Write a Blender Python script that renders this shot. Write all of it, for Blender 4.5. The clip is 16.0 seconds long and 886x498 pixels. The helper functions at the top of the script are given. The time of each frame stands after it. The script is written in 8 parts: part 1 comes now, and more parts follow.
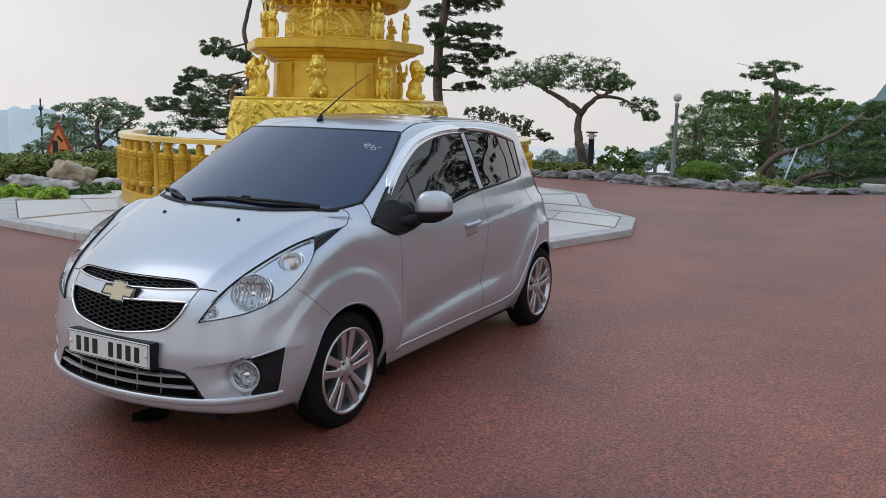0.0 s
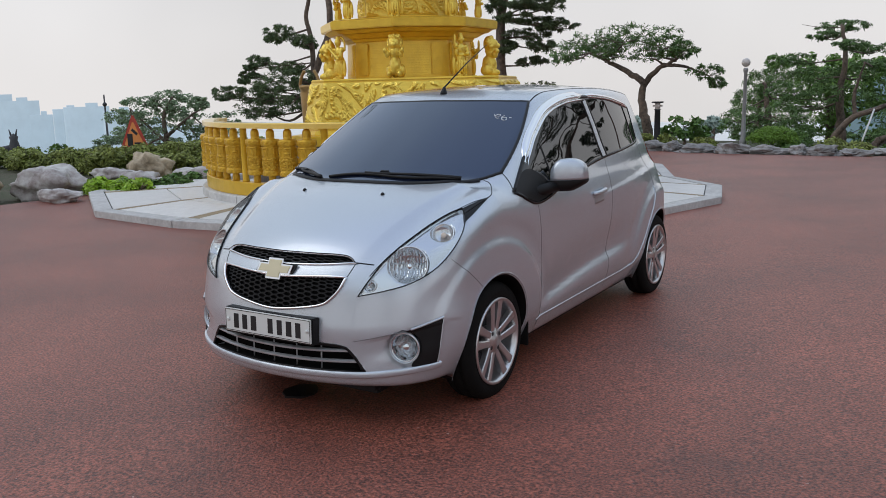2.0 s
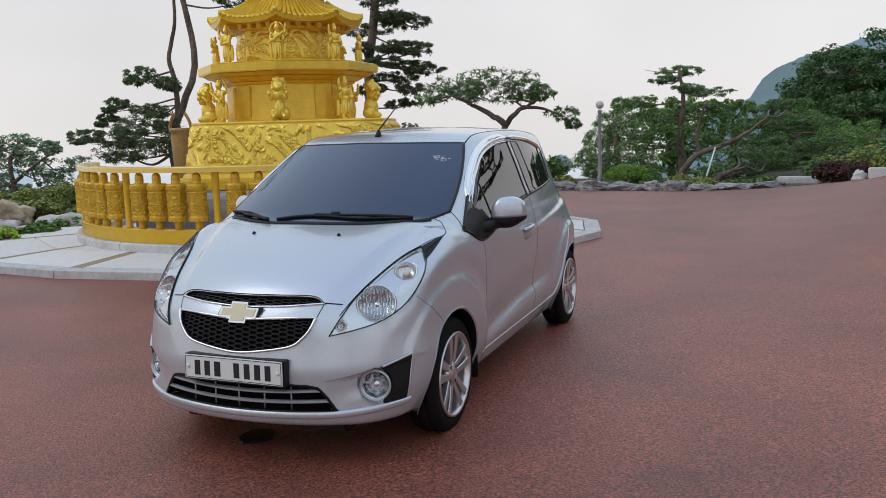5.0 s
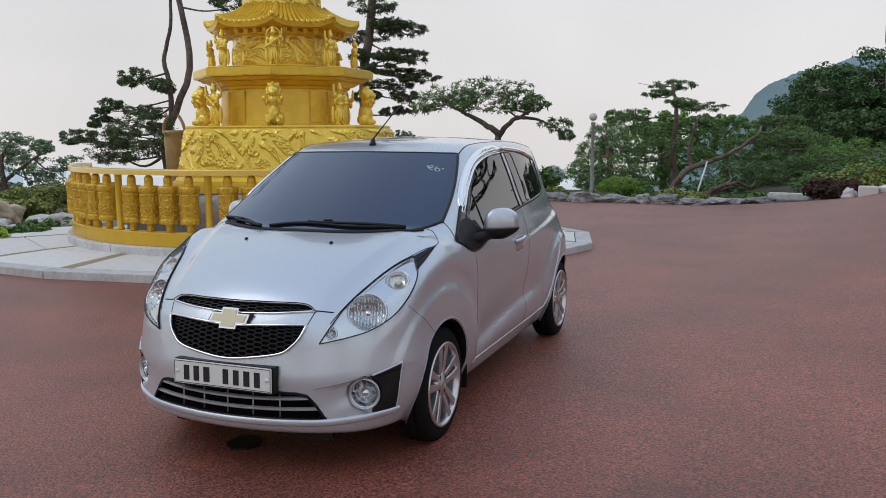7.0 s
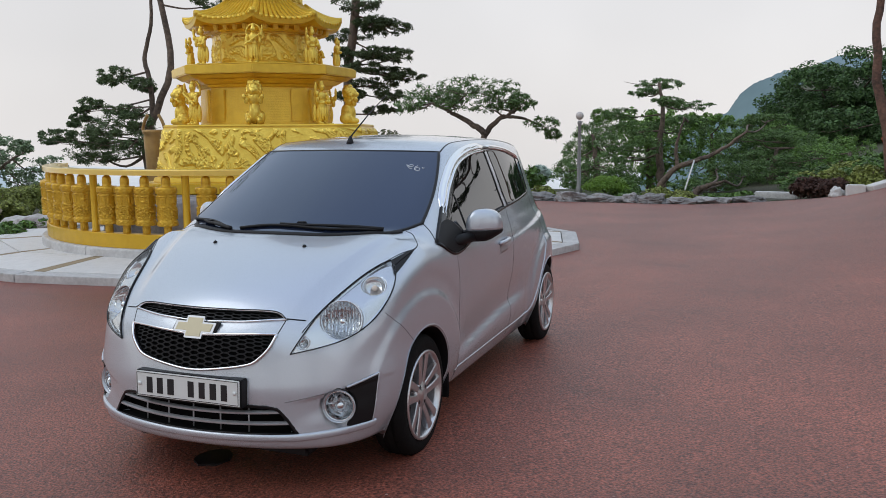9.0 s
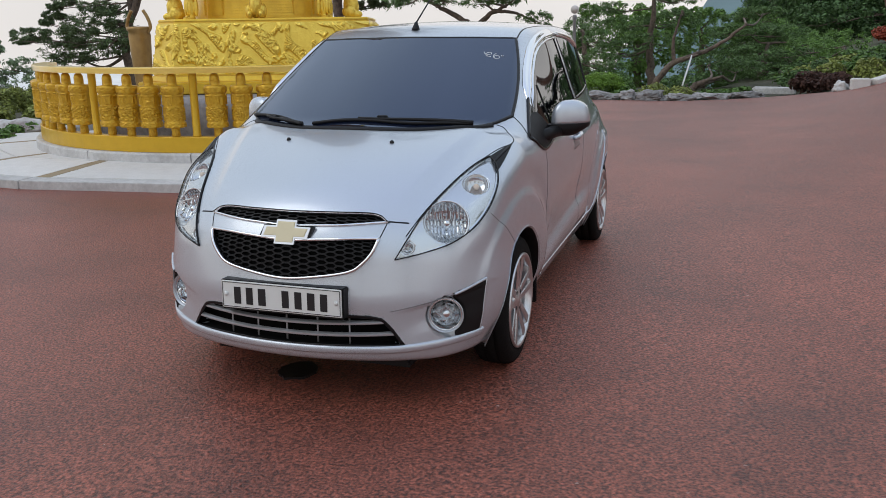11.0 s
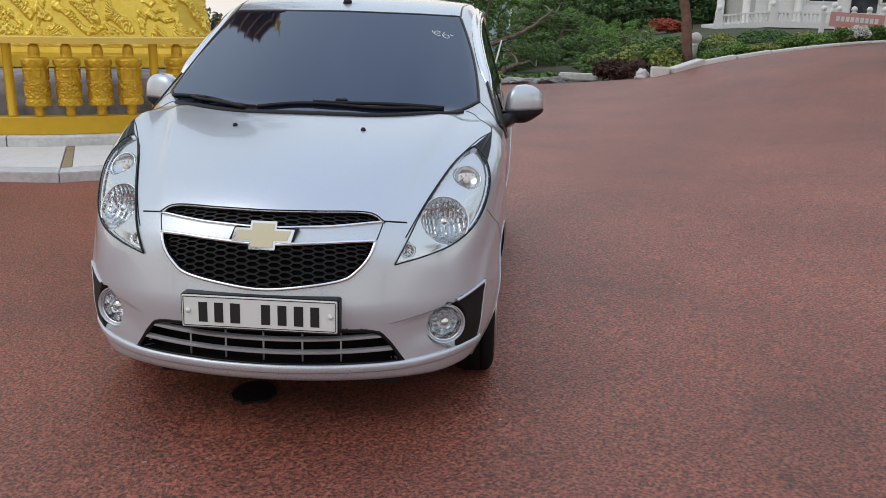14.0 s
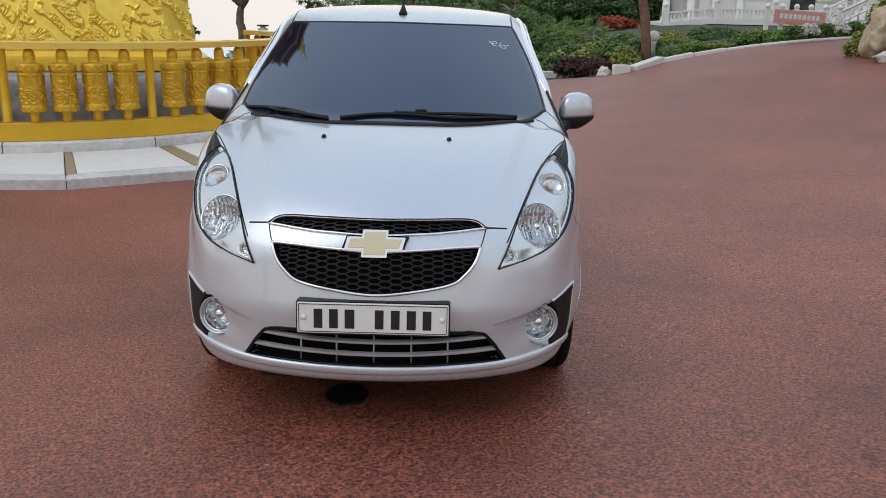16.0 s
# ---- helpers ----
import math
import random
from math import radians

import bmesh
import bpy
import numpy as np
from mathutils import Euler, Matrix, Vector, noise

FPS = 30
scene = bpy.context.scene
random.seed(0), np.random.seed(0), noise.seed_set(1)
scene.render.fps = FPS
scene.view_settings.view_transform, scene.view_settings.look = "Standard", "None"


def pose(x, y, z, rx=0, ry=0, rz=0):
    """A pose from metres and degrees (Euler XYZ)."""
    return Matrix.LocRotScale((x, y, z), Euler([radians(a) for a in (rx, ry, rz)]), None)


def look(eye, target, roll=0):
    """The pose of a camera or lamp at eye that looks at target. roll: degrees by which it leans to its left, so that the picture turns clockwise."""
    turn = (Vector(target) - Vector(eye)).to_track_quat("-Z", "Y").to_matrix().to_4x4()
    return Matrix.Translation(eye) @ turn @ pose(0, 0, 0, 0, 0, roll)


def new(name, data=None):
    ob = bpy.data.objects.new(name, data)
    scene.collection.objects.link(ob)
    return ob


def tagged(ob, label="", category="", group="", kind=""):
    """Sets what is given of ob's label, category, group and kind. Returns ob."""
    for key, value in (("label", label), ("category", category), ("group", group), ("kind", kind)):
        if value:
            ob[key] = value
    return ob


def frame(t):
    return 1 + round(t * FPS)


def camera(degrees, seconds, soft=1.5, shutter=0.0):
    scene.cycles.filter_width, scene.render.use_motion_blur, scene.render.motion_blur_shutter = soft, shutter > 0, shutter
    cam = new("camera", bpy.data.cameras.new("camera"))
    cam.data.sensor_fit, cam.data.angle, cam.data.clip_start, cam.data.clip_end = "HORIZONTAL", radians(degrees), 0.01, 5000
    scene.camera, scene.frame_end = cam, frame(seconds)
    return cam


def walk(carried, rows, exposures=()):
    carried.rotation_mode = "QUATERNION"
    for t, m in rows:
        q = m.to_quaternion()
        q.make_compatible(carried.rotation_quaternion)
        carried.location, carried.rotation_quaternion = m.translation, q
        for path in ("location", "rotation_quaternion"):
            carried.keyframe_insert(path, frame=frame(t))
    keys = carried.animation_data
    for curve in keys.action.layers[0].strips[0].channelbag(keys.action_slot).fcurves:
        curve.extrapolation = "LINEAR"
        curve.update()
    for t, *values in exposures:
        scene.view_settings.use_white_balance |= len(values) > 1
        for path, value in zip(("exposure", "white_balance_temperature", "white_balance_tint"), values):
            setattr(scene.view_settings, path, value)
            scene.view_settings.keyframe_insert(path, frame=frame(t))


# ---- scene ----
cam = camera(54.8, 16.0, soft=0.8)
PATH = [
    (0, (3.049, -3.301, 1.56), (2.115, -1.563, 1.23), 1.3),
    (0.5, (3.058, -3.267, 1.548), (2.043, -1.58, 1.199), 0.4),
    (1, (2.949, -3.354, 1.525), (1.927, -1.673, 1.162), -0.3),
    (1.5, (2.765, -3.492, 1.517), (1.744, -1.813, 1.145), -0.9),
    (2, (2.647, -3.52, 1.503), (1.615, -1.848, 1.129), -1.4),
    (2.5, (2.451, -3.473, 1.483), (1.441, -1.789, 1.106), -2.1),
    (3, (2.351, -3.543, 1.491), (1.529, -1.762, 1.101), -1.6),
    (3.5, (2.264, -3.718, 1.509), (1.536, -1.898, 1.114), -1.7),
    (4, (2.259, -3.811, 1.519), (1.538, -1.987, 1.128), -2.0),
    (4.2, (2.26, -3.842, 1.52), (1.526, -2.016, 1.166), -2.4),
    (6.5, (2.259, -3.859, 1.532), (1.54, -2.012, 1.261), -0.4),
    (7, (2.258, -3.863, 1.536), (1.545, -2.014, 1.264), -0.3),
    (7.5, (2.249, -3.861, 1.534), (1.545, -2.009, 1.261), -0.2),
    (8, (2.229, -3.864, 1.54), (1.53, -2.01, 1.269), -0.1),
    (8.5, (2.219, -3.829, 1.539), (1.523, -1.973, 1.267), -0.0),
    (9, (2.216, -3.652, 1.524), (1.531, -1.793, 1.251), -0.4),
    (9.5, (2.179, -3.547, 1.527), (1.494, -1.689, 1.245), -0.8),
    (10, (2.005, -3.581, 1.495), (1.328, -1.725, 1.181), -1.1),
    (10.2, (1.892, -3.602, 1.472), (1.231, -1.761, 1.059), -1.3),
    (12.3, (1.188, -3.458, 1.45), (0.85, -1.559, 0.919), 0.8),
    (12.5, (1.081, -3.497, 1.447), (0.831, -1.584, 0.921), 1.4),
    (13, (0.941, -3.569, 1.461), (0.717, -1.652, 0.936), 1.2),
    (13.5, (0.866, -3.507, 1.435), (0.688, -1.587, 0.902), 1.5),
    (14, (0.771, -3.361, 1.438), (0.644, -1.439, 0.9), 1.5),
    (14.5, (0.705, -3.299, 1.456), (0.601, -1.38, 0.902), 1.2),
    (15, (0.558, -3.361, 1.462), (0.489, -1.443, 0.899), 1.1),
    (15.5, (0.337, -3.473, 1.486), (0.316, -1.553, 0.924), 0.9),
    (16, (0.23, -3.517, 1.494), (0.233, -1.592, 0.951), 1.4),
]
walk(cam, [(t, look(eye, target, roll)) for t, eye, target, roll in PATH], exposures=((0.0, 0.0, 6300, 10), (1.0, 0.03, 6300, 10), (2.5, -0.04, 6300, 10), (3.5, 0.09, 6300, 10), (6.5, -0.02, 6300, 10), (8.5, -0.03, 6300, 10), (9.0, 0.03, 6300, 10), (10.0, 0.0, 6300, 10), (12.5, 0.25, 6650, 10), (16.0, 0.25, 6650, 10)))

# ---- sky and light: a hazy overcast day ----
SUN_ELEVATION, SUN_AZIMUTH = 48.0, 232.0
world = bpy.data.worlds.new("sky")
scene.world = world
world.use_nodes = True
wn, wl = world.node_tree.nodes, world.node_tree.links
wn.clear()
sky = wn.new("ShaderNodeTexSky")
sky.sky_type, sky.sun_disc = "NISHITA", False
sky.sun_elevation, sky.sun_rotation = radians(SUN_ELEVATION), radians(SUN_AZIMUTH)
sky.dust_density, sky.air_density, sky.ozone_density = 4.0, 1.0, 1.0
coord, sep = wn.new("ShaderNodeTexCoord"), wn.new("ShaderNodeSeparateXYZ")
wl.new(coord.outputs["Generated"], sep.inputs[0])
haze = wn.new("ShaderNodeValToRGB")  # cloud cover: warm and pale at the horizon, greyer blue above
haze.color_ramp.elements[0].position, haze.color_ramp.elements[0].color = 0.0, (0.815, 0.778, 0.748, 1)
haze.color_ramp.elements[1].position, haze.color_ramp.elements[1].color = 1.0, (0.58, 0.69, 0.95, 1)
for at, color in ((0.2, (0.765, 0.752, 0.748, 1)), (0.5, (0.64, 0.72, 0.81, 1)), (0.75, (0.68, 0.78, 0.90, 1))):
    haze.color_ramp.elements.new(at).color = color
wl.new(sep.outputs[2], haze.inputs[0])
cloud = wn.new("ShaderNodeTexNoise")
cloud.inputs["Scale"].default_value, cloud.inputs["Detail"].default_value = 1.6, 4.0
wl.new(coord.outputs["Generated"], cloud.inputs["Vector"])
cr = wn.new("ShaderNodeMapRange")
cr.inputs[1].default_value, cr.inputs[2].default_value, cr.inputs[3].default_value, cr.inputs[4].default_value = 0.32, 0.68, 0.86, 1.10
wl.new(cloud.outputs["Fac"], cr.inputs[0])
bg_sky, bg_haze, add = wn.new("ShaderNodeBackground"), wn.new("ShaderNodeBackground"), wn.new("ShaderNodeAddShader")
bg_sky.inputs[1].default_value = 0.006
wl.new(sky.outputs[0], bg_sky.inputs[0])
wl.new(haze.outputs[0], bg_haze.inputs[0])
wl.new(cr.outputs[0], bg_haze.inputs[1])
wl.new(bg_sky.outputs[0], add.inputs[0])
wl.new(bg_haze.outputs[0], add.inputs[1])
wl.new(add.outputs[0], wn.new("ShaderNodeOutputWorld").inputs[0])

sun = new("sun", bpy.data.lights.new("sun", "SUN"))
sun.data.energy, sun.data.angle, sun.data.color = 0.5, radians(40), (1.0, 0.95, 0.88)
sun.matrix_world = look((0, 0, 0), (-math.sin(radians(SUN_AZIMUTH)) * math.cos(radians(SUN_ELEVATION)), -math.cos(radians(SUN_AZIMUTH)) * math.cos(radians(SUN_ELEVATION)), -math.sin(radians(SUN_ELEVATION))))
scene.view_settings.exposure = 0.0

# ---- materials ----
def material(name, color, rough=0.6, metal=0.0, vary=0.0, scale=20.0, bump=0.0, bump_scale=80.0, spec=0.5, coat=0.0, color2=None, detail=6.0, island=0.0, piece=0.0):
    """Paint with grain at two scales: vary mixes color with color2, bump lifts a fine relief, island and piece vary by loose part and by object."""
    m = bpy.data.materials.new(name)
    m.use_nodes = True
    n, l = m.node_tree.nodes, m.node_tree.links
    p = n["Principled BSDF"]
    p.inputs["Base Color"].default_value = (*color, 1)
    p.inputs["Roughness"].default_value, p.inputs["Metallic"].default_value = rough, metal
    p.inputs["Specular IOR Level"].default_value, p.inputs["Coat Weight"].default_value = spec, coat
    p.inputs["Coat Roughness"].default_value = 0.03
    tc = n.new("ShaderNodeTexCoord")
    out = None
    if vary:
        c2 = color2 or tuple(c * 0.55 for c in color)
        t1, t2 = n.new("ShaderNodeTexNoise"), n.new("ShaderNodeTexNoise")
        for t, s in ((t1, scale), (t2, scale * 0.13)):
            t.inputs["Scale"].default_value, t.inputs["Detail"].default_value, t.inputs["Roughness"].default_value = s, detail, 0.65
            l.new(tc.outputs["Object"], t.inputs["Vector"])
        avg = n.new("ShaderNodeMath")
        avg.operation = "ADD"
        l.new(t1.outputs["Fac"], avg.inputs[0])
        l.new(t2.outputs["Fac"], avg.inputs[1])
        mr = n.new("ShaderNodeMapRange")
        mr.inputs[1].default_value, mr.inputs[2].default_value, mr.inputs[4].default_value = 0.75, 1.25, vary
        l.new(avg.outputs[0], mr.inputs[0])
        mix = n.new("ShaderNodeMix")
        mix.data_type = "RGBA"
        mix.inputs[6].default_value, mix.inputs[7].default_value = (*color, 1), (*c2, 1)
        l.new(mr.outputs[0], mix.inputs[0])
        out = mix.outputs[2]
    if island or piece:
        hsv = n.new("ShaderNodeHueSaturation")
        rnd = n.new("ShaderNodeNewGeometry") if island else n.new("ShaderNodeObjectInfo")
        mr = n.new("ShaderNodeMapRange")
        a = island or piece
        mr.inputs[3].default_value, mr.inputs[4].default_value = 1 - a, 1 + a
        l.new(rnd.outputs["Random Per Island" if island else "Random"], mr.inputs[0])
        l.new(mr.outputs[0], hsv.inputs["Value"])
        if out:
            l.new(out, hsv.inputs["Color"])
        else:
            hsv.inputs["Color"].default_value = (*color, 1)
        out = hsv.outputs[0]
    if out:
        l.new(out, p.inputs["Base Color"])
    if bump:
        t = n.new("ShaderNodeTexNoise")
        t.inputs["Scale"].default_value, t.inputs["Detail"].default_value = bump_scale, 5.0
        l.new(tc.outputs["Object"], t.inputs["Vector"])
        b = n.new("ShaderNodeBump")
        b.inputs["Strength"].default_value, b.inputs["Distance"].default_value = bump, 0.02
        l.new(t.outputs["Fac"], b.inputs["Height"])
        l.new(b.outputs[0], p.inputs["Normal"])
    return m


def clear_glass(name, tint=(0.95, 0.97, 0.97), amount=1.0):
    """Thin clear cover: see-through, with gloss by Fresnel."""
    m = bpy.data.materials.new(name)
    m.use_nodes = True
    n, l = m.node_tree.nodes, m.node_tree.links
    n.remove(n["Principled BSDF"])
    tr, gl, fr, mx = n.new("ShaderNodeBsdfTransparent"), n.new("ShaderNodeBsdfGlossy"), n.new("ShaderNodeLayerWeight"), n.new("ShaderNodeMixShader")
    tr.inputs[0].default_value = (*tint, 1)
    gl.inputs["Roughness"].default_value = 0.02
    pw, ma = n.new("ShaderNodeMath"), n.new("ShaderNodeMath")
    pw.operation, ma.operation = "POWER", "MULTIPLY_ADD"
    pw.inputs[1].default_value, ma.inputs[1].default_value, ma.inputs[2].default_value = 4.0, 0.45, 0.03
    fr.inputs["Blend"].default_value = 0.5
    l.new(fr.outputs["Facing"], pw.inputs[0])
    l.new(pw.outputs[0], ma.inputs[0])
    l.new(ma.outputs[0], mx.inputs[0])
    l.new(tr.outputs[0], mx.inputs[1])
    l.new(gl.outputs[0], mx.inputs[2])
    l.new(mx.outputs[0], n["Material Output"].inputs[0])
    return m


def foliage(name, color, rough=0.55, vary=0.5, through_=0.2):
    """Leaves that let part of the light through, each a little different."""
    m = material(name, color, rough, island=vary, spec=0.35)
    n, l = m.node_tree.nodes, m.node_tree.links
    p = n["Principled BSDF"]
    t, mx = n.new("ShaderNodeBsdfTranslucent"), n.new("ShaderNodeMixShader")
    mx.inputs[0].default_value = through_
    l.new(p.inputs["Base Color"].links[0].from_socket, t.inputs[0])
    l.new(p.outputs[0], mx.inputs[1])
    l.new(t.outputs[0], mx.inputs[2])
    l.new(mx.outputs[0], n["Material Output"].inputs[0])
    return m


def asphalt():
    """Worn brick-red asphalt: pale and dark aggregate, broad worn lanes, pitted relief."""
    m = material("red_asphalt", (0.296, 0.090, 0.058), 0.48, vary=1.0, scale=0.7, color2=(0.150, 0.045, 0.029))
    n, l = m.node_tree.nodes, m.node_tree.links
    p, tc = n["Principled BSDF"], n.new("ShaderNodeTexCoord")
    base = p.inputs["Base Color"].links[0].from_socket
    v = n.new("ShaderNodeTexVoronoi")
    v.inputs["Scale"].default_value = 110.0
    l.new(tc.outputs["Object"], v.inputs["Vector"])
    fine = n.new("ShaderNodeTexNoise")
    fine.inputs["Scale"].default_value, fine.inputs["Detail"].default_value = 82.0, 7.0
    l.new(tc.outputs["Object"], fine.inputs["Vector"])
    ramp_ = n.new("ShaderNodeValToRGB")
    ramp_.color_ramp.elements[0].position, ramp_.color_ramp.elements[0].color = 0.36, (0.26, 0.26, 0.26, 1)
    ramp_.color_ramp.elements[1].position, ramp_.color_ramp.elements[1].color = 0.64, (1.72, 1.68, 1.66, 1)
    l.new(fine.outputs["Fac"], ramp_.inputs[0])
    mul = n.new("ShaderNodeMix")
    mul.data_type, mul.blend_type = "RGBA", "MULTIPLY"
    mul.inputs[0].default_value = 0.95
    l.new(base, mul.inputs[6])
    l.new(ramp_.outputs[0], mul.inputs[7])
    chip = n.new("ShaderNodeTexVoronoi")  # crushed stone, each chip a little lighter or darker
    chip.inputs["Scale"].default_value = 75.0
    l.new(tc.outputs["Object"], chip.inputs["Vector"])
    tone, grain = n.new("ShaderNodeSeparateColor"), n.new("ShaderNodeMapRange")
    l.new(chip.outputs["Color"], tone.inputs[0])
    grain.inputs[3].default_value, grain.inputs[4].default_value = 0.55, 1.45
    l.new(tone.outputs[0], grain.inputs[0])
    chipped = n.new("ShaderNodeMix")
    chipped.data_type, chipped.blend_type = "RGBA", "MULTIPLY"
    chipped.inputs[0].default_value = 0.6
    l.new(mul.outputs[2], chipped.inputs[6])
    l.new(grain.outputs[0], chipped.inputs[7])
    stone = n.new("ShaderNodeMapRange")  # single pale stones
    stone.inputs[1].default_value, stone.inputs[2].default_value = 0.95, 0.98
    l.new(v.outputs["Color"], stone.inputs[0])
    m2 = n.new("ShaderNodeMix")
    m2.data_type = "RGBA"
    m2.inputs[7].default_value = (0.46, 0.31, 0.27, 1)
    l.new(stone.outputs[0], m2.inputs[0])
    l.new(chipped.outputs[2], m2.inputs[6])
    # wandering seams left by the paver, broken up and faint, and worn patches about a metre wide
    stretch = n.new("ShaderNodeMapping")
    stretch.inputs["Rotation"].default_value, stretch.inputs["Scale"].default_value = (0, 0, 0.35), (0.35, 1.0, 1.0)
    l.new(tc.outputs["Object"], stretch.inputs["Vector"])
    seam, gate = n.new("ShaderNodeTexNoise"), n.new("ShaderNodeTexNoise")
    for t, sc_, det in ((seam, 0.55, 5.0), (gate, 1.1, 4.0)):
        t.inputs["Scale"].default_value, t.inputs["Detail"].default_value = sc_, det
        l.new(stretch.outputs[0], t.inputs["Vector"])
    off = n.new("ShaderNodeMath")
    off.operation, off.inputs[1].default_value = "SUBTRACT", 0.5
    l.new(seam.outputs["Fac"], off.inputs[0])
    mag = n.new("ShaderNodeMath")
    mag.operation = "ABSOLUTE"
    l.new(off.outputs[0], mag.inputs[0])
    line = n.new("ShaderNodeMapRange")
    line.inputs[1].default_value, line.inputs[2].default_value, line.inputs[3].default_value, line.inputs[4].default_value = 0.002, 0.022, 1.0, 0.0
    l.new(mag.outputs[0], line.inputs[0])
    some = n.new("ShaderNodeMapRange")
    some.inputs[1].default_value, some.inputs[2].default_value, some.inputs[4].default_value = 0.5, 0.66, 0.42
    l.new(gate.outputs["Fac"], some.inputs[0])
    both = n.new("ShaderNodeMath")
    both.operation = "MULTIPLY"
    l.new(line.outputs[0], both.inputs[0])
    l.new(some.outputs[0], both.inputs[1])
    m3 = n.new("ShaderNodeMix")
    m3.data_type = "RGBA"
    m3.inputs[7].default_value = (0.075, 0.036, 0.030, 1)
    l.new(both.outputs[0], m3.inputs[0])
    l.new(m2.outputs[2], m3.inputs[6])
    l.new(m3.outputs[2], p.inputs["Base Color"])
    b = n.new("ShaderNodeBump")
    b.inputs["Strength"].default_value, b.inputs["Distance"].default_value = 0.75, 0.008
    l.new(fine.outputs["Fac"], b.inputs["Height"])
    b2 = n.new("ShaderNodeBump")
    b2.inputs["Strength"].default_value, b2.inputs["Distance"].default_value = 0.3, 0.003
    l.new(v.outputs["Distance"], b2.inputs["Height"])
    l.new(b.outputs[0], b2.inputs["Normal"])
    l.new(b2.outputs[0], p.inputs["Normal"])
    p.inputs["Specular IOR Level"].default_value = 0.75
    p.inputs["Specular Tint"].default_value = (1.0, 0.90, 0.87, 1)
    return m


def car_paint():
    """Silver metallic paint with fine flake under clear coat."""
    m = material("silver_paint", (0.555, 0.60, 0.655), 0.3, 0.55, coat=1.0)
    n, l = m.node_tree.nodes, m.node_tree.links
    p, tc, t = n["Principled BSDF"], n.new("ShaderNodeTexCoord"), n.new("ShaderNodeTexNoise")
    t.inputs["Scale"].default_value, t.inputs["Detail"].default_value = 900.0, 2.0
    l.new(tc.outputs["Object"], t.inputs["Vector"])
    mr = n.new("ShaderNodeMapRange")
    mr.inputs[3].default_value, mr.inputs[4].default_value = 0.22, 0.36
    l.new(t.outputs["Fac"], mr.inputs[0])
    l.new(mr.outputs[0], p.inputs["Roughness"])
    return m


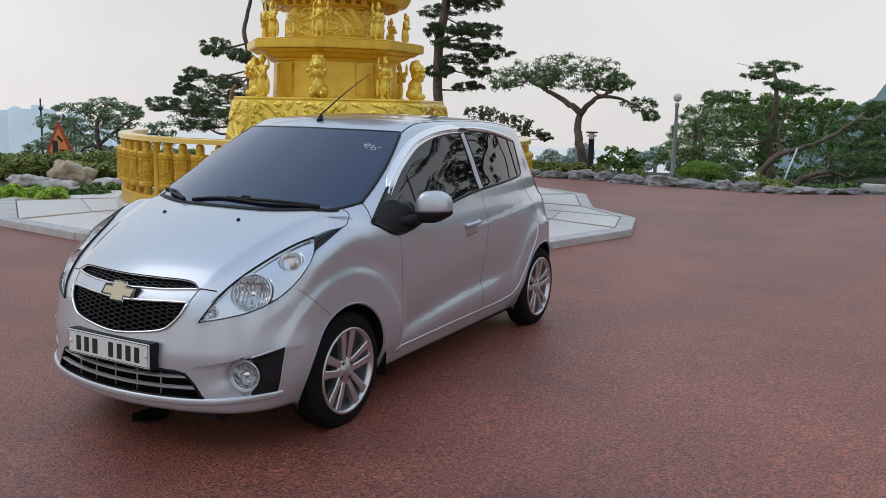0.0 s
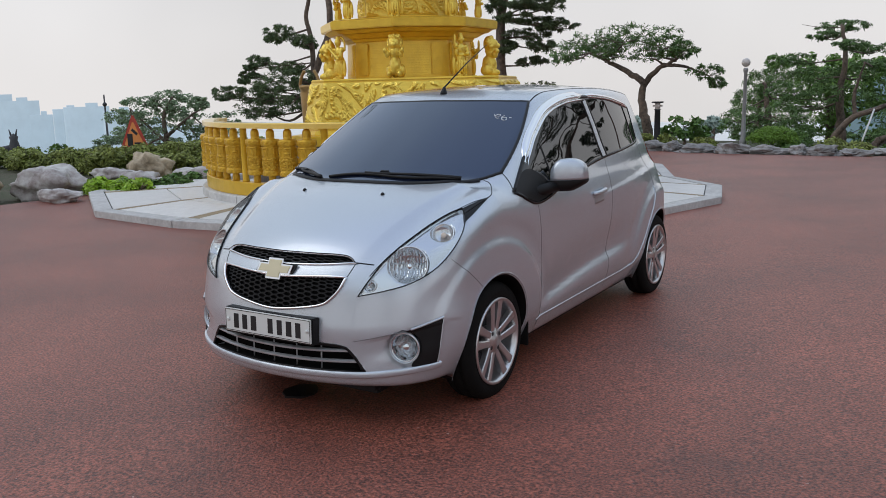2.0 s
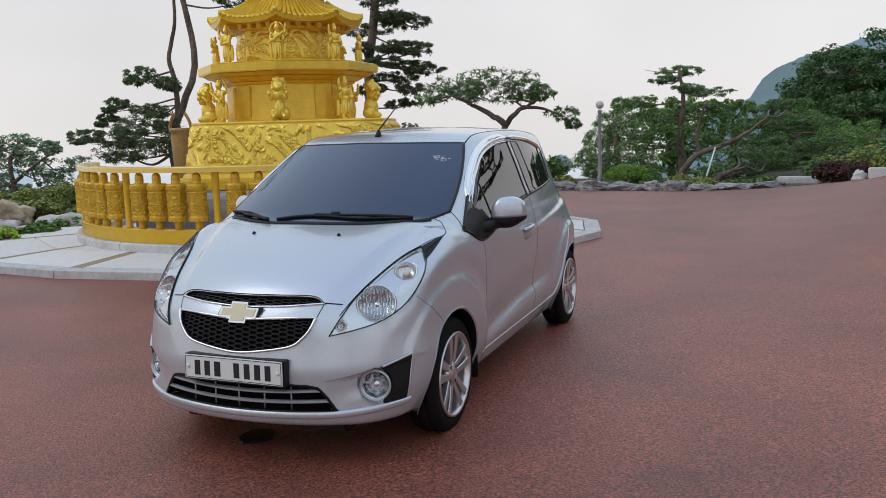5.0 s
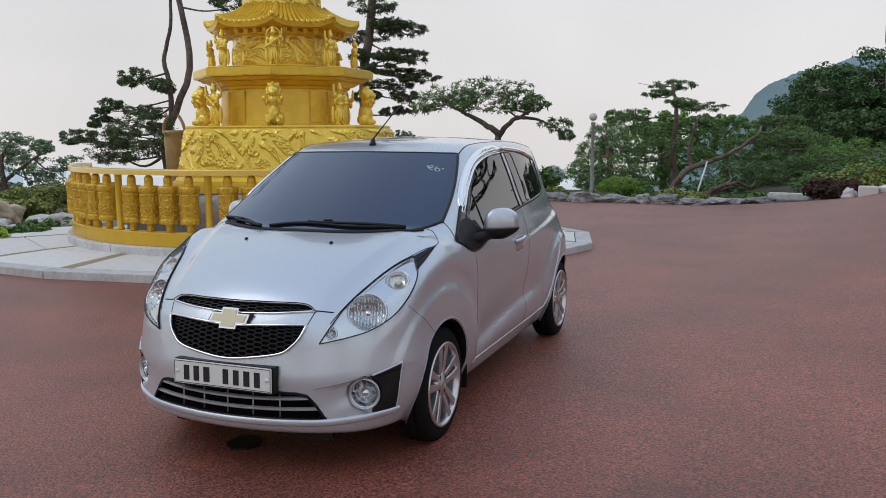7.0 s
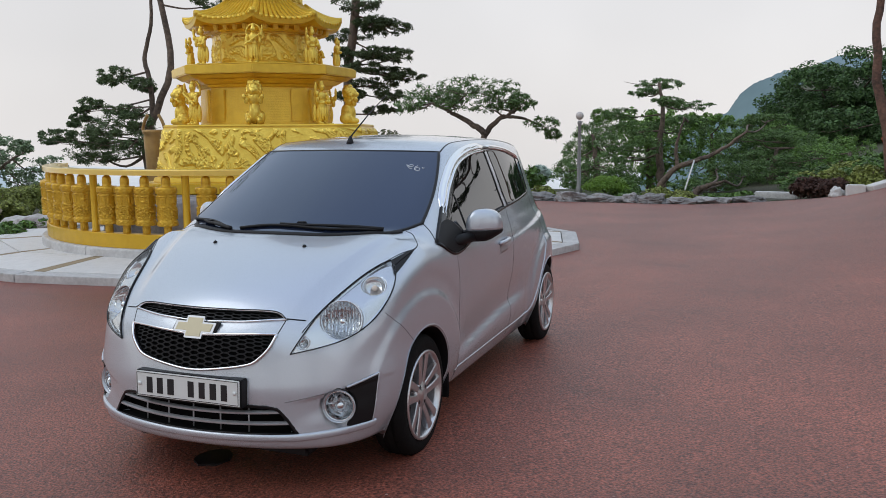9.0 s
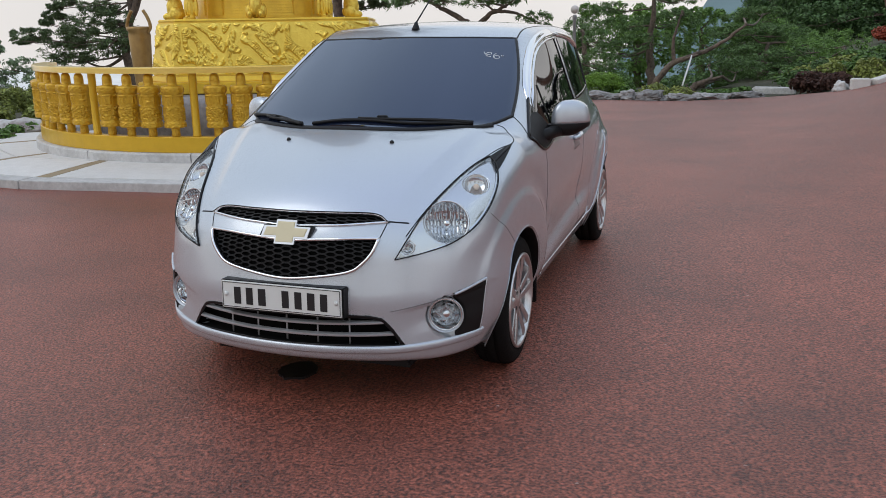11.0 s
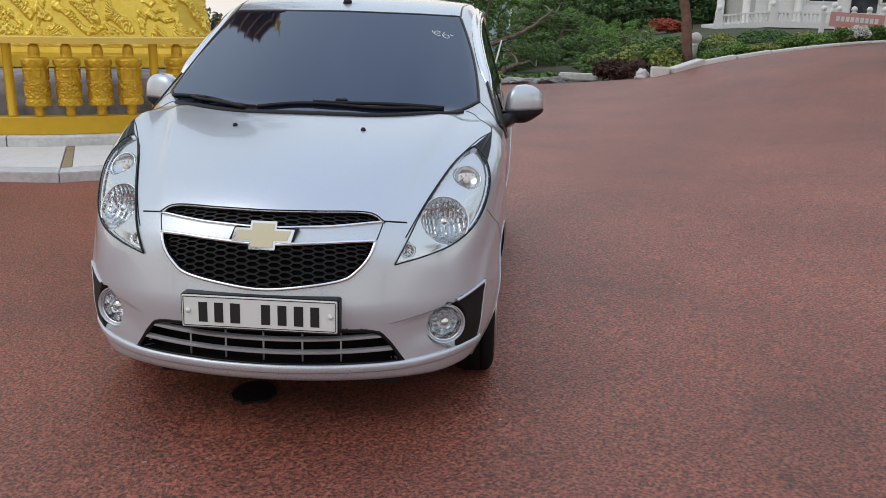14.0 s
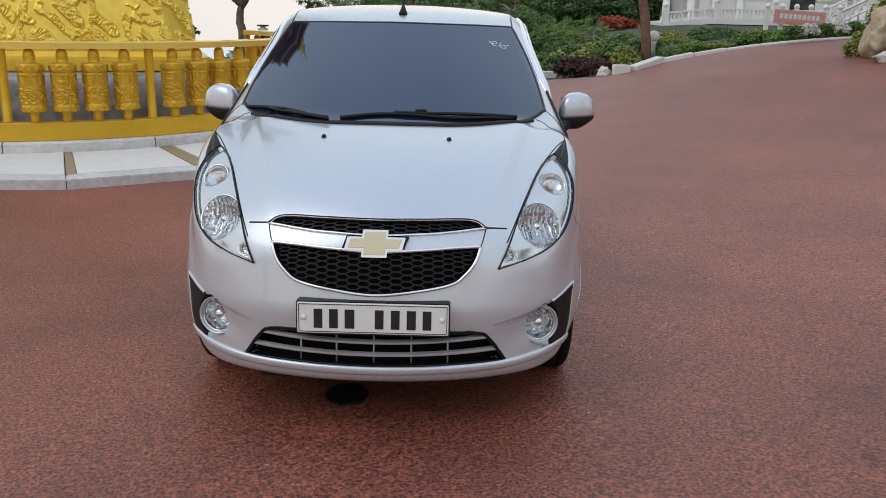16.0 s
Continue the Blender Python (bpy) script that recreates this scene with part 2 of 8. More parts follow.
M = {
    "asphalt": asphalt(),
    "paint": car_paint(),
    "glass": material("tinted_glass", (0.007, 0.010, 0.021), 0.03, spec=0.9, coat=0.6),
    "side_glass": material("dark_side_glass", (0.003, 0.003, 0.004), 0.015, spec=0.6, coat=0.25),
    "black_plastic": material("black_plastic", (0.008, 0.008, 0.009), 0.5, bump=0.1, bump_scale=500, spec=0.3),
    "deep_black": material("deep_black", (0.003, 0.003, 0.003), 0.8, spec=0.1),
    "tail_red": material("tail_lamp_red", (0.4, 0.015, 0.012), 0.1, coat=1.0),
    "gloss_black": material("gloss_black", (0.005, 0.005, 0.006), 0.2, spec=0.3),
    "rubber": material("tyre_rubber", (0.006, 0.006, 0.006), 0.8, vary=0.5, scale=30, color2=(0.012, 0.011, 0.010), bump=0.15, spec=0.15),
    "chrome": material("chrome", (0.80, 0.81, 0.83), 0.06, 1.0),
    "visor_chrome": material("visor_chrome", (0.88, 0.89, 0.90), 0.04, 1.0),
    "dark_chrome": material("reflector_chrome", (0.66, 0.67, 0.69), 0.03, 1.0),
    "alloy": material("alloy", (0.62, 0.62, 0.63), 0.28, 0.9),
    "dark_metal": material("dark_metal", (0.06, 0.06, 0.065), 0.5, 0.6),
    "lamp_plastic": material("lamp_silver", (0.70, 0.71, 0.73), 0.14, 0.85),
    "lens": clear_glass("clear_lens"),
    "amber": material("amber_plastic", (0.80, 0.64, 0.52), 0.2),
    "plate_white": material("plate_white", (0.72, 0.74, 0.72), 0.35),
    "ink": material("plate_ink", (0.012, 0.012, 0.014), 0.5),
    "badge_gold": material("badge_gold", (0.66, 0.60, 0.42), 0.35, 0.5),
    "gold": material("gold_paint", (0.90, 0.625, 0.065), 0.30, 0.35, vary=0.6, scale=7, color2=(0.64, 0.385, 0.035), bump=0.15, bump_scale=60, spec=0.5),
    "gold_relief": material("gold_relief", (0.94, 0.70, 0.12), 0.25, 0.55, vary=0.6, scale=12, color2=(0.66, 0.44, 0.05), bump=0.3, bump_scale=45),
    "gold_fence": material("ochre_gold_paint", (0.74, 0.46, 0.03), 0.32, 0.3, vary=0.6, scale=7, color2=(0.58, 0.34, 0.02), bump=0.12, bump_scale=60, spec=0.5),
    # hand rail gold, lightened to paint in the sky's sheen on it
    "gold_rail": material("sky_sheen_gold_paint", (0.86, 0.60, 0.12), 0.28, 0.3, vary=0.5, scale=5, color2=(0.72, 0.50, 0.10), bump=0.1, bump_scale=60, spec=0.6, coat=0.5),
    "gold_drum": material("ochre_gold_relief", (0.72, 0.43, 0.028), 0.3, 0.4, vary=0.7, scale=16, color2=(0.42, 0.23, 0.015), bump=0.35, bump_scale=70),
    "bronze": material("dull_bronze", (0.40, 0.25, 0.09), 0.4, 0.5, vary=0.6, scale=9, color2=(0.20, 0.12, 0.05)),
    "granite": material("pale_granite", (0.74, 0.725, 0.70), 0.75, vary=0.6, scale=60, color2=(0.58, 0.565, 0.54), bump=0.08, bump_scale=120, piece=0.06),
    "sand_slab": material("sandstone_strip", (0.34, 0.27, 0.17), 0.8, vary=0.6, scale=30, color2=(0.25, 0.19, 0.11), piece=0.08),
    "granite_old": material("aged_granite", (0.64, 0.63, 0.615), 0.8, vary=0.9, scale=20, color2=(0.42, 0.41, 0.40), bump=0.2, bump_scale=60, piece=0.08),
    "stone_dark": material("dark_stone", (0.36, 0.34, 0.345), 0.8, vary=1.0, scale=9, color2=(0.14, 0.13, 0.135), bump=0.4, bump_scale=14),
    "joint": material("mortar_joint", (0.10, 0.095, 0.09), 0.95),
    "rock": material("grey_rock", (0.64, 0.63, 0.61), 0.9, vary=1.0, scale=5, color2=(0.24, 0.195, 0.185), bump=0.8, bump_scale=9),
    "rock_edge": material("edging_rock", (0.44, 0.425, 0.42), 0.9, vary=1.0, scale=6, color2=(0.15, 0.145, 0.14), bump=0.8, bump_scale=12, piece=0.25),
    "rock_tan": material("tan_rock", (0.58, 0.48, 0.34), 0.9, vary=1.0, scale=5, color2=(0.22, 0.17, 0.11), bump=0.8, bump_scale=9),
    "soil": material("earth", (0.10, 0.085, 0.06), 0.95, vary=1.0, scale=4, color2=(0.04, 0.06, 0.02), bump=0.5),
    "bark": material("pine_bark", (0.23, 0.17, 0.13), 0.9, vary=1.0, scale=14, color2=(0.055, 0.043, 0.036), bump=0.9, bump_scale=22),
    "bark_red": material("red_pine_bark", (0.22, 0.12, 0.085), 0.9, vary=1.0, scale=12, color2=(0.07, 0.05, 0.04), bump=0.9, bump_scale=20),
    "needles": foliage("pine_needles", (0.115, 0.195, 0.062), 0.6, 0.5),
    "needles_dark": foliage("dark_needles", (0.078, 0.108, 0.045), 0.65, 0.5),
    "needles_mid": foliage("mid_needles", (0.115, 0.165, 0.07), 0.6, 0.5),
    "leaf": foliage("broad_leaf", (0.12, 0.215, 0.05), 0.5, 0.5),
    "leaf_grey": foliage("greyish_leaf", (0.22, 0.3, 0.17), 0.55, 0.5),
    "leaf_bright": foliage("bright_leaf", (0.33, 0.5, 0.05), 0.5, 0.35),
    "leaf_dome": foliage("dome_leaf", (0.19, 0.33, 0.045), 0.5, 0.4),
    "leaf_hedge": foliage("hedge_leaf", (0.25, 0.29, 0.075), 0.55, 0.5),
    "leaf_red": foliage("maple_red", (0.36, 0.075, 0.04), 0.55, 0.4),
    "white_flower": foliage("white_petals", (0.75, 0.75, 0.7), 0.6, 0.2),
    "leaf_dry": foliage("dry_leaf", (0.085, 0.042, 0.032), 0.7, 0.5),
    "white_paint": material("white_paint", (0.76, 0.75, 0.73), 0.55, vary=0.3, scale=6, color2=(0.55, 0.54, 0.52)),
    "sign_red": material("sign_red", (0.42, 0.045, 0.025), 0.45),
    "sign_orange": material("sign_orange", (0.72, 0.26, 0.07), 0.45),
    "pole_grey": material("grey_pole", (0.33, 0.33, 0.33), 0.5, 0.3, vary=0.4, scale=9),
    "globe": material("lamp_globe", (0.62, 0.58, 0.55), 0.3),
    "banner": material("banner_cloth", (0.62, 0.30, 0.28), 0.7),
    "roof_tile": material("roof_tile", (0.07, 0.07, 0.075), 0.7, vary=0.6, scale=10),
    "window_dark": material("window_glass", (0.03, 0.035, 0.04), 0.06, spec=0.6),
}

for key in ("Specular Tint", "Coat Tint"):
    M["glass"].node_tree.nodes["Principled BSDF"].inputs[key].default_value = (0.62, 0.77, 1.0, 1)


def painted_haze_material(name, color, glow):
    """Far things as a plain backdrop: haze painted into the colour, plus a glow."""
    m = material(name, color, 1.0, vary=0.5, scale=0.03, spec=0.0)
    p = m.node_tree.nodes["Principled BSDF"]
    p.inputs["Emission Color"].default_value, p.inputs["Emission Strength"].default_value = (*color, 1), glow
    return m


M["far_towers"] = painted_haze_material("far_towers", (0.42, 0.50, 0.55), 0.42)
M["far_hill"] = painted_haze_material("far_hill", (0.17, 0.235, 0.27), 0.35)
M["far_hill_near"] = painted_haze_material("far_hill_near", (0.13, 0.185, 0.20), 0.34)
M["far_valley"] = painted_haze_material("far_valley", (0.54, 0.55, 0.545), 0.5)

# ---- mesh helpers ----
def thing(name, label, category, group="", kind="", at=None):
    ob = tagged(new(name), label, category, group, kind)
    if at is not None:
        ob.matrix_world = at
    return ob


def raw(name, verts, faces, mat, parent=None, label="", smooth=False, normals=None):
    """A mesh object out of arrays of corners and faces."""
    me = bpy.data.meshes.new(name)
    me.from_pydata([tuple(v) for v in verts], [], [tuple(int(i) for i in f) for f in faces])
    if mat is not None:
        me.materials.append(mat)
    if smooth or normals is not None:
        me.polygons.foreach_set("use_smooth", [True] * len(me.polygons))
    if normals is not None:
        me.normals_split_custom_set_from_vertices([tuple(n) for n in normals])
    me.update()
    ob = new(name, me)
    if parent is not None:
        ob.parent = parent
    if label:
        tagged(ob, label)
    return ob


def part(name, bm, mat, parent=None, label="", smooth=False):
    """Links a bmesh as one mesh object under a thing or a part."""
    me = bpy.data.meshes.new(name)
    bm.to_mesh(me)
    bm.free()
    me.materials.append(mat)
    if smooth:
        me.polygons.foreach_set("use_smooth", [True] * len(me.polygons))
    ob = new(name, me)
    if parent is not None:
        ob.parent = parent
    if label:
        tagged(ob, label)
    return ob


def spline(pts, n):
    """n points along a smooth curve through pts."""
    p = np.array(pts, float)
    if len(p) == 2:
        return p[0] + (p[1] - p[0]) * np.linspace(0, 1, n)[:, None]
    q = np.vstack([2 * p[0] - p[1], p, 2 * p[-1] - p[-2]])
    s = np.r_[0, np.cumsum(np.linalg.norm(np.diff(p, axis=0), axis=1))]
    out = []
    for t in np.linspace(0, s[-1], n):
        i = min(np.searchsorted(s, t, "right") - 1, len(p) - 2)
        u = (t - s[i]) / max(s[i + 1] - s[i], 1e-9)
        a, b, c, d = q[i], q[i + 1], q[i + 2], q[i + 3]
        out.append(0.5 * (2 * b + (c - a) * u + (2 * a - 5 * b + 4 * c - d) * u * u + (3 * b - a - 3 * c + d) * u ** 3))
    return np.array(out)


def tube_arrays(pts, radii, seg=8, cap=True):
    """Corners and faces of a round bar along pts."""
    p = np.array(pts, float)
    r = np.broadcast_to(np.array(radii, float), (len(p),))
    tan = np.gradient(p, axis=0)
    tan /= np.maximum(np.linalg.norm(tan, axis=1, keepdims=True), 1e-9)
    ref = np.where(np.abs(tan[:, 2:3]) > 0.9, [[1.0, 0, 0]], [[0, 0, 1.0]])
    a = np.cross(tan, ref)
    a /= np.linalg.norm(a, axis=1, keepdims=True)
    for i in range(1, len(a)):
        v = a[i - 1] - tan[i] * (a[i - 1] @ tan[i])
        a[i] = v / max(np.linalg.norm(v), 1e-9)
    b = np.cross(tan, a)
    th = np.linspace(0, 2 * np.pi, seg, endpoint=False)
    v = p[:, None] + r[:, None, None] * (np.cos(th)[None, :, None] * a[:, None] + np.sin(th)[None, :, None] * b[:, None])
    f = []
    for i in range(len(p) - 1):
        for j in range(seg):
            k = (j + 1) % seg
            f.append((i * seg + j, i * seg + k, (i + 1) * seg + k, (i + 1) * seg + j))
    if cap:
        f.append(tuple(range(seg - 1, -1, -1)))
        f.append(tuple((len(p) - 1) * seg + j for j in range(seg)))
    return v.reshape(-1, 3), f


def tube(name, pts, radii, mat, parent=None, label="", seg=8):
    v, f = tube_arrays(pts, radii, seg)
    return raw(name, v, f, mat, parent, label, smooth=True)


def lathe(name, profile, mat, parent=None, label="", seg=24, flat=False, caps=True):
    """A turned shape about z from (radius, height) pairs."""
    pr = np.array(profile, float)
    th = np.linspace(0, 2 * np.pi, seg, endpoint=False)
    v = np.stack([pr[:, None, 0] * np.cos(th), pr[:, None, 0] * np.sin(th), np.broadcast_to(pr[:, None, 1], (len(pr), seg))], -1).reshape(-1, 3)
    f = [(i * seg + j, i * seg + (j + 1) % seg, (i + 1) * seg + (j + 1) % seg, (i + 1) * seg + j) for i in range(len(pr) - 1) for j in range(seg)]
    if caps:
        f += [tuple(range(seg - 1, -1, -1)), tuple((len(pr) - 1) * seg + j for j in range(seg))]
    return raw(name, v, f, mat, parent, label, smooth=not flat)


def box_bm(sx, sy, sz, bevel=0.0, at=(0, 0, 0)):
    bm = bmesh.new()
    bmesh.ops.create_cube(bm, size=1)
    bmesh.ops.scale(bm, vec=(sx, sy, sz), verts=bm.verts)
    if bevel:
        bmesh.ops.bevel(bm, geom=bm.edges[:], offset=bevel, segments=2, affect="EDGES")
    bmesh.ops.translate(bm, vec=at, verts=bm.verts)
    return bm


def prism(name, poly_low, poly_high, z0, z1, mat, parent=None, label="", bevel=0.0):
    """A solid between two outlines of equal length at two heights."""
    n = len(poly_low)
    v = [(x, y, z0) for x, y in poly_low] + [(x, y, z1) for x, y in poly_high]
    f = [tuple(range(n - 1, -1, -1)), tuple(range(n, 2 * n))] + [(i, (i + 1) % n, n + (i + 1) % n, n + i) for i in range(n)]
    if not bevel:
        return raw(name, v, f, mat, parent, label)
    bm = bmesh.new()
    vs = [bm.verts.new(p) for p in v]
    for q in f:
        bm.faces.new([vs[i] for i in q])
    bmesh.ops.bevel(bm, geom=bm.edges[:], offset=bevel, segments=2, affect="EDGES")
    return part(name, bm, mat, parent, label)


rng = np.random.default_rng(7)


def leaves(centres, radii, count, size, aspect=0.5, up=0.3, shell=0.5):
    """Loose leaves (pointed quads) scattered in the outer part of flattened clumps. Returns corners and faces."""
    vs = []
    for c, r in zip(centres, radii):
        k = max(int(count), 4)
        d = rng.normal(size=(k, 3))
        d /= np.linalg.norm(d, axis=1, keepdims=True)
        d[:, 2] = np.where(rng.random(k) < up, np.abs(d[:, 2]), d[:, 2])
        pos = np.array(c) + d * np.array(r) * (shell + (1 - shell) * rng.random((k, 1)) ** 0.5)
        face = d * 0.7 + rng.normal(size=(k, 3)) * 0.45 + [0, 0, 0.55]
        face /= np.linalg.norm(face, axis=1, keepdims=True)
        w = np.cross(face, rng.normal(size=(k, 3)))
        w /= np.maximum(np.linalg.norm(w, axis=1, keepdims=True), 1e-6)
        s = np.cross(face, w)
        ln = size * (0.6 + 0.8 * rng.random((k, 1)))
        wd = ln * aspect * 0.5
        vs.append(np.stack([pos - w * ln * 0.5, pos + s * wd, pos + w * ln * 0.5, pos - s * wd], 1).reshape(-1, 3))
    v = np.vstack(vs)
    return v, np.arange(len(v)).reshape(-1, 4)


def blob_arrays(c, r, seed, sub=3, rough=0.25, freq=2.0, flat=0.0):
    """A weathered stone: a cut and pitted lump."""
    bm = bmesh.new()
    bmesh.ops.create_icosphere(bm, subdivisions=sub, radius=1)
    for v in bm.verts:
        d = v.co.copy()
        k = 1 + rough * noise.noise(d * freq + Vector((seed * 3.1, seed, 0))) + rough * 0.4 * noise.noise(d * freq * 3 + Vector((seed, 7, 0)))
        cut = noise.cell(d * 1.6 + Vector((seed, 0, 0)))
        v.co = Vector((d.x * r[0], d.y * r[1], d.z * r[2])) * k * (1 - 0.08 * cut) + Vector(c)
    return bm

# ---- the ground: level about the car, falling gently behind, climbing to one side ----
def soft(v, k=0.8):
    return k * np.log1p(np.exp(np.clip(v / k, -40, 40)))


def ground_z(x, y):
    x, y = np.asarray(x, float), np.asarray(y, float)
    back = np.clip((y - 4) / 8, 0, 1)
    back = back * back * (3 - 2 * back)
    climb = 0.235 * (soft(x - 2.6, 0.5) - 0.68 * soft(x - 6.5, 1.0) - 0.32 * soft(x - 9.0, 1.0)) * np.clip(1 - (x - 25) / 60, 0, 1)
    z = (0.075 * soft(x - 1.7) * np.clip(1 - (x - 25) / 60, 0, 1)) * (1 - back) + climb * back - 0.026 * soft(y - 8) * (1 - np.clip((x - 2) / 9, 0, 1)) * np.clip((60 - y) / 38, 0, 1)
    r = np.hypot(x, y)
    # the bank falls away steeply to one side, behind the garden and behind the drive
    away = np.clip((-x - 11) / 6, 0, 1) + np.clip((-y - 25) / 12, 0, 1) + np.clip((y - 26) / 8, 0, 1) * np.clip((2 - x) / 8, 0, 1)
    z = z - np.clip(away, 0, 1) * (0.55 * np.clip(r - 19, 0, 60) + 0.12 * np.clip(r - 79, 0, 900))
    hill = np.clip((y - 34) / 40, 0, 1) * np.clip((x + 2) / 14, 0, 1) * np.clip((700 - r) / 300, 0, 1)
    return z + hill * 0.07 * np.clip(r - 36, 0, 160)


def sheet(name, xs, ys, mat, lift=0.0, keep=None, kind="structure", label="", category=""):
    gx, gy = np.meshgrid(xs, ys)
    v = np.stack([gx, gy, ground_z(gx, gy) + lift], -1).reshape(-1, 3)
    n = len(xs)
    f = [(j * n + i, j * n + i + 1, (j + 1) * n + i + 1, (j + 1) * n + i) for j in range(len(ys) - 1) for i in range(n - 1)
         if keep is None or keep((xs[i] + xs[i + 1]) / 2, (ys[j] + ys[j + 1]) / 2)]
    used = sorted({i for q in f for i in q})
    back = {o: k for k, o in enumerate(used)}
    return tagged(raw(name, v[used], [[back[i] for i in q] for q in f], mat, smooth=True), label, category, kind=kind)


far_steps = np.r_[-3000, -1500, -800, -400, -200, -120, -80, -60, -48, -40, np.arange(-32, 33, 1), 40, 48, 60, 80, 120, 200, 400, 800, 1500, 3000]
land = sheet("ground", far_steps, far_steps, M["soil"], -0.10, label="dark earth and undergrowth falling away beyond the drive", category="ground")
# beyond 230 m the land takes the glowing haze colour
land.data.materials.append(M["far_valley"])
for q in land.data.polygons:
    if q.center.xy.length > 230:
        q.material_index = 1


def verge_y(x):
    """Where the drive ends at the back: a bowed line of edging stones, then the rising kerb wall."""
    return np.interp(x, [-30, -13, -9.6, -8.6, -8.5, -8.2, -5.6, -4.2, -2.6, -1.0, 0.3, 1.4, 2.2, 3.0, 3.9, 4.3, 5.0, 7.0, 8.0, 9.6, 14, 22, 40], [0, 1.8, 3.0, 3.6, 9, 17.8, 17.9, 18.1, 17.5, 17.5, 17.3, 18.0, 18.4, 17.4, 15.8, 15.6, 16.2, 16.35, 16.5, 16.9, 19, 27, 40])


xs = np.linspace(-26, 36, 125)
rows = np.linspace(0, 1, 90)
v, f = [], []
for s in rows:
    for x in xs:
        y = -24 + (float(verge_y(x)) + 24) * s
        v.append((x, y, float(ground_z(x, y))))
n = len(xs)
f = [(j * n + i, j * n + i + 1, (j + 1) * n + i + 1, (j + 1) * n + i) for j in range(len(rows) - 1) for i in range(n - 1)]
tagged(raw("road", v, f, M["asphalt"], smooth=True), "worn brick-red asphalt drive, sloping up to one side", "road", kind="structure")


# ---- car body shape: a smooth solid, from which every panel is cut ----
def smax(a, b, k):
    h = np.clip(0.5 + 0.5 * (a - b) / k, 0, 1)
    return b + (a - b) * h + k * h * (1 - h)


def ramp(v, a, b):
    s = np.clip((v - a) / (b - a), 0, 1)
    return s * s * (3 - 2 * s)


def eased(v, xs, ys, soft_by):
    """A table of values with its corners rounded."""
    return sum(np.interp(v + k * soft_by, xs, ys) for k in (-1, -0.6, -0.3, 0, 0.3, 0.6, 1)) / 7


WHEELBASE, HUB_Z, ARCH = 2.375, 0.288, 0.333
ARCH_Y = 0.308


def half_width(y, z):
    """Half the car's width at a height: sill, flank, shoulder and leaning glass, drawn in at nose and tail."""
    w = eased(z, [0.15, 0.22, 0.34, 0.48, 0.66, 0.86, 0.93, 1.0, 1.12, 1.26, 1.40, 1.6], [0.69, 0.725, 0.768, 0.786, 0.79, 0.789, 0.778, 0.752, 0.706, 0.664, 0.616, 0.54], 0.04)
    w = w - 0.018 * ramp(y, 0.5, -0.1) * ramp(z, 0.95, 0.7) - 0.16 * np.maximum(0.1 - y, 0) ** 2
    w = w + 0.024 * ramp(y, -0.08, -0.28) * ramp(z, 0.62, 0.42)
    upper = ramp(z, 0.72, 1.02)
    w = w - upper * 0.10 * np.maximum(y - 1.55, 0) ** 2 - (1 - upper) * 0.55 * np.maximum(y - 2.32, 0) ** 2 - 0.026 * ramp(y, 1.25, 0.55) * ramp(z, 1.08, 1.38)
    for hub in (0.0, WHEELBASE):
        d = np.hypot(y - hub, z - HUB_Z)
        w = w + (0.006 * ramp(d, 0.56, 0.37) + 0.012 * ramp(d, 0.515, 0.465)) * ramp(z, 0.12, 0.4) - 0.006 * np.exp(-((d - 0.56) / 0.05) ** 2) * ramp(z, 0.3, 0.5)
    crease = np.interp(y, [0.3, 0.47, 0.6, 0.9, 1.19, 1.85, 2.1], [0.33, 0.362, 0.395, 0.436, 0.465, 0.503, 0.51])
    s = z - crease
    dip = np.where(s > 0, np.exp(-(s / 0.15) ** 2), np.exp(-(s / 0.045) ** 2))
    swage = z - 0.845 - 0.07 * (y - 1.3)
    w = w - 0.009 * ramp(swage, -0.012, 0.022) * ramp(y, 0.95, 1.6) * ramp(z, 1.08, 0.98)
    return w - 0.034 * dip * ramp(y, 0.40, 0.66) * ramp(y, 2.02, 1.5)


def top_height(x, y):
    """Height of hood, windscreen and roof."""
    u = np.maximum(0.05 - y, 0)
    hood = 1.055 - 0.12 * u - 0.39 * u * u - (0.09 + 0.34 * np.clip(u / 0.7, 0, 1)) * x * x
    ridge = np.abs(x) - (0.40 + 0.26 * (y + 0.58))
    hood = hood + 0.010 * ramp(ridge, 0.03, -0.02) * ramp(ridge, -0.30, 0.0) * ramp(y, -0.66, -0.35) - 0.006 * np.exp(-((ridge - 0.055) / 0.035) ** 2) * ramp(y, -0.6, -0.3)
    screen = 1.085 + 0.515 * (y - 0.04 - 0.56 * x * x)
    v = y - 1.45
    roof = 1.505 - np.where(v < 0, 0.075, 0.05) * v * v - 0.10 * x * x
    cabin = -smax(-screen, -roof, 0.05)
    return smax(hood, cabin, 0.02)


def nose(x, z):
    """How far forward the front reaches."""
    c = eased(z, [0.15, 0.20, 0.26, 0.30, 0.36, 0.46, 0.536, 0.62, 0.70, 0.78, 0.9], [-0.67, -0.732, -0.752, -0.745, -0.742, -0.742, -0.727, -0.71, -0.69, -0.655, -0.59], 0.03)
    a = np.abs(x)
    # the corner below the fog lamp's crease lies a little deeper
    under = 0.433 + 0.245 * (a - 0.50) - z
    c = c + 0.010 * ramp(under, 0.0, 0.016) * ramp(under, 0.13, 0.05) * ramp(a, 0.42, 0.56)
    return c + 0.35 * a ** 2 + 0.5 * a ** 5


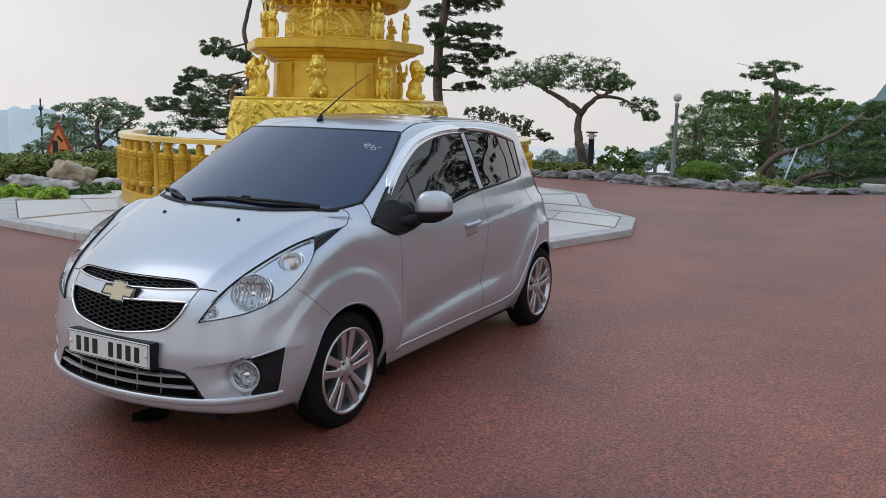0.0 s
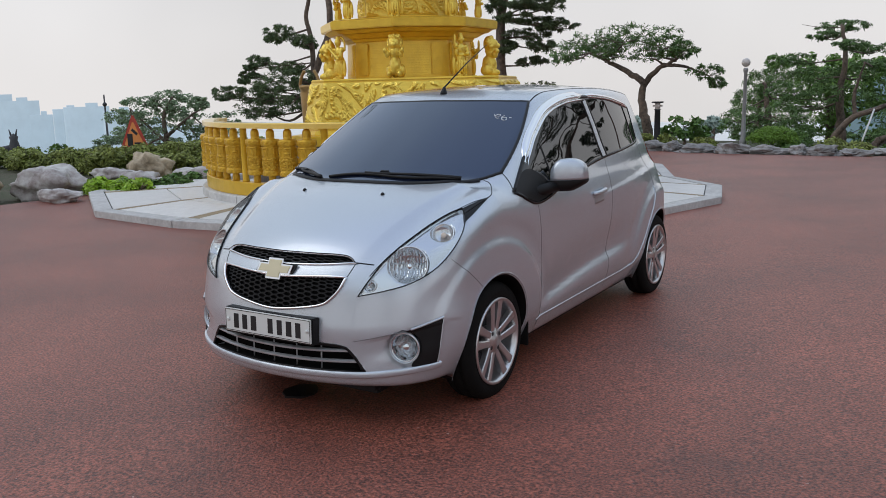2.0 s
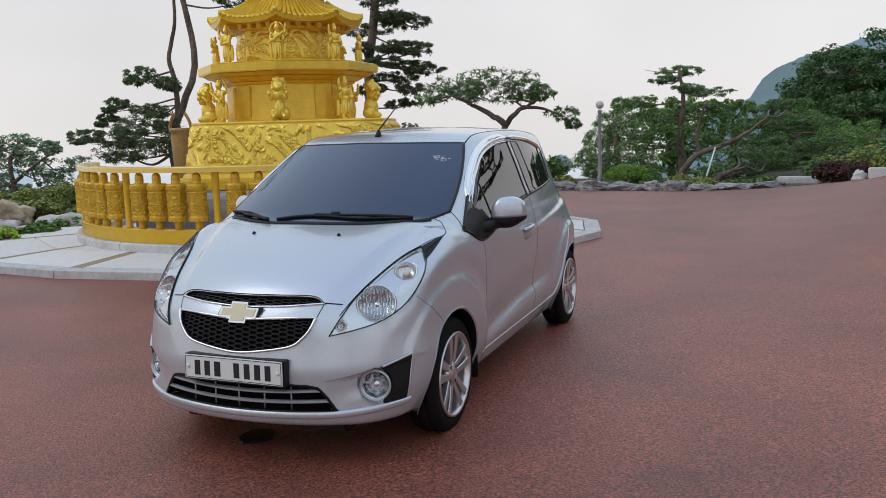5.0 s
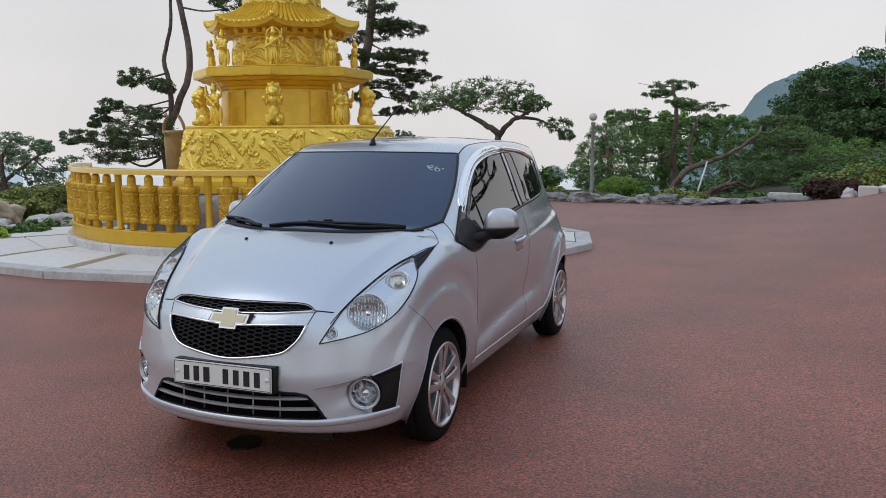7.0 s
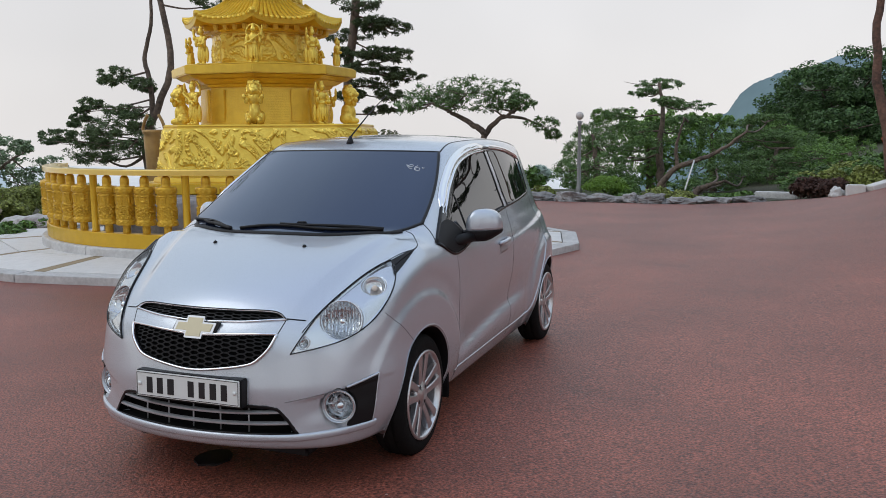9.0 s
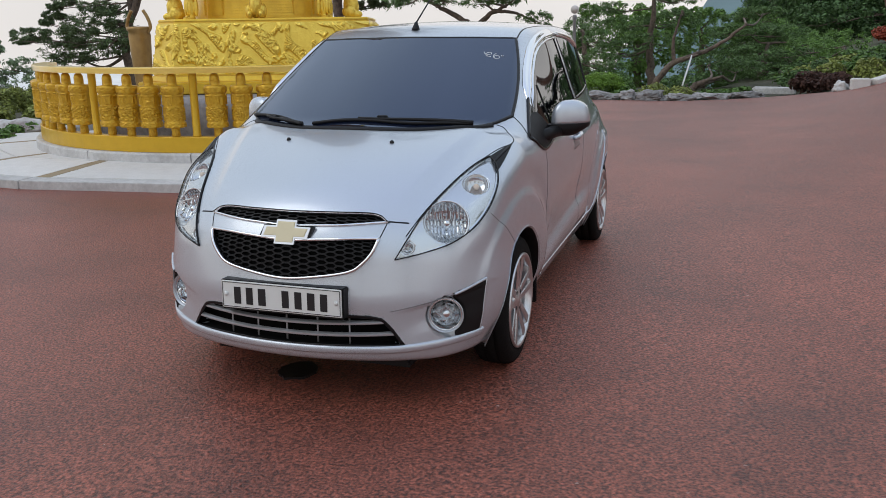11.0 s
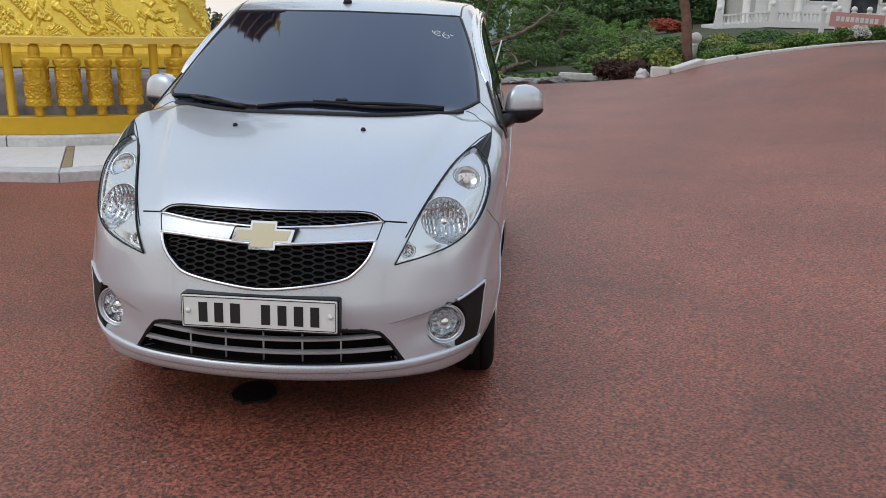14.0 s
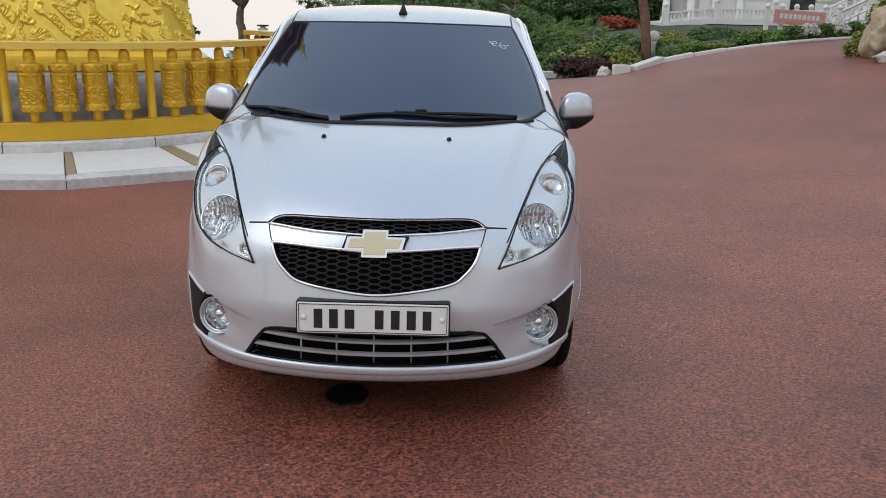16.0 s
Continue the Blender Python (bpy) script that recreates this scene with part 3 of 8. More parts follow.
def tail(x, z):
    c = eased(z, [0.15, 0.3, 0.6, 0.95, 1.4, 1.6], [2.74, 2.83, 2.85, 2.80, 2.55, 2.45], 0.08)
    return c - 0.22 * x ** 2 - 0.35 * np.abs(x) ** 5


def body_f(p):
    x, y, z = p[..., 0], p[..., 1], p[..., 2]
    side = np.sqrt(x * x + 1e-6) - half_width(y, z)
    top = z - top_height(x, y)
    f = smax(side, top, 0.09 - 0.025 * ramp(z, 1.1, 1.35))
    f = smax(f, nose(x, z) - y, 0.10)
    f = smax(f, y - tail(x, z), 0.12)
    return smax(f, 0.185 + 0.020 * ramp(y, 0.0, -0.5) - z, 0.03)


def body_n(p):
    e = 2e-3
    g = np.stack([body_f(p + d) - body_f(p - d) for d in np.eye(3) * e], -1)
    return g / np.maximum(np.linalg.norm(g, axis=-1, keepdims=True), 1e-9)


def snap(p, off=0.0):
    """Lays points onto the body, off metres above it."""
    p = np.array(p, float)
    for _ in range(8):
        g = np.stack([body_f(p + d) - body_f(p - d) for d in np.eye(3) * 2e-3], -1) / 4e-3
        p = p - g * (body_f(p) / np.maximum((g * g).sum(-1), 0.2))[..., None]
    return p + off * body_n(p) if np.any(off) else p


def cast(o, d, far=2.2):
    """Where rays from inside the body leave it."""
    lo, hi = np.zeros(o.shape[:-1]), np.full(o.shape[:-1], far)
    for _ in range(40):
        mid = (lo + hi) / 2
        inside = body_f(o + d * mid[..., None]) < 0
        lo, hi = np.where(inside, mid, lo), np.where(inside, hi, mid)
    return o + d * hi[..., None]


# ---- the silver hatchback ----
car = thing("car", "silver five-door hatchback with tinted windows parked on red asphalt", "car", at=Matrix.Translation((0, -0.7, 0)) @ pose(0, 0, 0, 0, 0, -0.35) @ Matrix.Translation((0, 0.7, 0)))


class Patch:
    """A piece of the body between two border curves that share their ends: a grid laid onto the body."""

    def __init__(self, low, high, nu=28, nv=12, flip=False, bow=0.0):
        a, b = spline(low, nu), spline(high, nu)
        t = np.linspace(0, 1, nv)[None, :, None]
        g = a[:, None] * (1 - t) + b[:, None] * t
        g[..., 0] *= 1 + bow * np.sin(np.pi * t[..., 0])
        if flip:
            g = g * [-1, 1, 1]
        self.flip, self.nu, self.nv = flip, nu, nv
        self.p = snap(g)
        self.n = body_n(self.p)
        u, v = np.linspace(0, 1, nu)[:, None], np.linspace(0, 1, nv)[None, :]
        self.edge = np.minimum(np.minimum(u, 1 - u) * nu, np.minimum(v, 1 - v) * nv)

    def faces(self):
        m = self.nv
        f = [(i * m + j, (i + 1) * m + j, (i + 1) * m + j + 1, i * m + j + 1) for i in range(self.nu - 1) for j in range(m - 1)]
        c = self.p[self.nu // 2, m // 2]
        q = [self.p.reshape(-1, 3)[k] for k in f[len(f) // 2]]
        turn = np.dot(np.cross(q[1] - q[0], q[3] - q[0]), body_n(c)) < 0
        return [tuple(reversed(k)) for k in f] if turn else f

    def skin(self, name, mat, parent, off=0.003, sink=0.0, label="", rim=0.01, holes=()):
        """The piece as a panel off metres proud, its inside sunk (with round wells), its rim turned down into the body."""
        o = np.where(self.edge >= 1, off - sink, off)
        for c, r, deep in holes:
            o = o - deep * ramp(np.linalg.norm(self.p - c, axis=-1), r * 1.02, r * 0.93)
        v = (self.p + self.n * o[..., None]).reshape(-1, 3)
        f = self.faces()
        nrm = self.n.reshape(-1, 3)
        if not sink:
            m, nu = self.nv, self.nu
            loop = [i * m for i in range(nu)] + [(nu - 1) * m + j for j in range(1, m)] + [i * m + m - 1 for i in range(nu - 2, -1, -1)] + [j for j in range(m - 2, 0, -1)]
            k = len(v)
            v = np.vstack([v, (self.p + self.n * np.minimum(-rim, o - 0.002)[..., None]).reshape(-1, 3)[loop]])
            nrm = np.vstack([nrm, nrm[loop]])
            fwd = (loop[0], loop[1]) in {e for q in f for e in zip(q, q[1:] + q[:1])}
            for i in range(len(loop)):
                j = (i + 1) % len(loop)
                q = (loop[i], k + i, k + j, loop[j])
                f.append(q if fwd else tuple(reversed(q)))
            return raw(name, v, f, mat, parent, label, normals=nrm)
        return raw(name, v, f, mat, parent, label, smooth=True)

    def border(self, off=0.0):
        g = self.p + self.n * off
        return np.vstack([g[:, 0], g[-1, 1:], g[-2::-1, -1], g[0, -2:0:-1]])

    def inside(self, q):
        """How far inside the outline points lie, in metres, seen square to the piece."""
        n = self.n.mean((0, 1))
        n /= np.linalg.norm(n)
        a = np.cross(n, [0.3, 0.2, 1.0])
        a /= np.linalg.norm(a)
        b = np.cross(n, a)
        c = self.p.mean((0, 1))
        poly = np.stack([(self.border() - c) @ a, (self.border() - c) @ b], -1)
        w = np.stack([(q - c) @ a, (q - c) @ b], -1)
        d = np.full(len(w), 9.0)
        odd = np.zeros(len(w), bool)
        for s, e in zip(poly, np.roll(poly, -1, 0)):
            k = e - s
            t = np.clip(((w - s) @ k) / max(k @ k, 1e-12), 0, 1)
            d = np.minimum(d, np.linalg.norm(w - s - t[:, None] * k, axis=1))
            odd ^= ((s[1] > w[:, 1]) != (e[1] > w[:, 1])) & (w[:, 0] < (e[0] - s[0]) * (w[:, 1] - s[1]) / (e[1] - s[1] + 1e-12) + s[0])
        near = np.linalg.norm(q - c, axis=1) < 0.9
        return np.where(near & (np.abs((q - c) @ n) < 0.3), np.where(odd, d, -d), -1.0)


def band(name, pts, width, height, mat, parent, label="", closed=False, n=60, base=-0.004, taper=0.0):
    """A raised strip with rounded section that follows the body."""
    p = np.array(pts, float)
    p = snap(p if closed else spline(p, n))
    k = len(p)
    nr = body_n(p)
    tan = np.roll(p, -1, 0) - np.roll(p, 1, 0) if closed else np.gradient(p, axis=0)
    tan /= np.maximum(np.linalg.norm(tan, axis=1, keepdims=True), 1e-9)
    s = np.cross(tan, nr)
    prof = [(-0.5, base), (-0.5, height * 0.55), (-0.3, height), (0.3, height), (0.5, height * 0.55), (0.5, base)]
    t = np.arange(k)[:, None] / max(k - 1, 1)
    slim = 1 - taper * (1 - ramp(np.minimum(t, 1 - t), 0.0, 0.12)) if taper else 1.0
    v = np.stack([p + s * (a * width) * slim + nr * (h * slim) for a, h in prof], 1).reshape(-1, 3)
    m = len(prof)
    f = [(i * m + j, i * m + j + 1, (i + 1) % k * m + j + 1, (i + 1) % k * m + j) for i in range(k if closed else k - 1) for j in range(m - 1)]
    return raw(name, v, f, mat, parent, label, smooth=True)


# outlines on the body (one side; the other is its mirror image)
LAMP_LOW = [(0.430, -0.639, 0.614), (0.530, -0.586, 0.636), (0.618, -0.514, 0.663), (0.682, -0.430, 0.708), (0.717, -0.342, 0.768), (0.728, -0.25, 0.845), (0.700, -0.165, 0.912), (0.664, -0.131, 0.943)]
LAMP_HIGH = [(0.430, -0.639, 0.614), (0.468, -0.591, 0.690), (0.502, -0.510, 0.764), (0.545, -0.400, 0.831), (0.590, -0.272, 0.890), (0.632, -0.180, 0.930), (0.664, -0.131, 0.943)]
TRI_LOW = [(0.712, -0.195, 0.890), (0.722, -0.11, 0.930), (0.722, 0.015, 0.978)]
TRI_HIGH = [(0.664, -0.128, 0.946), (0.695, -0.06, 0.966), (0.722, 0.015, 0.980)]
GRILLE_TOP = [(-0.385, -0.585, 0.747), (-0.33, -0.577, 0.771), (-0.17, -0.610, 0.776), (0, -0.624, 0.776), (0.17, -0.610, 0.776), (0.33, -0.577, 0.771), (0.385, -0.585, 0.747)]
GRILLE_TOP_LOW = [(-0.385, -0.585, 0.747), (-0.265, -0.626, 0.739), (-0.167, -0.649, 0.735), (0, -0.664, 0.730), (0.167, -0.649, 0.735), (0.265, -0.626, 0.739), (0.385, -0.585, 0.747)]
GRILLE_HIGH = [(-0.365, -0.631, 0.691), (-0.266, -0.659, 0.691), (-0.168, -0.679, 0.687), (0, -0.693, 0.680), (0.168, -0.679, 0.687), (0.266, -0.659, 0.691), (0.365, -0.631, 0.691)]
GRILLE_LOW = [(-0.365, -0.631, 0.691), (-0.345, -0.657, 0.64), (-0.31, -0.678, 0.599), (-0.265, -0.694, 0.570), (-0.15, -0.716, 0.549), (0, -0.727, 0.535), (0.15, -0.716, 0.549), (0.265, -0.694, 0.570), (0.31, -0.678, 0.599), (0.345, -0.657, 0.64), (0.365, -0.631, 0.691)]
INTAKE_HIGH = [(-0.468, -0.662, 0.280), (-0.411, -0.677, 0.361), (-0.363, -0.693, 0.393), (-0.2, -0.73, 0.40), (0, -0.742, 0.402), (0.2, -0.73, 0.40), (0.363, -0.693, 0.393), (0.411, -0.677, 0.361), (0.468, -0.662, 0.280)]
INTAKE_LOW = [(-0.468, -0.662, 0.280), (-0.40, -0.69, 0.280), (-0.276, -0.721, 0.280), (0, -0.749, 0.277), (0.276, -0.721, 0.280), (0.40, -0.69, 0.280), (0.468, -0.662, 0.280)]
FOG_LOW = [(0.634, -0.542, 0.300), (0.668, -0.50, 0.293), (0.705, -0.448, 0.287)]
FOG_HIGH = [(0.637, -0.543, 0.467), (0.685, -0.48, 0.486), (0.733, -0.42, 0.506)]
SCREEN_LOW = [(-0.66, 0.262, 1.075), (-0.60, 0.165, 1.055), (-0.5, 0.07, 1.041), (-0.26, -0.03, 1.041), (0, -0.062, 1.041), (0.26, -0.03, 1.041), (0.5, 0.07, 1.041), (0.60, 0.165, 1.055), (0.66, 0.262, 1.075)]
SCREEN_HIGH = [(-0.536, 0.829, 1.408), (-0.40, 0.765, 1.415), (-0.2, 0.705, 1.418), (0, 0.688, 1.42), (0.2, 0.705, 1.418), (0.40, 0.765, 1.415), (0.536, 0.829, 1.408)]
GLASS_TOP = [(0.741, 0.225, 0.988), (0.688, 0.48, 1.155), (0.658, 0.65, 1.256), (0.648, 0.86, 1.352), (0.641, 1.10, 1.402), (0.633, 1.45, 1.421), (0.641, 1.80, 1.396), (0.626, 2.16, 1.340), (0.622, 2.225, 1.325)]
GLASS_LOW = [(0.741, 0.225, 0.988), (0.772, 0.33, 0.935), (0.781, 0.42, 0.908), (0.776, 0.56, 0.918), (0.765, 0.80, 0.968), (0.749, 1.08, 1.014), (0.738, 1.42, 1.052), (0.715, 1.82, 1.075), (0.690, 2.15, 1.096), (0.678, 2.22, 1.115)]

def on_flank(pts):
    return [(float(half_width(y, z)), y, z) for _, y, z in pts]


GLASS_TOP, GLASS_LOW = on_flank(GLASS_TOP), on_flank(GLASS_LOW)
lamp_patch = {s: Patch(LAMP_LOW, LAMP_HIGH, 90, 38, s < 0) for s in (1, -1)}
tri_patch = {s: Patch(TRI_LOW, TRI_HIGH, 12, 6, s < 0) for s in (1, -1)}
grille_patch = Patch(GRILLE_LOW, GRILLE_HIGH, 61, 16)
slot_patch = Patch(GRILLE_TOP_LOW, GRILLE_TOP, 61, 8)
intake_patch = Patch(INTAKE_LOW, INTAKE_HIGH, 61, 14)
fog_patch = {s: Patch(FOG_LOW, FOG_HIGH, 40, 56, s < 0) for s in (1, -1)}
screen_patch = Patch(SCREEN_LOW, SCREEN_HIGH, 49, 28, bow=0.042)
glass_patch = {s: Patch(GLASS_LOW, GLASS_TOP, 60, 14, s < 0) for s in (1, -1)}
FOG_AT = snap([0.612, -0.566, 0.382])

# the shell: rays fan out from a spine, round the nose, along the cabin, round the tail
RINGS_FRONT, RINGS_MID, RINGS_BACK, AROUND = 110, 190, 34, 360
rings = []
for i in range(RINGS_FRONT):
    rings.append((-0.12, 0.62, radians(0.4 + 89.6 * i / RINGS_FRONT)))
for i in range(RINGS_MID):
    s = i / (RINGS_MID - 1)
    rings.append((-0.12 + 2.42 * s, 0.62 + 0.18 * float(ramp(s, 0.0, 0.35)), radians(90)))
for i in range(1, RINGS_BACK + 1):
    rings.append((2.3, 0.8, radians(90 + 89.6 * i / RINGS_BACK)))
th = np.linspace(0, 2 * np.pi, AROUND, endpoint=False)
o = np.array([[(0, y, z)] * AROUND for y, z, _ in rings], float)
d = np.array([np.stack([np.sin(a) * np.sin(th), np.full(AROUND, -np.cos(a)), np.sin(a) * np.cos(th)], -1) for _, _, a in rings])
shell = cast(o, d).reshape(-1, 3)
sunk = np.zeros(len(shell))
for pt, depth in [(lamp_patch[1], 0.14), (lamp_patch[-1], 0.14), (grille_patch, 0.06), (slot_patch, 0.05), (intake_patch, 0.10), (fog_patch[1], 0.02), (fog_patch[-1], 0.02), (screen_patch, 0.02), (glass_patch[1], 0.02), (glass_patch[-1], 0.02)]:
    lo_ = 0.003 if depth > 0.12 else -0.003
    sunk = np.maximum(sunk, depth * ramp(pt.inside(shell), lo_, lo_ + 0.009))
for s in (1, -1):
    sunk = np.maximum(sunk, 0.12 * ramp(np.linalg.norm(shell - FOG_AT * [s, 1, 1], axis=1), 0.080, 0.072))
shell_n = body_n(shell)
# round wheel arches
gone = np.zeros(len(shell), bool)
for hub in (0.0, WHEELBASE):
    dy, dz = shell[:, 1] - hub, shell[:, 2] - HUB_Z
    r = np.hypot(dy * ARCH / ARCH_Y, dz)
    hit_ = (r < ARCH) & (np.abs(shell[:, 0]) > 0.45)
    gone |= hit_
    k = ARCH / np.maximum(r, 1e-6)
    y2, z2 = hub + dy * k, HUB_Z + dz * k
    move = hit_ & (r > ARCH - 0.05)
    shell[move, 1], shell[move, 2] = y2[move], z2[move]
    shell[move, 0] = np.sign(shell[move, 0]) * (half_width(y2, z2)[move] - 0.001)
shell -= shell_n * sunk[:, None]


def face_index():
    for i in range(len(rings) - 1):
        for j in range(AROUND):
            k = (j + 1) % AROUND
            yield (i * AROUND + j, i * AROUND + k, (i + 1) * AROUND + k, (i + 1) * AROUND + j)


def panel_of(c):
    """Which panel a place on the body belongs to."""
    x, y, z = abs(c[0]), c[1], c[2]
    side = "_" if c[0] < 0 else ""
    if z > 1.03 and y > 0.2:
        if y > 2.45:
            return "tailgate"
        return "roof" if z > 1.40 or (y < 0.9 and x < 0.66) else "side_frame" + side
    if y > 2.42:
        return "rear_bumper" if z < 0.62 else "tailgate"
    lamp_line = np.interp(x, [0, 0.38, 0.43, 0.465, 0.50, 0.545, 0.59, 0.66, 0.72, 0.8], [0.778, 0.755, 0.73, 0.70, 0.765, 0.831, 0.89, 0.945, 0.98, 0.98])
    if y < 0.2 and z > lamp_line and x < 0.72:
        return "hood"
    if y < -0.336 + (0.749 - z) * 1.2 and y < 0 and x > 0 and z < 0.78:
        return "front_bumper"
    if y < 0.45:
        return "front_bumper" if y < -0.25 and z < 0.6 else "fender" + side
    if z < 0.27:
        return "side_frame" + side
    if y < 1.46:
        return "front_door" + side
    return "rear_door" + side if y < 2.02 + max(0, z - 0.45) * 0.4 else "side_frame" + side


panels = {}
for q in face_index():
    if all(gone[i] for i in q):
        continue
    panels.setdefault(panel_of(shell[list(q)].mean(0)), []).append(q)
panel_ob = {}
for key, fs in panels.items():
    used = sorted({i for q in fs for i in q})
    back = {b: k for k, b in enumerate(used)}
    panel_ob[key] = raw(key.rstrip("_"), shell[used], [[back[i] for i in q] for q in fs], M["paint"], car, normals=shell_n[used])


def seam(name, pts, parent, width=0.006, n=50, both=True, mat=None):
    """A narrow dark groove strip for shut lines, and for one crease's shade."""
    for s in ((1, -1) if both else (1,)):
        band(name, [np.array(p) * [s, 1, 1] for p in pts], width, 0.0012, mat or M["gloss_black"], parent, n=n)


# glass
windscreen = screen_patch.skin("windscreen", M["glass"], car, 0.004, label="dark tinted windscreen with dust film")
band("screen_seal", screen_patch.border(), 0.016, 0.006, M["gloss_black"], windscreen, closed=True)
for s in (1, -1):
    side_glass = glass_patch[s].skin("side_window", M["side_glass"], car, 0.004, label="dark tinted side glass")
    band("window_seal", glass_patch[s].border(), 0.018, 0.007, M["gloss_black"], side_glass, closed=True)

# wheels
def wheel(y, s):
    w = thing("wheel", "", "")
    w.parent = car
    w.matrix_basis = pose(s * (0.700 if y > 1 else 0.692), y, HUB_Z, 0, 0, 0 if s > 0 else 180)
    seg = 56
    prof = [(0.208, -0.080), (0.222, -0.083), (0.262, -0.080), (0.280, -0.066), (0.287, -0.05), (0.2865, -0.03), (0.282, -0.028), (0.282, -0.024), (0.2875, -0.022), (0.288, 0), (0.2875, 0.022), (0.282, 0.024), (0.282, 0.028), (0.2865, 0.030), (0.286, 0.045), (0.278, 0.062), (0.262, 0.073), (0.243, 0.0775), (0.224, 0.0785), (0.211, 0.076), (0.207, 0.0)]
    v, f = [], []
    for i in range(seg):
        a = 2 * np.pi * i / seg
        for r, x in prof:
            v.append((x, r * np.cos(a), r * np.sin(a)))
    m = len(prof)
    f = [(i * m + j, i * m + (j + 1) % m, (i + 1) % seg * m + (j + 1) % m, (i + 1) % seg * m + j) for i in range(seg) for j in range(m)]
    raw("tyre", v, [q[::-1] for q in f], M["rubber"], w, smooth=True)
    rim = [(0.196, 0.076), (0.196, 0.083), (0.190, 0.086), (0.182, 0.082), (0.178, 0.05), (0.172, -0.03), (0.15, -0.06)]
    m = len(rim)
    v = [(x, r * np.cos(2 * np.pi * i / seg), r * np.sin(2 * np.pi * i / seg)) for i in range(seg) for r, x in rim]
    f = [(i * m + j, i * m + j + 1, (i + 1) % seg * m + j + 1, (i + 1) % seg * m + j) for i in range(seg) for j in range(m - 1)]
    rim_ob = raw("rim", v, [q[::-1] for q in f], M["alloy"], w, smooth=True)
    rim_ob.scale = (1.0, 1.085, 1.085)
    # five pairs of spokes
    for k in range(5):
        for side in (-1, 1):
            a = 2 * np.pi * k / 5 + 0.3 + side * 0.20
            c, s_ = np.cos(a), np.sin(a)
            b = 2 * np.pi * k / 5 + 0.3 + side * 0.36
            inner, outer = np.array([0.050 * np.cos(b), 0.050 * np.sin(b)]), np.array([0.184 * c, 0.184 * s_])
            t = outer - inner
            t /= np.linalg.norm(t)
            nrm = np.array([-t[1], t[0]])
            v = []
            for (p, wd, x0) in ((inner, 0.015, 0.066), ((inner + outer) / 2, 0.0165, 0.074), (outer, 0.021, 0.079)):
                for dx, dw in ((-0.03, 1.0), (-0.004, 1.0), (0.0, 0.7)):
                    v.append((x0 + dx, *(p + nrm * wd * dw)))
                for dx, dw in ((0.0, 0.7), (-0.004, 1.0), (-0.03, 1.0)):
                    v.append((x0 + dx, *(p - nrm * wd * dw)))
            f = [(i * 6 + j, i * 6 + j + 1, (i + 1) * 6 + j + 1, (i + 1) * 6 + j) for i in range(2) for j in range(5)]
            f += [(5, 4, 3, 2, 1, 0), (12, 13, 14, 15, 16, 17)]
            raw("spoke", v, f, M["alloy"], rim_ob)
    hubcap = lathe("hub", [(0.0, -0.02), (0.062, -0.02), (0.062, 0.058), (0.056, 0.066), (0.03, 0.068), (0.027, 0.072), (0.0, 0.074)], M["alloy"], rim_ob, seg=28)
    hubcap.matrix_basis = pose(0, 0, 0, 0, 90, 0)
    for k in range(4):
        a = 2 * np.pi * k / 4 + 0.6
        nut = lathe("wheel_nut", [(0.0, 0.05), (0.010, 0.05), (0.010, 0.0675), (0.0, 0.0685)], M["dark_metal"], rim_ob, seg=6)
        nut.matrix_basis = Matrix.Translation((0, 0.044 * np.cos(a), 0.044 * np.sin(a))) @ pose(0, 0, 0, 0, 90, 0)
    disc = lathe("brake_disc", [(0.0, -0.01), (0.125, -0.01), (0.125, 0.006), (0.0, 0.006)], M["dark_metal"], w, seg=32)
    disc.matrix_basis = pose(0, 0, 0, 0, 90, 0)
    drum = lathe("wheel_back", [(0.0, -0.075), (0.19, -0.075), (0.19, -0.06), (0.0, -0.06)], M["black_plastic"], w, seg=28)
    drum.matrix_basis = pose(0, 0, 0, 0, 90, 0)


for hub in (0.0, WHEELBASE):
    for s in (1, -1):
        wheel(hub, s)
        # arch liner and rolled lip
        a = np.linspace(radians(-22), radians(202), 40)
        v, f = [], []
        for k in a:
            y, z = hub + ARCH_Y * np.cos(k), HUB_Z + ARCH * np.sin(k)
            z = max(z, 0.165)
            wv = float(half_width(np.array(y), np.array(z)))
            for x, rr in ((wv + 0.001, 0.0), (wv + 0.003, 0.006), (wv - 0.004, -0.006), (wv - 0.03, -0.008), (0.46, -0.008)):
                v.append((s * x, y + rr * np.cos(k), z + rr * np.sin(k)))
        f = [(i * 5 + j, i * 5 + j + 1, (i + 1) * 5 + j + 1, (i + 1) * 5 + j) for i in range(len(a) - 1) for j in range(2)]
        f2 = [(i * 5 + j, i * 5 + j + 1, (i + 1) * 5 + j + 1, (i + 1) * 5 + j) for i in range(len(a) - 1) for j in (2, 3)]
        raw("arch_lip", v, f, M["paint"], car, smooth=True)
        raw("arch_liner", v, f2, M["black_plastic"], car, smooth=True)
# underbody set low, plus an unseen box under the nose, to darken the ground
floor_pan = part("underbody", box_bm(1.30, 2.9, 0.12, 0.03, (0, 1.22, 0.19)), M["black_plastic"], car)
part("splash_shield", box_bm(0.92, 0.36, 0.08, 0.02, (0, -0.38, 0.18)), M["black_plastic"], car)
for s in (1, -1):
    for hub in (0.0, WHEELBASE):
        part("wheel_well", box_bm(0.02, 0.72, 0.5, 0.0, (s * 0.45, hub, 0.42)), M["black_plastic"], car)


# ---- car details: lamps, grilles, plate, mirrors, trim ----
M["gap"] = material("panel_gap", (0.16, 0.165, 0.175), 0.5)


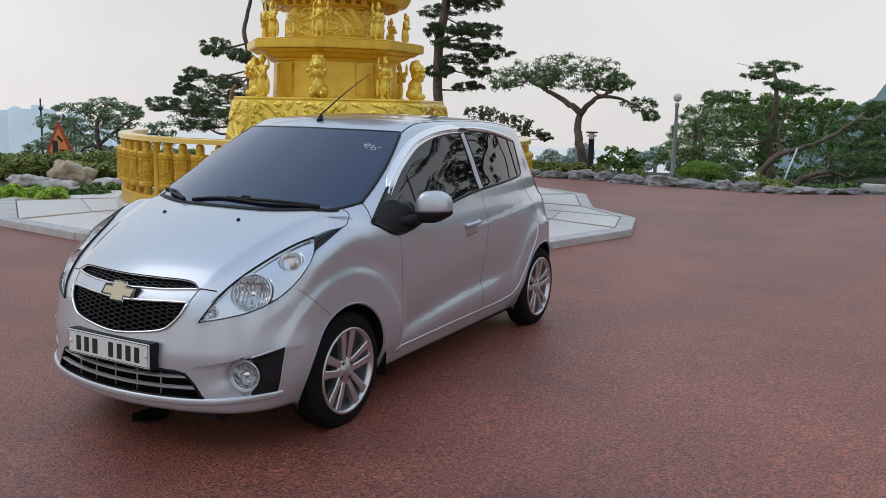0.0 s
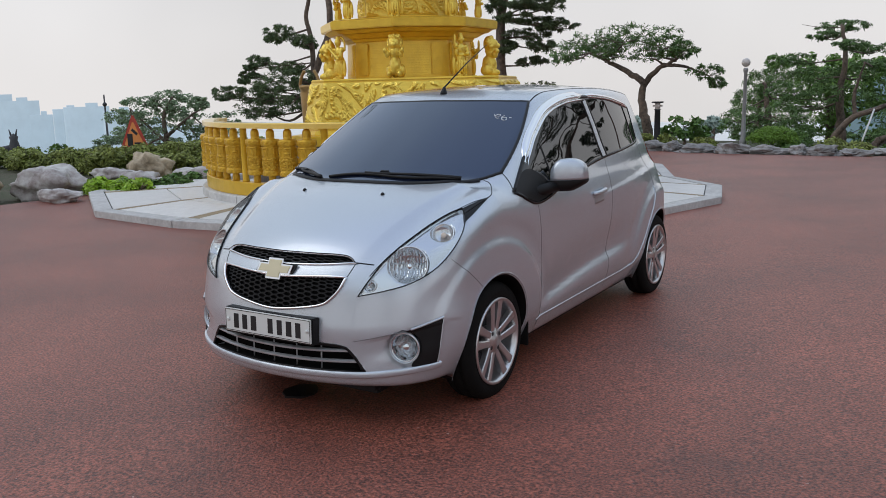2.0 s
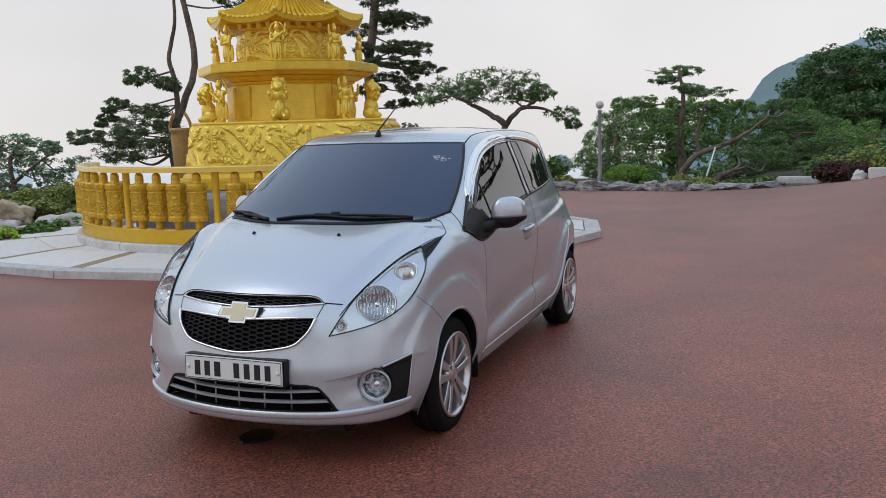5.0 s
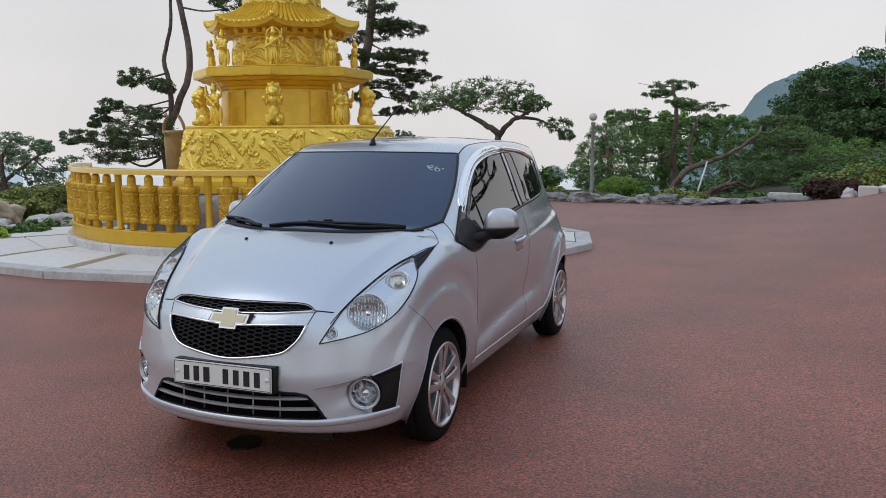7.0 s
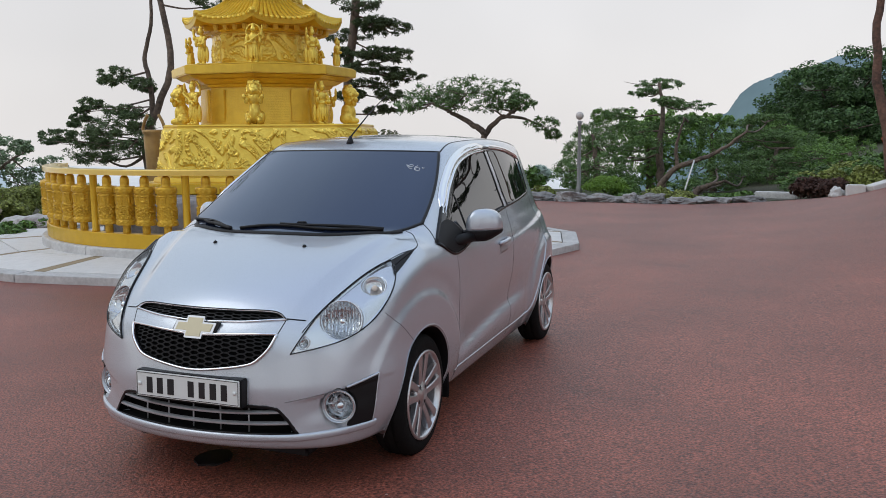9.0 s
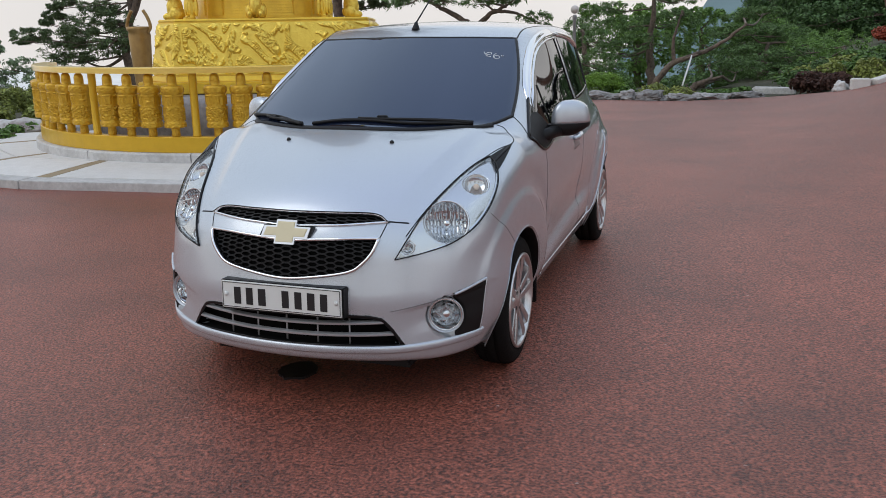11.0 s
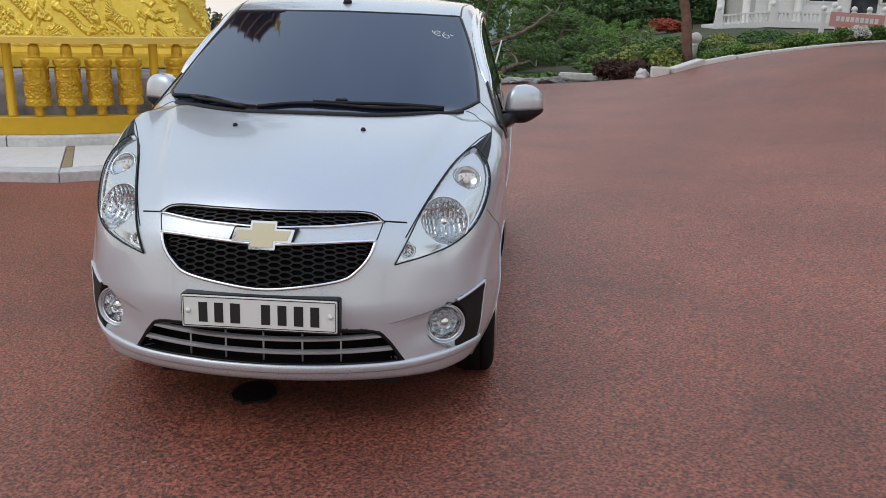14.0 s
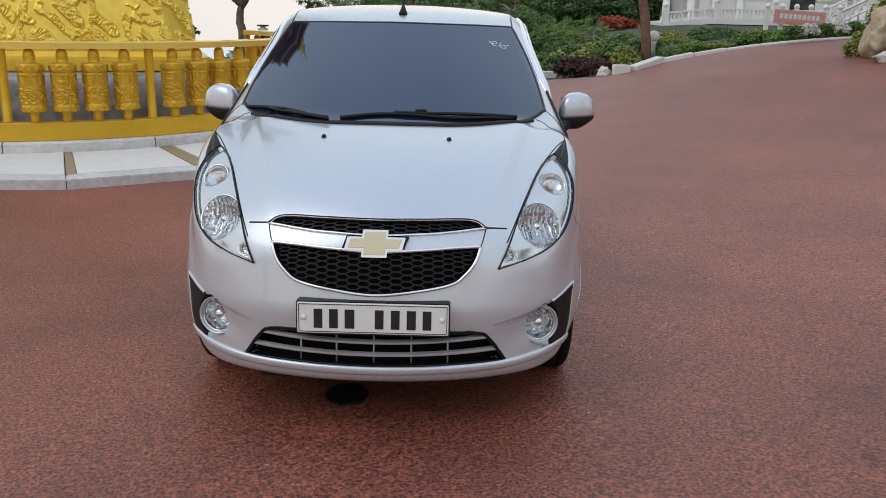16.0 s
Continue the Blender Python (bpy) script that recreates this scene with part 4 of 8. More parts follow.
def frame_at(p, aim):
    """A pose at p whose z axis points along aim."""
    return Matrix.Translation(p) @ Vector(aim).to_track_quat("Z", "Y").to_matrix().to_4x4()


def bowl(name, r, depth, mat, parent, at, flutes=36, label=""):
    """A fluted reflector dish, open towards its z axis."""
    seg, v = flutes * 2, []
    prof = [(1.0, 0.0), (0.99, -0.12), (0.9, -0.45), (0.7, -0.75), (0.45, -0.93), (0.16, -1.0)]
    for k, (a, h) in enumerate(prof):
        for j in range(seg):
            t = 2 * np.pi * j / seg
            q = r * a * (1 - (0.055 if j % 2 and 0 < k < 5 else 0))
            v.append((q * np.cos(t), q * np.sin(t), h * depth * (1 + 0.05 * math.sin(j * 2.4 + k * 1.9) * (0 < k < 5))))
    f = [((i + 1) * seg + j, (i + 1) * seg + (j + 1) % seg, i * seg + (j + 1) % seg, i * seg + j) for i in range(len(prof) - 1) for j in range(seg)]
    f.append(tuple((len(prof) - 1) * seg + j for j in range(seg - 1, -1, -1)))
    ob = raw(name, v, [q[::-1] for q in f], mat, parent, label)
    ob.matrix_basis = at
    return ob


def ball(name, r, mat, parent, at, squash=1.0):
    bm = bmesh.new()
    bmesh.ops.create_uvsphere(bm, u_segments=16, v_segments=10, radius=r)
    bmesh.ops.scale(bm, vec=(1, 1, squash), verts=bm.verts)
    ob = part(name, bm, mat, parent, smooth=True)
    ob.matrix_basis = at
    return ob


def ring(name, r, wire, mat, parent, at, seg=40, n=8):
    v = [((r + wire * np.cos(b)) * np.cos(a), (r + wire * np.cos(b)) * np.sin(a), wire * np.sin(b)) for a in np.linspace(0, 2 * np.pi, seg, endpoint=False) for b in np.linspace(0, 2 * np.pi, n, endpoint=False)]
    f = [(i * n + j, (i + 1) % seg * n + j, (i + 1) % seg * n + (j + 1) % n, i * n + (j + 1) % n) for i in range(seg) for j in range(n)]
    ob = raw(name, v, f, mat, parent, smooth=True)
    ob.matrix_basis = at
    return ob


def fluted(name, r, depth, strips, mat, parent, at):
    """A reflector dish pressed into upright concave strips, open towards its z axis."""
    nx, ny, v = strips * 4, 18, []
    for i in range(nx + 1):
        x = -1 + 2 * i / nx
        x = math.copysign(min(abs(x), 0.999), x)
        tall = math.sqrt(1 - x * x)
        for j in range(ny + 1):
            y = tall * (-1 + 2 * j / ny)
            rho = x * x + y * y
            wave = abs(math.sin(math.pi * i / 4)) * 0.075 * min(1, (1 - rho) * 4)
            tier = 0.05 * (j // 3 % 2) * min(1, (1 - rho) * 4)
            v.append((r * x, r * y, -depth * ((1 - rho) + wave + tier)))
    m = ny + 1
    f = [(i * m + j, (i + 1) * m + j, (i + 1) * m + j + 1, i * m + j + 1) for i in range(nx) for j in range(ny)]
    ob = raw(name, v, f, mat, parent)
    ob.matrix_basis = at
    return ob


MAIN_AT, TURN_AT, SIDE_AT = snap([0.590, -0.478, 0.742]), snap([0.652, -0.285, 0.860]), snap([0.473, -0.605, 0.657])
for s in (1, -1):
    flip = np.array([s, 1, 1])
    lamp = lamp_patch[s].skin("headlight", M["lamp_plastic"], car, 0.001, 0.010, "clear headlight with chrome reflectors and dark outline", holes=[(at * flip, r, 0.09) for at, r in ((MAIN_AT, 0.090), (TURN_AT, 0.054), (SIDE_AT, 0.024))])
    band("lamp_seal", lamp_patch[s].border(), 0.0045, 0.0080, M["gloss_black"], lamp, closed=True)
    lamp_patch[s].skin("lens", M["lens"], lamp, 0.006, rim=0.0).visible_shadow = False
    for at, r, depth, name in ((MAIN_AT, 0.086, 0.062, "main_reflector"), (TURN_AT, 0.050, 0.03, "turn_reflector"), (SIDE_AT, 0.023, 0.015, "side_reflector")):
        n = body_n(at)
        aim = n * 0.75 + np.array([0.1, -0.6, 0.12])
        aim /= np.linalg.norm(aim)
        pos, aim = (at - n * (0.017 if r > 0.03 else 0.012)) * flip, aim * flip
        m = frame_at(pos, aim)
        if r > 0.06:
            fluted(name, r, depth, 11, M["dark_chrome"], lamp, m)
        elif r > 0.03:
            lathe(name, [(r, 0.0), (r * 0.9, -0.012), (r * 0.6, -0.024), (0.0, -0.03)], M["lamp_plastic"], lamp, seg=32, caps=False).matrix_basis = m
        else:
            bowl(name, r, depth, M["chrome"], lamp, m, 12)
        ring("reflector_rim", r, 0.0035, M["lamp_plastic"], lamp, m)
        if r > 0.06:
            hood_cap = lathe("bulb_shield", [(0.0, 0.0), (0.016, 0.0), (0.019, 0.008), (0.012, 0.02), (0.0, 0.024)], M["chrome"], lamp, seg=16)
            hood_cap.matrix_basis = m @ Matrix.Translation((0, 0, -0.03))
        else:
            ball("bulb", r * 0.26, M["amber"] if name == "turn_reflector" else M["plate_white"], lamp, m @ Matrix.Translation((0, 0, -depth * 0.5)))
    # pressed slits beside the turn lamp
    for k in range(2):
        c = np.array([0.672 - 0.008 * k, -0.385 - 0.02 * k, 0.80 - 0.028 * k])
        band("slit", [(c + [-0.012, -0.015, 0.004]) * flip, (c + [0.018, 0.03, 0.022]) * flip], 0.006, -0.012, M["chrome"], lamp, n=8, base=-0.016)
    tri = tri_patch[s].skin("lamp_corner", M["black_plastic"], car, 0.003, label="black corner trim behind the headlight")
    band("corner_groove", [np.array(p) * flip for p in ((0.69, -0.15, 0.93), (0.705, -0.08, 0.953), (0.716, -0.02, 0.970))], 0.012, 0.006, M["gloss_black"], tri, n=12)


def honeycomb(name, patch, cell_w, cell_h, parent, off=-0.011, wall=0.0035, depth=0.012):
    """A moulded mesh of long hexagons laid into an opening."""
    lo, hi = patch.p.reshape(-1, 3).min(0), patch.p.reshape(-1, 3).max(0)
    cells = []
    rows_ = int((hi[2] - lo[2]) / cell_h) + 3
    cols = int((hi[0] - lo[0]) / (cell_w * 0.75)) + 3
    for c in range(-cols, cols + 1):
        for r in range(-1, rows_):
            cells.append((c * cell_w * 0.75, lo[2] + (r + (0.5 if c % 2 else 0)) * cell_h))
    cells = np.array(cells)
    p = snap(np.stack([cells[:, 0], np.full(len(cells), lo[1] + 0.02), cells[:, 1]], -1))
    keep = patch.inside(p) > 0.001
    v, f = [], []
    for x, z in cells[keep]:
        k = len(v)
        pts = []
        for rad, d in ((1.0, 0.0), (None, 0.0), (None, -depth)):
            for j in range(6):
                a = j * np.pi / 3
                hx, hz = cell_w * 0.5 * np.cos(a), cell_h / np.sqrt(3) * np.sin(a)
                if rad is None:
                    hx, hz = hx * (1 - 2 * wall / cell_w), hz * (1 - 2 * wall / cell_h)
                pts.append((x + hx, lo[1] + 0.02, z + hz, off + d))
        pts = np.array(pts)
        q = snap(pts[:, :3])
        v.extend(q + body_n(q) * pts[:, 3:])
        for j in range(6):
            i = (j + 1) % 6
            f += [(k + j, k + i, k + 6 + i, k + 6 + j), (k + 6 + j, k + 6 + i, k + 12 + i, k + 12 + j)]
    return raw(name, v, f, M["black_plastic"], parent)


grille = grille_patch.skin("grille", M["deep_black"], car, 0.001, 0.026, "black honeycomb grille in a chrome frame")
honeycomb("honeycomb", grille_patch, 0.050, 0.0225, grille)
band("chrome_frame", grille_patch.border(0.0), 0.012, 0.010, M["chrome"], grille, closed=True)
slot = slot_patch.skin("upper_grille", M["deep_black"], car, 0.001, 0.024, "narrow black honeycomb slot with chrome edge")
honeycomb("honeycomb", slot_patch, 0.056, 0.0225, slot)
band("chrome_frame", slot_patch.border(0.0), 0.009, 0.008, M["chrome"], slot, closed=True)
band("slot_groove", GRILLE_TOP, 0.006, 0.010, M["gloss_black"], slot, n=60)

intake = intake_patch.skin("lower_intake", M["deep_black"], car, 0.0, 0.05, "lower air intake with grey slats")
band("intake_edge", intake_patch.border(), 0.012, 0.002, M["gloss_black"], intake, closed=True)
M["slat"] = material("slat_grey", (0.44, 0.445, 0.46), 0.35, 0.5)
for z0, half, lift in ((0.364, 0.405, 0.010), (0.319, 0.437, 0.008)):
    x = np.linspace(-half, half, 41)
    p = snap(np.stack([x, -0.75 + 0.35 * x * x, z0 + lift * (x / half) ** 2], -1))
    n = body_n(p)
    prof = [(-0.016, -0.003), (-0.004, -0.006), (0.001, -0.003), (0.001, 0.003), (-0.004, 0.006), (-0.016, 0.009)]
    v = np.stack([p + n * d + np.array([0, 0, h]) for d, h in prof], 1).reshape(-1, 3)
    f = [(i * 6 + j, i * 6 + (j + 1) % 6, (i + 1) * 6 + (j + 1) % 6, (i + 1) * 6 + j) for i in range(40) for j in range(6)]
    raw("slat", v, f, M["slat"], intake, smooth=False)
for k in range(-2, 3):
    x = 0.132 * k
    p = snap(np.array([[x, -0.745, 0.395], [x, -0.745, 0.285]]))
    tube("rib", [p[0] - [0, -0.02, 0], p[1] - [0, -0.02, 0]], 0.0035, M["slat"], intake, seg=6)

# emblem: a plain cross-shaped badge
def cross_bm(w, h, bw, bh, slant, depth):
    pts = [(-w - slant, -bh), (-bw, -bh), (-bw - slant * 0.4, -h), (bw - slant * 0.4, -h), (bw, -bh), (w - slant, -bh), (w + slant, bh), (bw, bh), (bw + slant * 0.4, h), (-bw + slant * 0.4, h), (-bw, bh), (-w + slant, bh)]
    bm = bmesh.new()
    lo = [bm.verts.new((x, 0, z)) for x, z in pts]
    hi = [bm.verts.new((x, -depth, z)) for x, z in pts]
    bm.faces.new(hi)
    bm.faces.new(lo[::-1])
    for i in range(len(pts)):
        j = (i + 1) % len(pts)
        bm.faces.new((lo[i], lo[j], hi[j], hi[i]))
    bmesh.ops.recalc_face_normals(bm, faces=bm.faces[:])
    bmesh.ops.bevel(bm, geom=[e for e in bm.edges if e.calc_length() > 0.008], offset=0.0015, segments=2, affect="EDGES")
    return bm


badge = part("badge", cross_bm(0.100, 0.048, 0.044, 0.023, 0.006, 0.014), M["chrome"], car, "cross-shaped badge, dull gold in chrome")
badge.matrix_basis = pose(0.0, -0.680, 0.706, -20, 0, 0)
for s in (-1, 1):
    wing = bmesh.new()
    pts = [(s * 0.030 - 0.008, -0.027), (s * 0.108 - 0.010, -0.027), (s * 0.108 + 0.010, 0.027), (s * 0.030 + 0.008, 0.027)]
    lo = [wing.verts.new((x, 0.006, z)) for x, z in pts]
    hi = [wing.verts.new((x, -0.006, z)) for x, z in pts]
    for q in (hi, lo[::-1], *[[lo[i], lo[(i + 1) % 4], hi[(i + 1) % 4], hi[i]] for i in range(4)]):
        wing.faces.new(q)
    bmesh.ops.recalc_face_normals(wing, faces=wing.faces[:])
    part("badge_wing", wing, M["gloss_black"], badge, "dark end beside the badge")
part("badge_face", cross_bm(0.088, 0.040, 0.037, 0.0165, 0.006, 0.004), M["badge_gold"], badge).matrix_basis = pose(0, -0.0125, 0)

# number plate with plain bars for its writing
plate = part("number_plate", box_bm(0.52, 0.006, 0.110, 0.0025), M["plate_white"], car, "white number plate with dark bars")
plate.matrix_basis = pose(0, -0.762, 0.462, -2, 0, 0)
part("plate_holder", box_bm(0.530, 0.05, 0.120, 0.004, (0, 0.0275, -0.003)), M["black_plastic"], plate)
for z in (-0.049, 0.049):
    part("plate_edge", box_bm(0.508, 0.0015, 0.0022, 0, (0, -0.0036, z)), M["ink"], plate)
for x in (-0.254, 0.254):
    part("plate_edge", box_bm(0.0022, 0.0015, 0.0958, 0, (x, -0.0036, 0)), M["ink"], plate)
for x, w in ((-0.188, 0.036), (-0.135, 0.036), (-0.080, 0.040), (0.022, 0.036), (0.077, 0.036), (0.132, 0.038), (0.186, 0.036)):
    part("bar", box_bm(w * 0.82, 0.0016, 0.068, 0.0, (x, -0.0036, -0.002)), M["ink"], plate)
for x in (-0.238, 0.238):
    bolt = lathe("bolt", [(0.009, 0.0), (0.009, 0.004), (0.006, 0.007), (0, 0.0078)], M["plate_white"], plate, seg=14)
    bolt.matrix_basis = pose(x, -0.003, 0.002, 90, 0, 0)

# fog lamps
for s in (1, -1):
    flip = np.array([s, 1, 1])
    panel = fog_patch[s].skin("fog_panel", M["black_plastic"], car, 0.003, label="black fog lamp surround", holes=[(FOG_AT * flip, 0.080, 0.12)])
    for edge in (FOG_HIGH, [FOG_LOW[2], FOG_HIGH[2]], FOG_LOW[1:]):
        band("fog_bezel", [np.array(p) * flip for p in edge], 0.009, 0.0055, M["paint"], panel, n=24)
    n = body_n(FOG_AT)
    aim = n * 0.45 + np.array([0.0, -0.6, 0.0])
    aim /= np.linalg.norm(aim)
    m = frame_at((FOG_AT - n * 0.016) * flip, aim * flip)
    fog = lathe("fog_lamp", [(0.062, -0.006), (0.060, -0.003), (0.057, -0.012), (0.055, -0.03), (0.053, -0.06), (0.0, -0.06)], M["paint"], car, "round fog lamp with chrome ring", seg=40, caps=False)
    fog.matrix_basis = m @ Matrix.Scale(1.16, 4)
    ring("chrome_ring", 0.054, 0.0035, M["chrome"], fog, Matrix.Translation((0, 0, -0.016)))
    bowl("reflector", 0.050, 0.04, M["dark_chrome"], fog, Matrix.Translation((0, 0, -0.018)), 8)
    ball("bulb", 0.022, M["chrome"], fog, Matrix.Translation((0, 0, -0.034)))
    glass = lathe("lens", [(0.052, -0.016), (0.045, -0.006), (0.03, 0.0), (0.0, 0.003)], M["lens"], fog, seg=32, caps=False)
    glass.visible_shadow = False

# shut lines and pressings
seam("hood_seam", [(0.384, -0.583, 0.750), (0.42, -0.573, 0.748), (0.462, -0.558, 0.744)], panel_ob["hood"], n=14)
seam("hood_seam", [(0.462, -0.595, 0.700), (0.499, -0.513, 0.768), (0.540, -0.405, 0.834), (0.586, -0.276, 0.894), (0.630, -0.18, 0.935), (0.68, -0.075, 0.968), (0.722, 0.02, 0.982), (0.70, 0.09, 1.005), (0.655, 0.16, 1.035), (0.615, 0.165, 1.048)], panel_ob["hood"], 0.0042, n=70)
seam("bumper_seam", [(0.729, -0.336, 0.749), (0.763, -0.246, 0.672), (0.775, -0.150, 0.590)], panel_ob["front_bumper"], 0.003, 24, False, M["gap"])
# the bumper crease above the fog lamp, its shade drawn as a dark strip
seam("bumper_seam", [(0.418, -0.674, 0.417), (0.53, -0.62, 0.441), (0.637, -0.543, 0.467)], panel_ob["front_bumper"], 0.003, 24, False, M["gap"])
seam("grille_seam", [(0.383, -0.585, 0.742), (0.375, -0.61, 0.715), (0.368, -0.63, 0.694)], panel_ob["front_bumper"], 0.004, 12)
seam("pillar_seam", [(0.652, 0.268, 1.083), (0.70, 0.255, 1.03), (0.738, 0.235, 0.993)], panel_ob["fender"], 0.005, 16)
for key, s in (("front_door", 1), ("front_door_", -1)):
    f = np.array([s, 1, 1])
    seam("door_gap", [np.array(p) * f for p in ((0.782, 0.43, 0.900), (0.785, 0.455, 0.75), (0.78, 0.47, 0.5), (0.765, 0.475, 0.36), (0.73, 0.48, 0.25))], panel_ob[key], 0.0026, 40, False, M["gap"])
    seam("door_gap", [np.array(p) * f for p in ((0.738, 1.475, 1.050), (0.787, 1.472, 0.85), (0.787, 1.465, 0.6), (0.77, 1.46, 0.4), (0.735, 1.455, 0.25))], panel_ob[key], 0.0026, 40, False, M["gap"])
for key, s in (("rear_door", 1), ("rear_door_", -1)):
    f = np.array([s, 1, 1])
    seam("door_gap", [np.array(p) * f for p in ((0.685, 2.20, 1.095), (0.745, 2.275, 0.91), (0.765, 2.285, 0.78), (0.775, 2.24, 0.67), (0.77, 2.13, 0.54), (0.75, 2.02, 0.40), (0.74, 1.95, 0.33))], panel_ob[key], 0.003, 50, False, M["gap"])
seam("roof_ditch", [(0.540, 0.835, 1.408), (0.535, 0.95, 1.435), (0.545, 1.15, 1.458), (0.55, 1.6, 1.462), (0.54, 2.1, 1.44), (0.52, 2.45, 1.40)], panel_ob["roof"], 0.008, 60)
lip = [(-0.715, -0.43, 0.292), (-0.66, -0.505, 0.286), (-0.589, -0.588, 0.279), (-0.466, -0.662, 0.268), (-0.276, -0.721, 0.265), (0, -0.75, 0.263), (0.276, -0.721, 0.265), (0.466, -0.662, 0.268), (0.589, -0.588, 0.279), (0.66, -0.505, 0.286), (0.715, -0.43, 0.292)]
band("bumper_lip", lip, 0.030, 0.009, M["paint"], panel_ob["front_bumper"], n=90)

# door handles, sill and door-edge highlight strips, window trim, rain visors
for s, keys in ((1, ("front_door", "rear_door")), (-1, ("front_door_", "rear_door_"))):
    f = np.array([s, 1, 1])
    for key, y, z in ((keys[0], 1.255, 0.850),):
        # flat grey strip paints the shaded hollow behind the handle
        cup = band("handle_cup", [np.array(p) * f for p in ((0.78, y - 0.068, z - 0.020), (0.78, y + 0.068, z - 0.012))], 0.060, 0.0012, M["slat"], panel_ob[key], n=12)
        p = snap(np.array([(0.79, y - 0.09, z + 0.016), (0.79, y + 0.09, z + 0.026)])) * f
        g = spline([p[0] + [s * 0.002, 0, 0], p[0] * 0.8 + p[1] * 0.2 + [s * 0.022, 0, 0.002], p[0] * 0.2 + p[1] * 0.8 + [s * 0.024, 0, 0.002], p[1] + [s * 0.002, 0, 0]], 16)
        tube("door_handle", g, np.r_[0.010, np.full(14, 0.013), 0.010], M["paint"], panel_ob[key], seg=10)
    # raised strip along sill and rear door edge, standing in for their highlight
    band("sill_strip", [np.array(p) * f for p in ((0.735, 0.45, 0.288), (0.74, 1.2, 0.294), (0.74, 1.80, 0.300), (0.745, 1.93, 0.335), (0.755, 2.01, 0.405), (0.77, 2.12, 0.54), (0.775, 2.225, 0.665), (0.77, 2.272, 0.78))], 0.012, 0.005, M["paint"], panel_ob["side_frame" if s > 0 else "side_frame_"], n=40)
    for line, wide, high, label in ((((0.445, 1.112), (0.462, 1.140), (0.55, 1.205), (0.66, 1.268), (0.86, 1.362), (1.10, 1.412), (1.425, 1.428)), 0.060, 0.014, "chrome rain visor over the front window"),
                                    (((1.437, 1.429), (1.80, 1.404), (2.13, 1.352), (2.20, 1.335)), 0.030, 0.012, "chrome rain visor over the rear window")):
        visor = band("visor", [np.array(p) * f for p in on_flank([(0, y, z) for y, z in line])], wide, high, M["visor_chrome"], car, label, n=90, taper=0.7)
        band("visor_ridge", [np.array(p) * f for p in on_flank([(0, y, z - 0.1 * wide) for y, z in line])], wide * 0.34, high + 0.006, M["visor_chrome"], visor, n=90, taper=0.8, base=high * 0.6)
        band("visor_lip", [np.array(p) * f for p in on_flank([(0, y + 0.2 * wide, z - 0.42 * wide) for y, z in line])], wide * 0.16, high + 0.004, M["visor_chrome"], visor, n=90, taper=0.8, base=high * 0.3)
    band("door_pillar", [np.array(p) * f for p in ((0.642, 1.405, 1.405), (0.69, 1.44, 1.24), (0.737, 1.475, 1.058))], 0.062, 0.007, M["paint"], car, n=30)
    for a, b in (((0.64, 1.375, 1.405), (0.735, 1.437, 1.055)), ((0.64, 1.442, 1.405), (0.735, 1.515, 1.060)), ((0.685, 0.66, 1.19), (0.755, 0.67, 0.965)), ((0.632, 2.09, 1.345), (0.695, 2.13, 1.105))):
        band("window_channel", [np.array(a) * f, np.array(b) * f], 0.014, 0.008, M["gloss_black"], car, n=20)
    sail = Patch([(0.741, 0.235, 0.985), (0.775, 0.34, 0.935), (0.781, 0.42, 0.912), (0.777, 0.55, 0.925), (0.772, 0.66, 0.945)], [(0.741, 0.235, 0.99), (0.728, 0.32, 1.04), (0.722, 0.40, 1.075), (0.728, 0.50, 1.06), (0.765, 0.66, 0.965)], 22, 8, s < 0)
    sail.skin("mirror_base", M["black_plastic"], car, 0.005, label="black triangular mirror mount")

    # door mirror
    mirror = thing("door_mirror", "silver door mirror with black foot", "")
    mirror.parent = car
    def shell_of(power, shape):
        bm = bmesh.new()
        bmesh.ops.create_uvsphere(bm, u_segments=48, v_segments=28, radius=1)
        for v in bm.verts:
            x, y, z = v.co
            q = (abs(x) ** power + abs(y) ** power + abs(z) ** power) ** (-1 / power)
            v.co = shape(x * q, y * q, z * q)
        bmesh.ops.recalc_face_normals(bm, faces=bm.faces[:])
        return bm

    def cover_at(x, y, z):
        high = 0.112 - 0.014 * ramp(x, 0.0, 1.0) - 0.010 * ramp(x, -0.4, -1.0)
        return (s * (0.858 + 0.088 * x), 0.655 + 0.030 * x + y * 0.062 * (1 - 0.12 * max(x, 0)), 1.006 + 0.004 * x + max(z, 0.0) * high)

    def foot_at(x, y, z):
        deep = 0.060 - 0.026 * ramp(x, 0.1, 1.0)
        return (s * (0.848 + 0.100 * x), 0.652 + 0.034 * x + y * 0.066 * (1 - 0.1 * max(x, 0)), 1.004 + 0.004 * x + (z * deep if z < 0 else 0.004 * z))

    part("cover", shell_of(3.2, cover_at), M["paint"], mirror, smooth=True)
    part("foot", shell_of(2.8, foot_at), M["black_plastic"], mirror, "black plastic lower shell", smooth=True)
    tube("arm", [(s * 0.745, 0.46, 0.958), (s * 0.775, 0.54, 0.965), (s * 0.81, 0.61, 0.975)], [0.030, 0.030, 0.030], M["black_plastic"], mirror, seg=12)
    part("mirror_glass", box_bm(0.14, 0.004, 0.085, 0.001, (s * 0.858, 0.715, 1.045)), M["chrome"], mirror)

    # mud flaps
    flap = part("mud_flap", box_bm(0.13, 0.012, 0.17, 0.004, (s * 0.70, 0.345, 0.255)), M["black_plastic"], car)

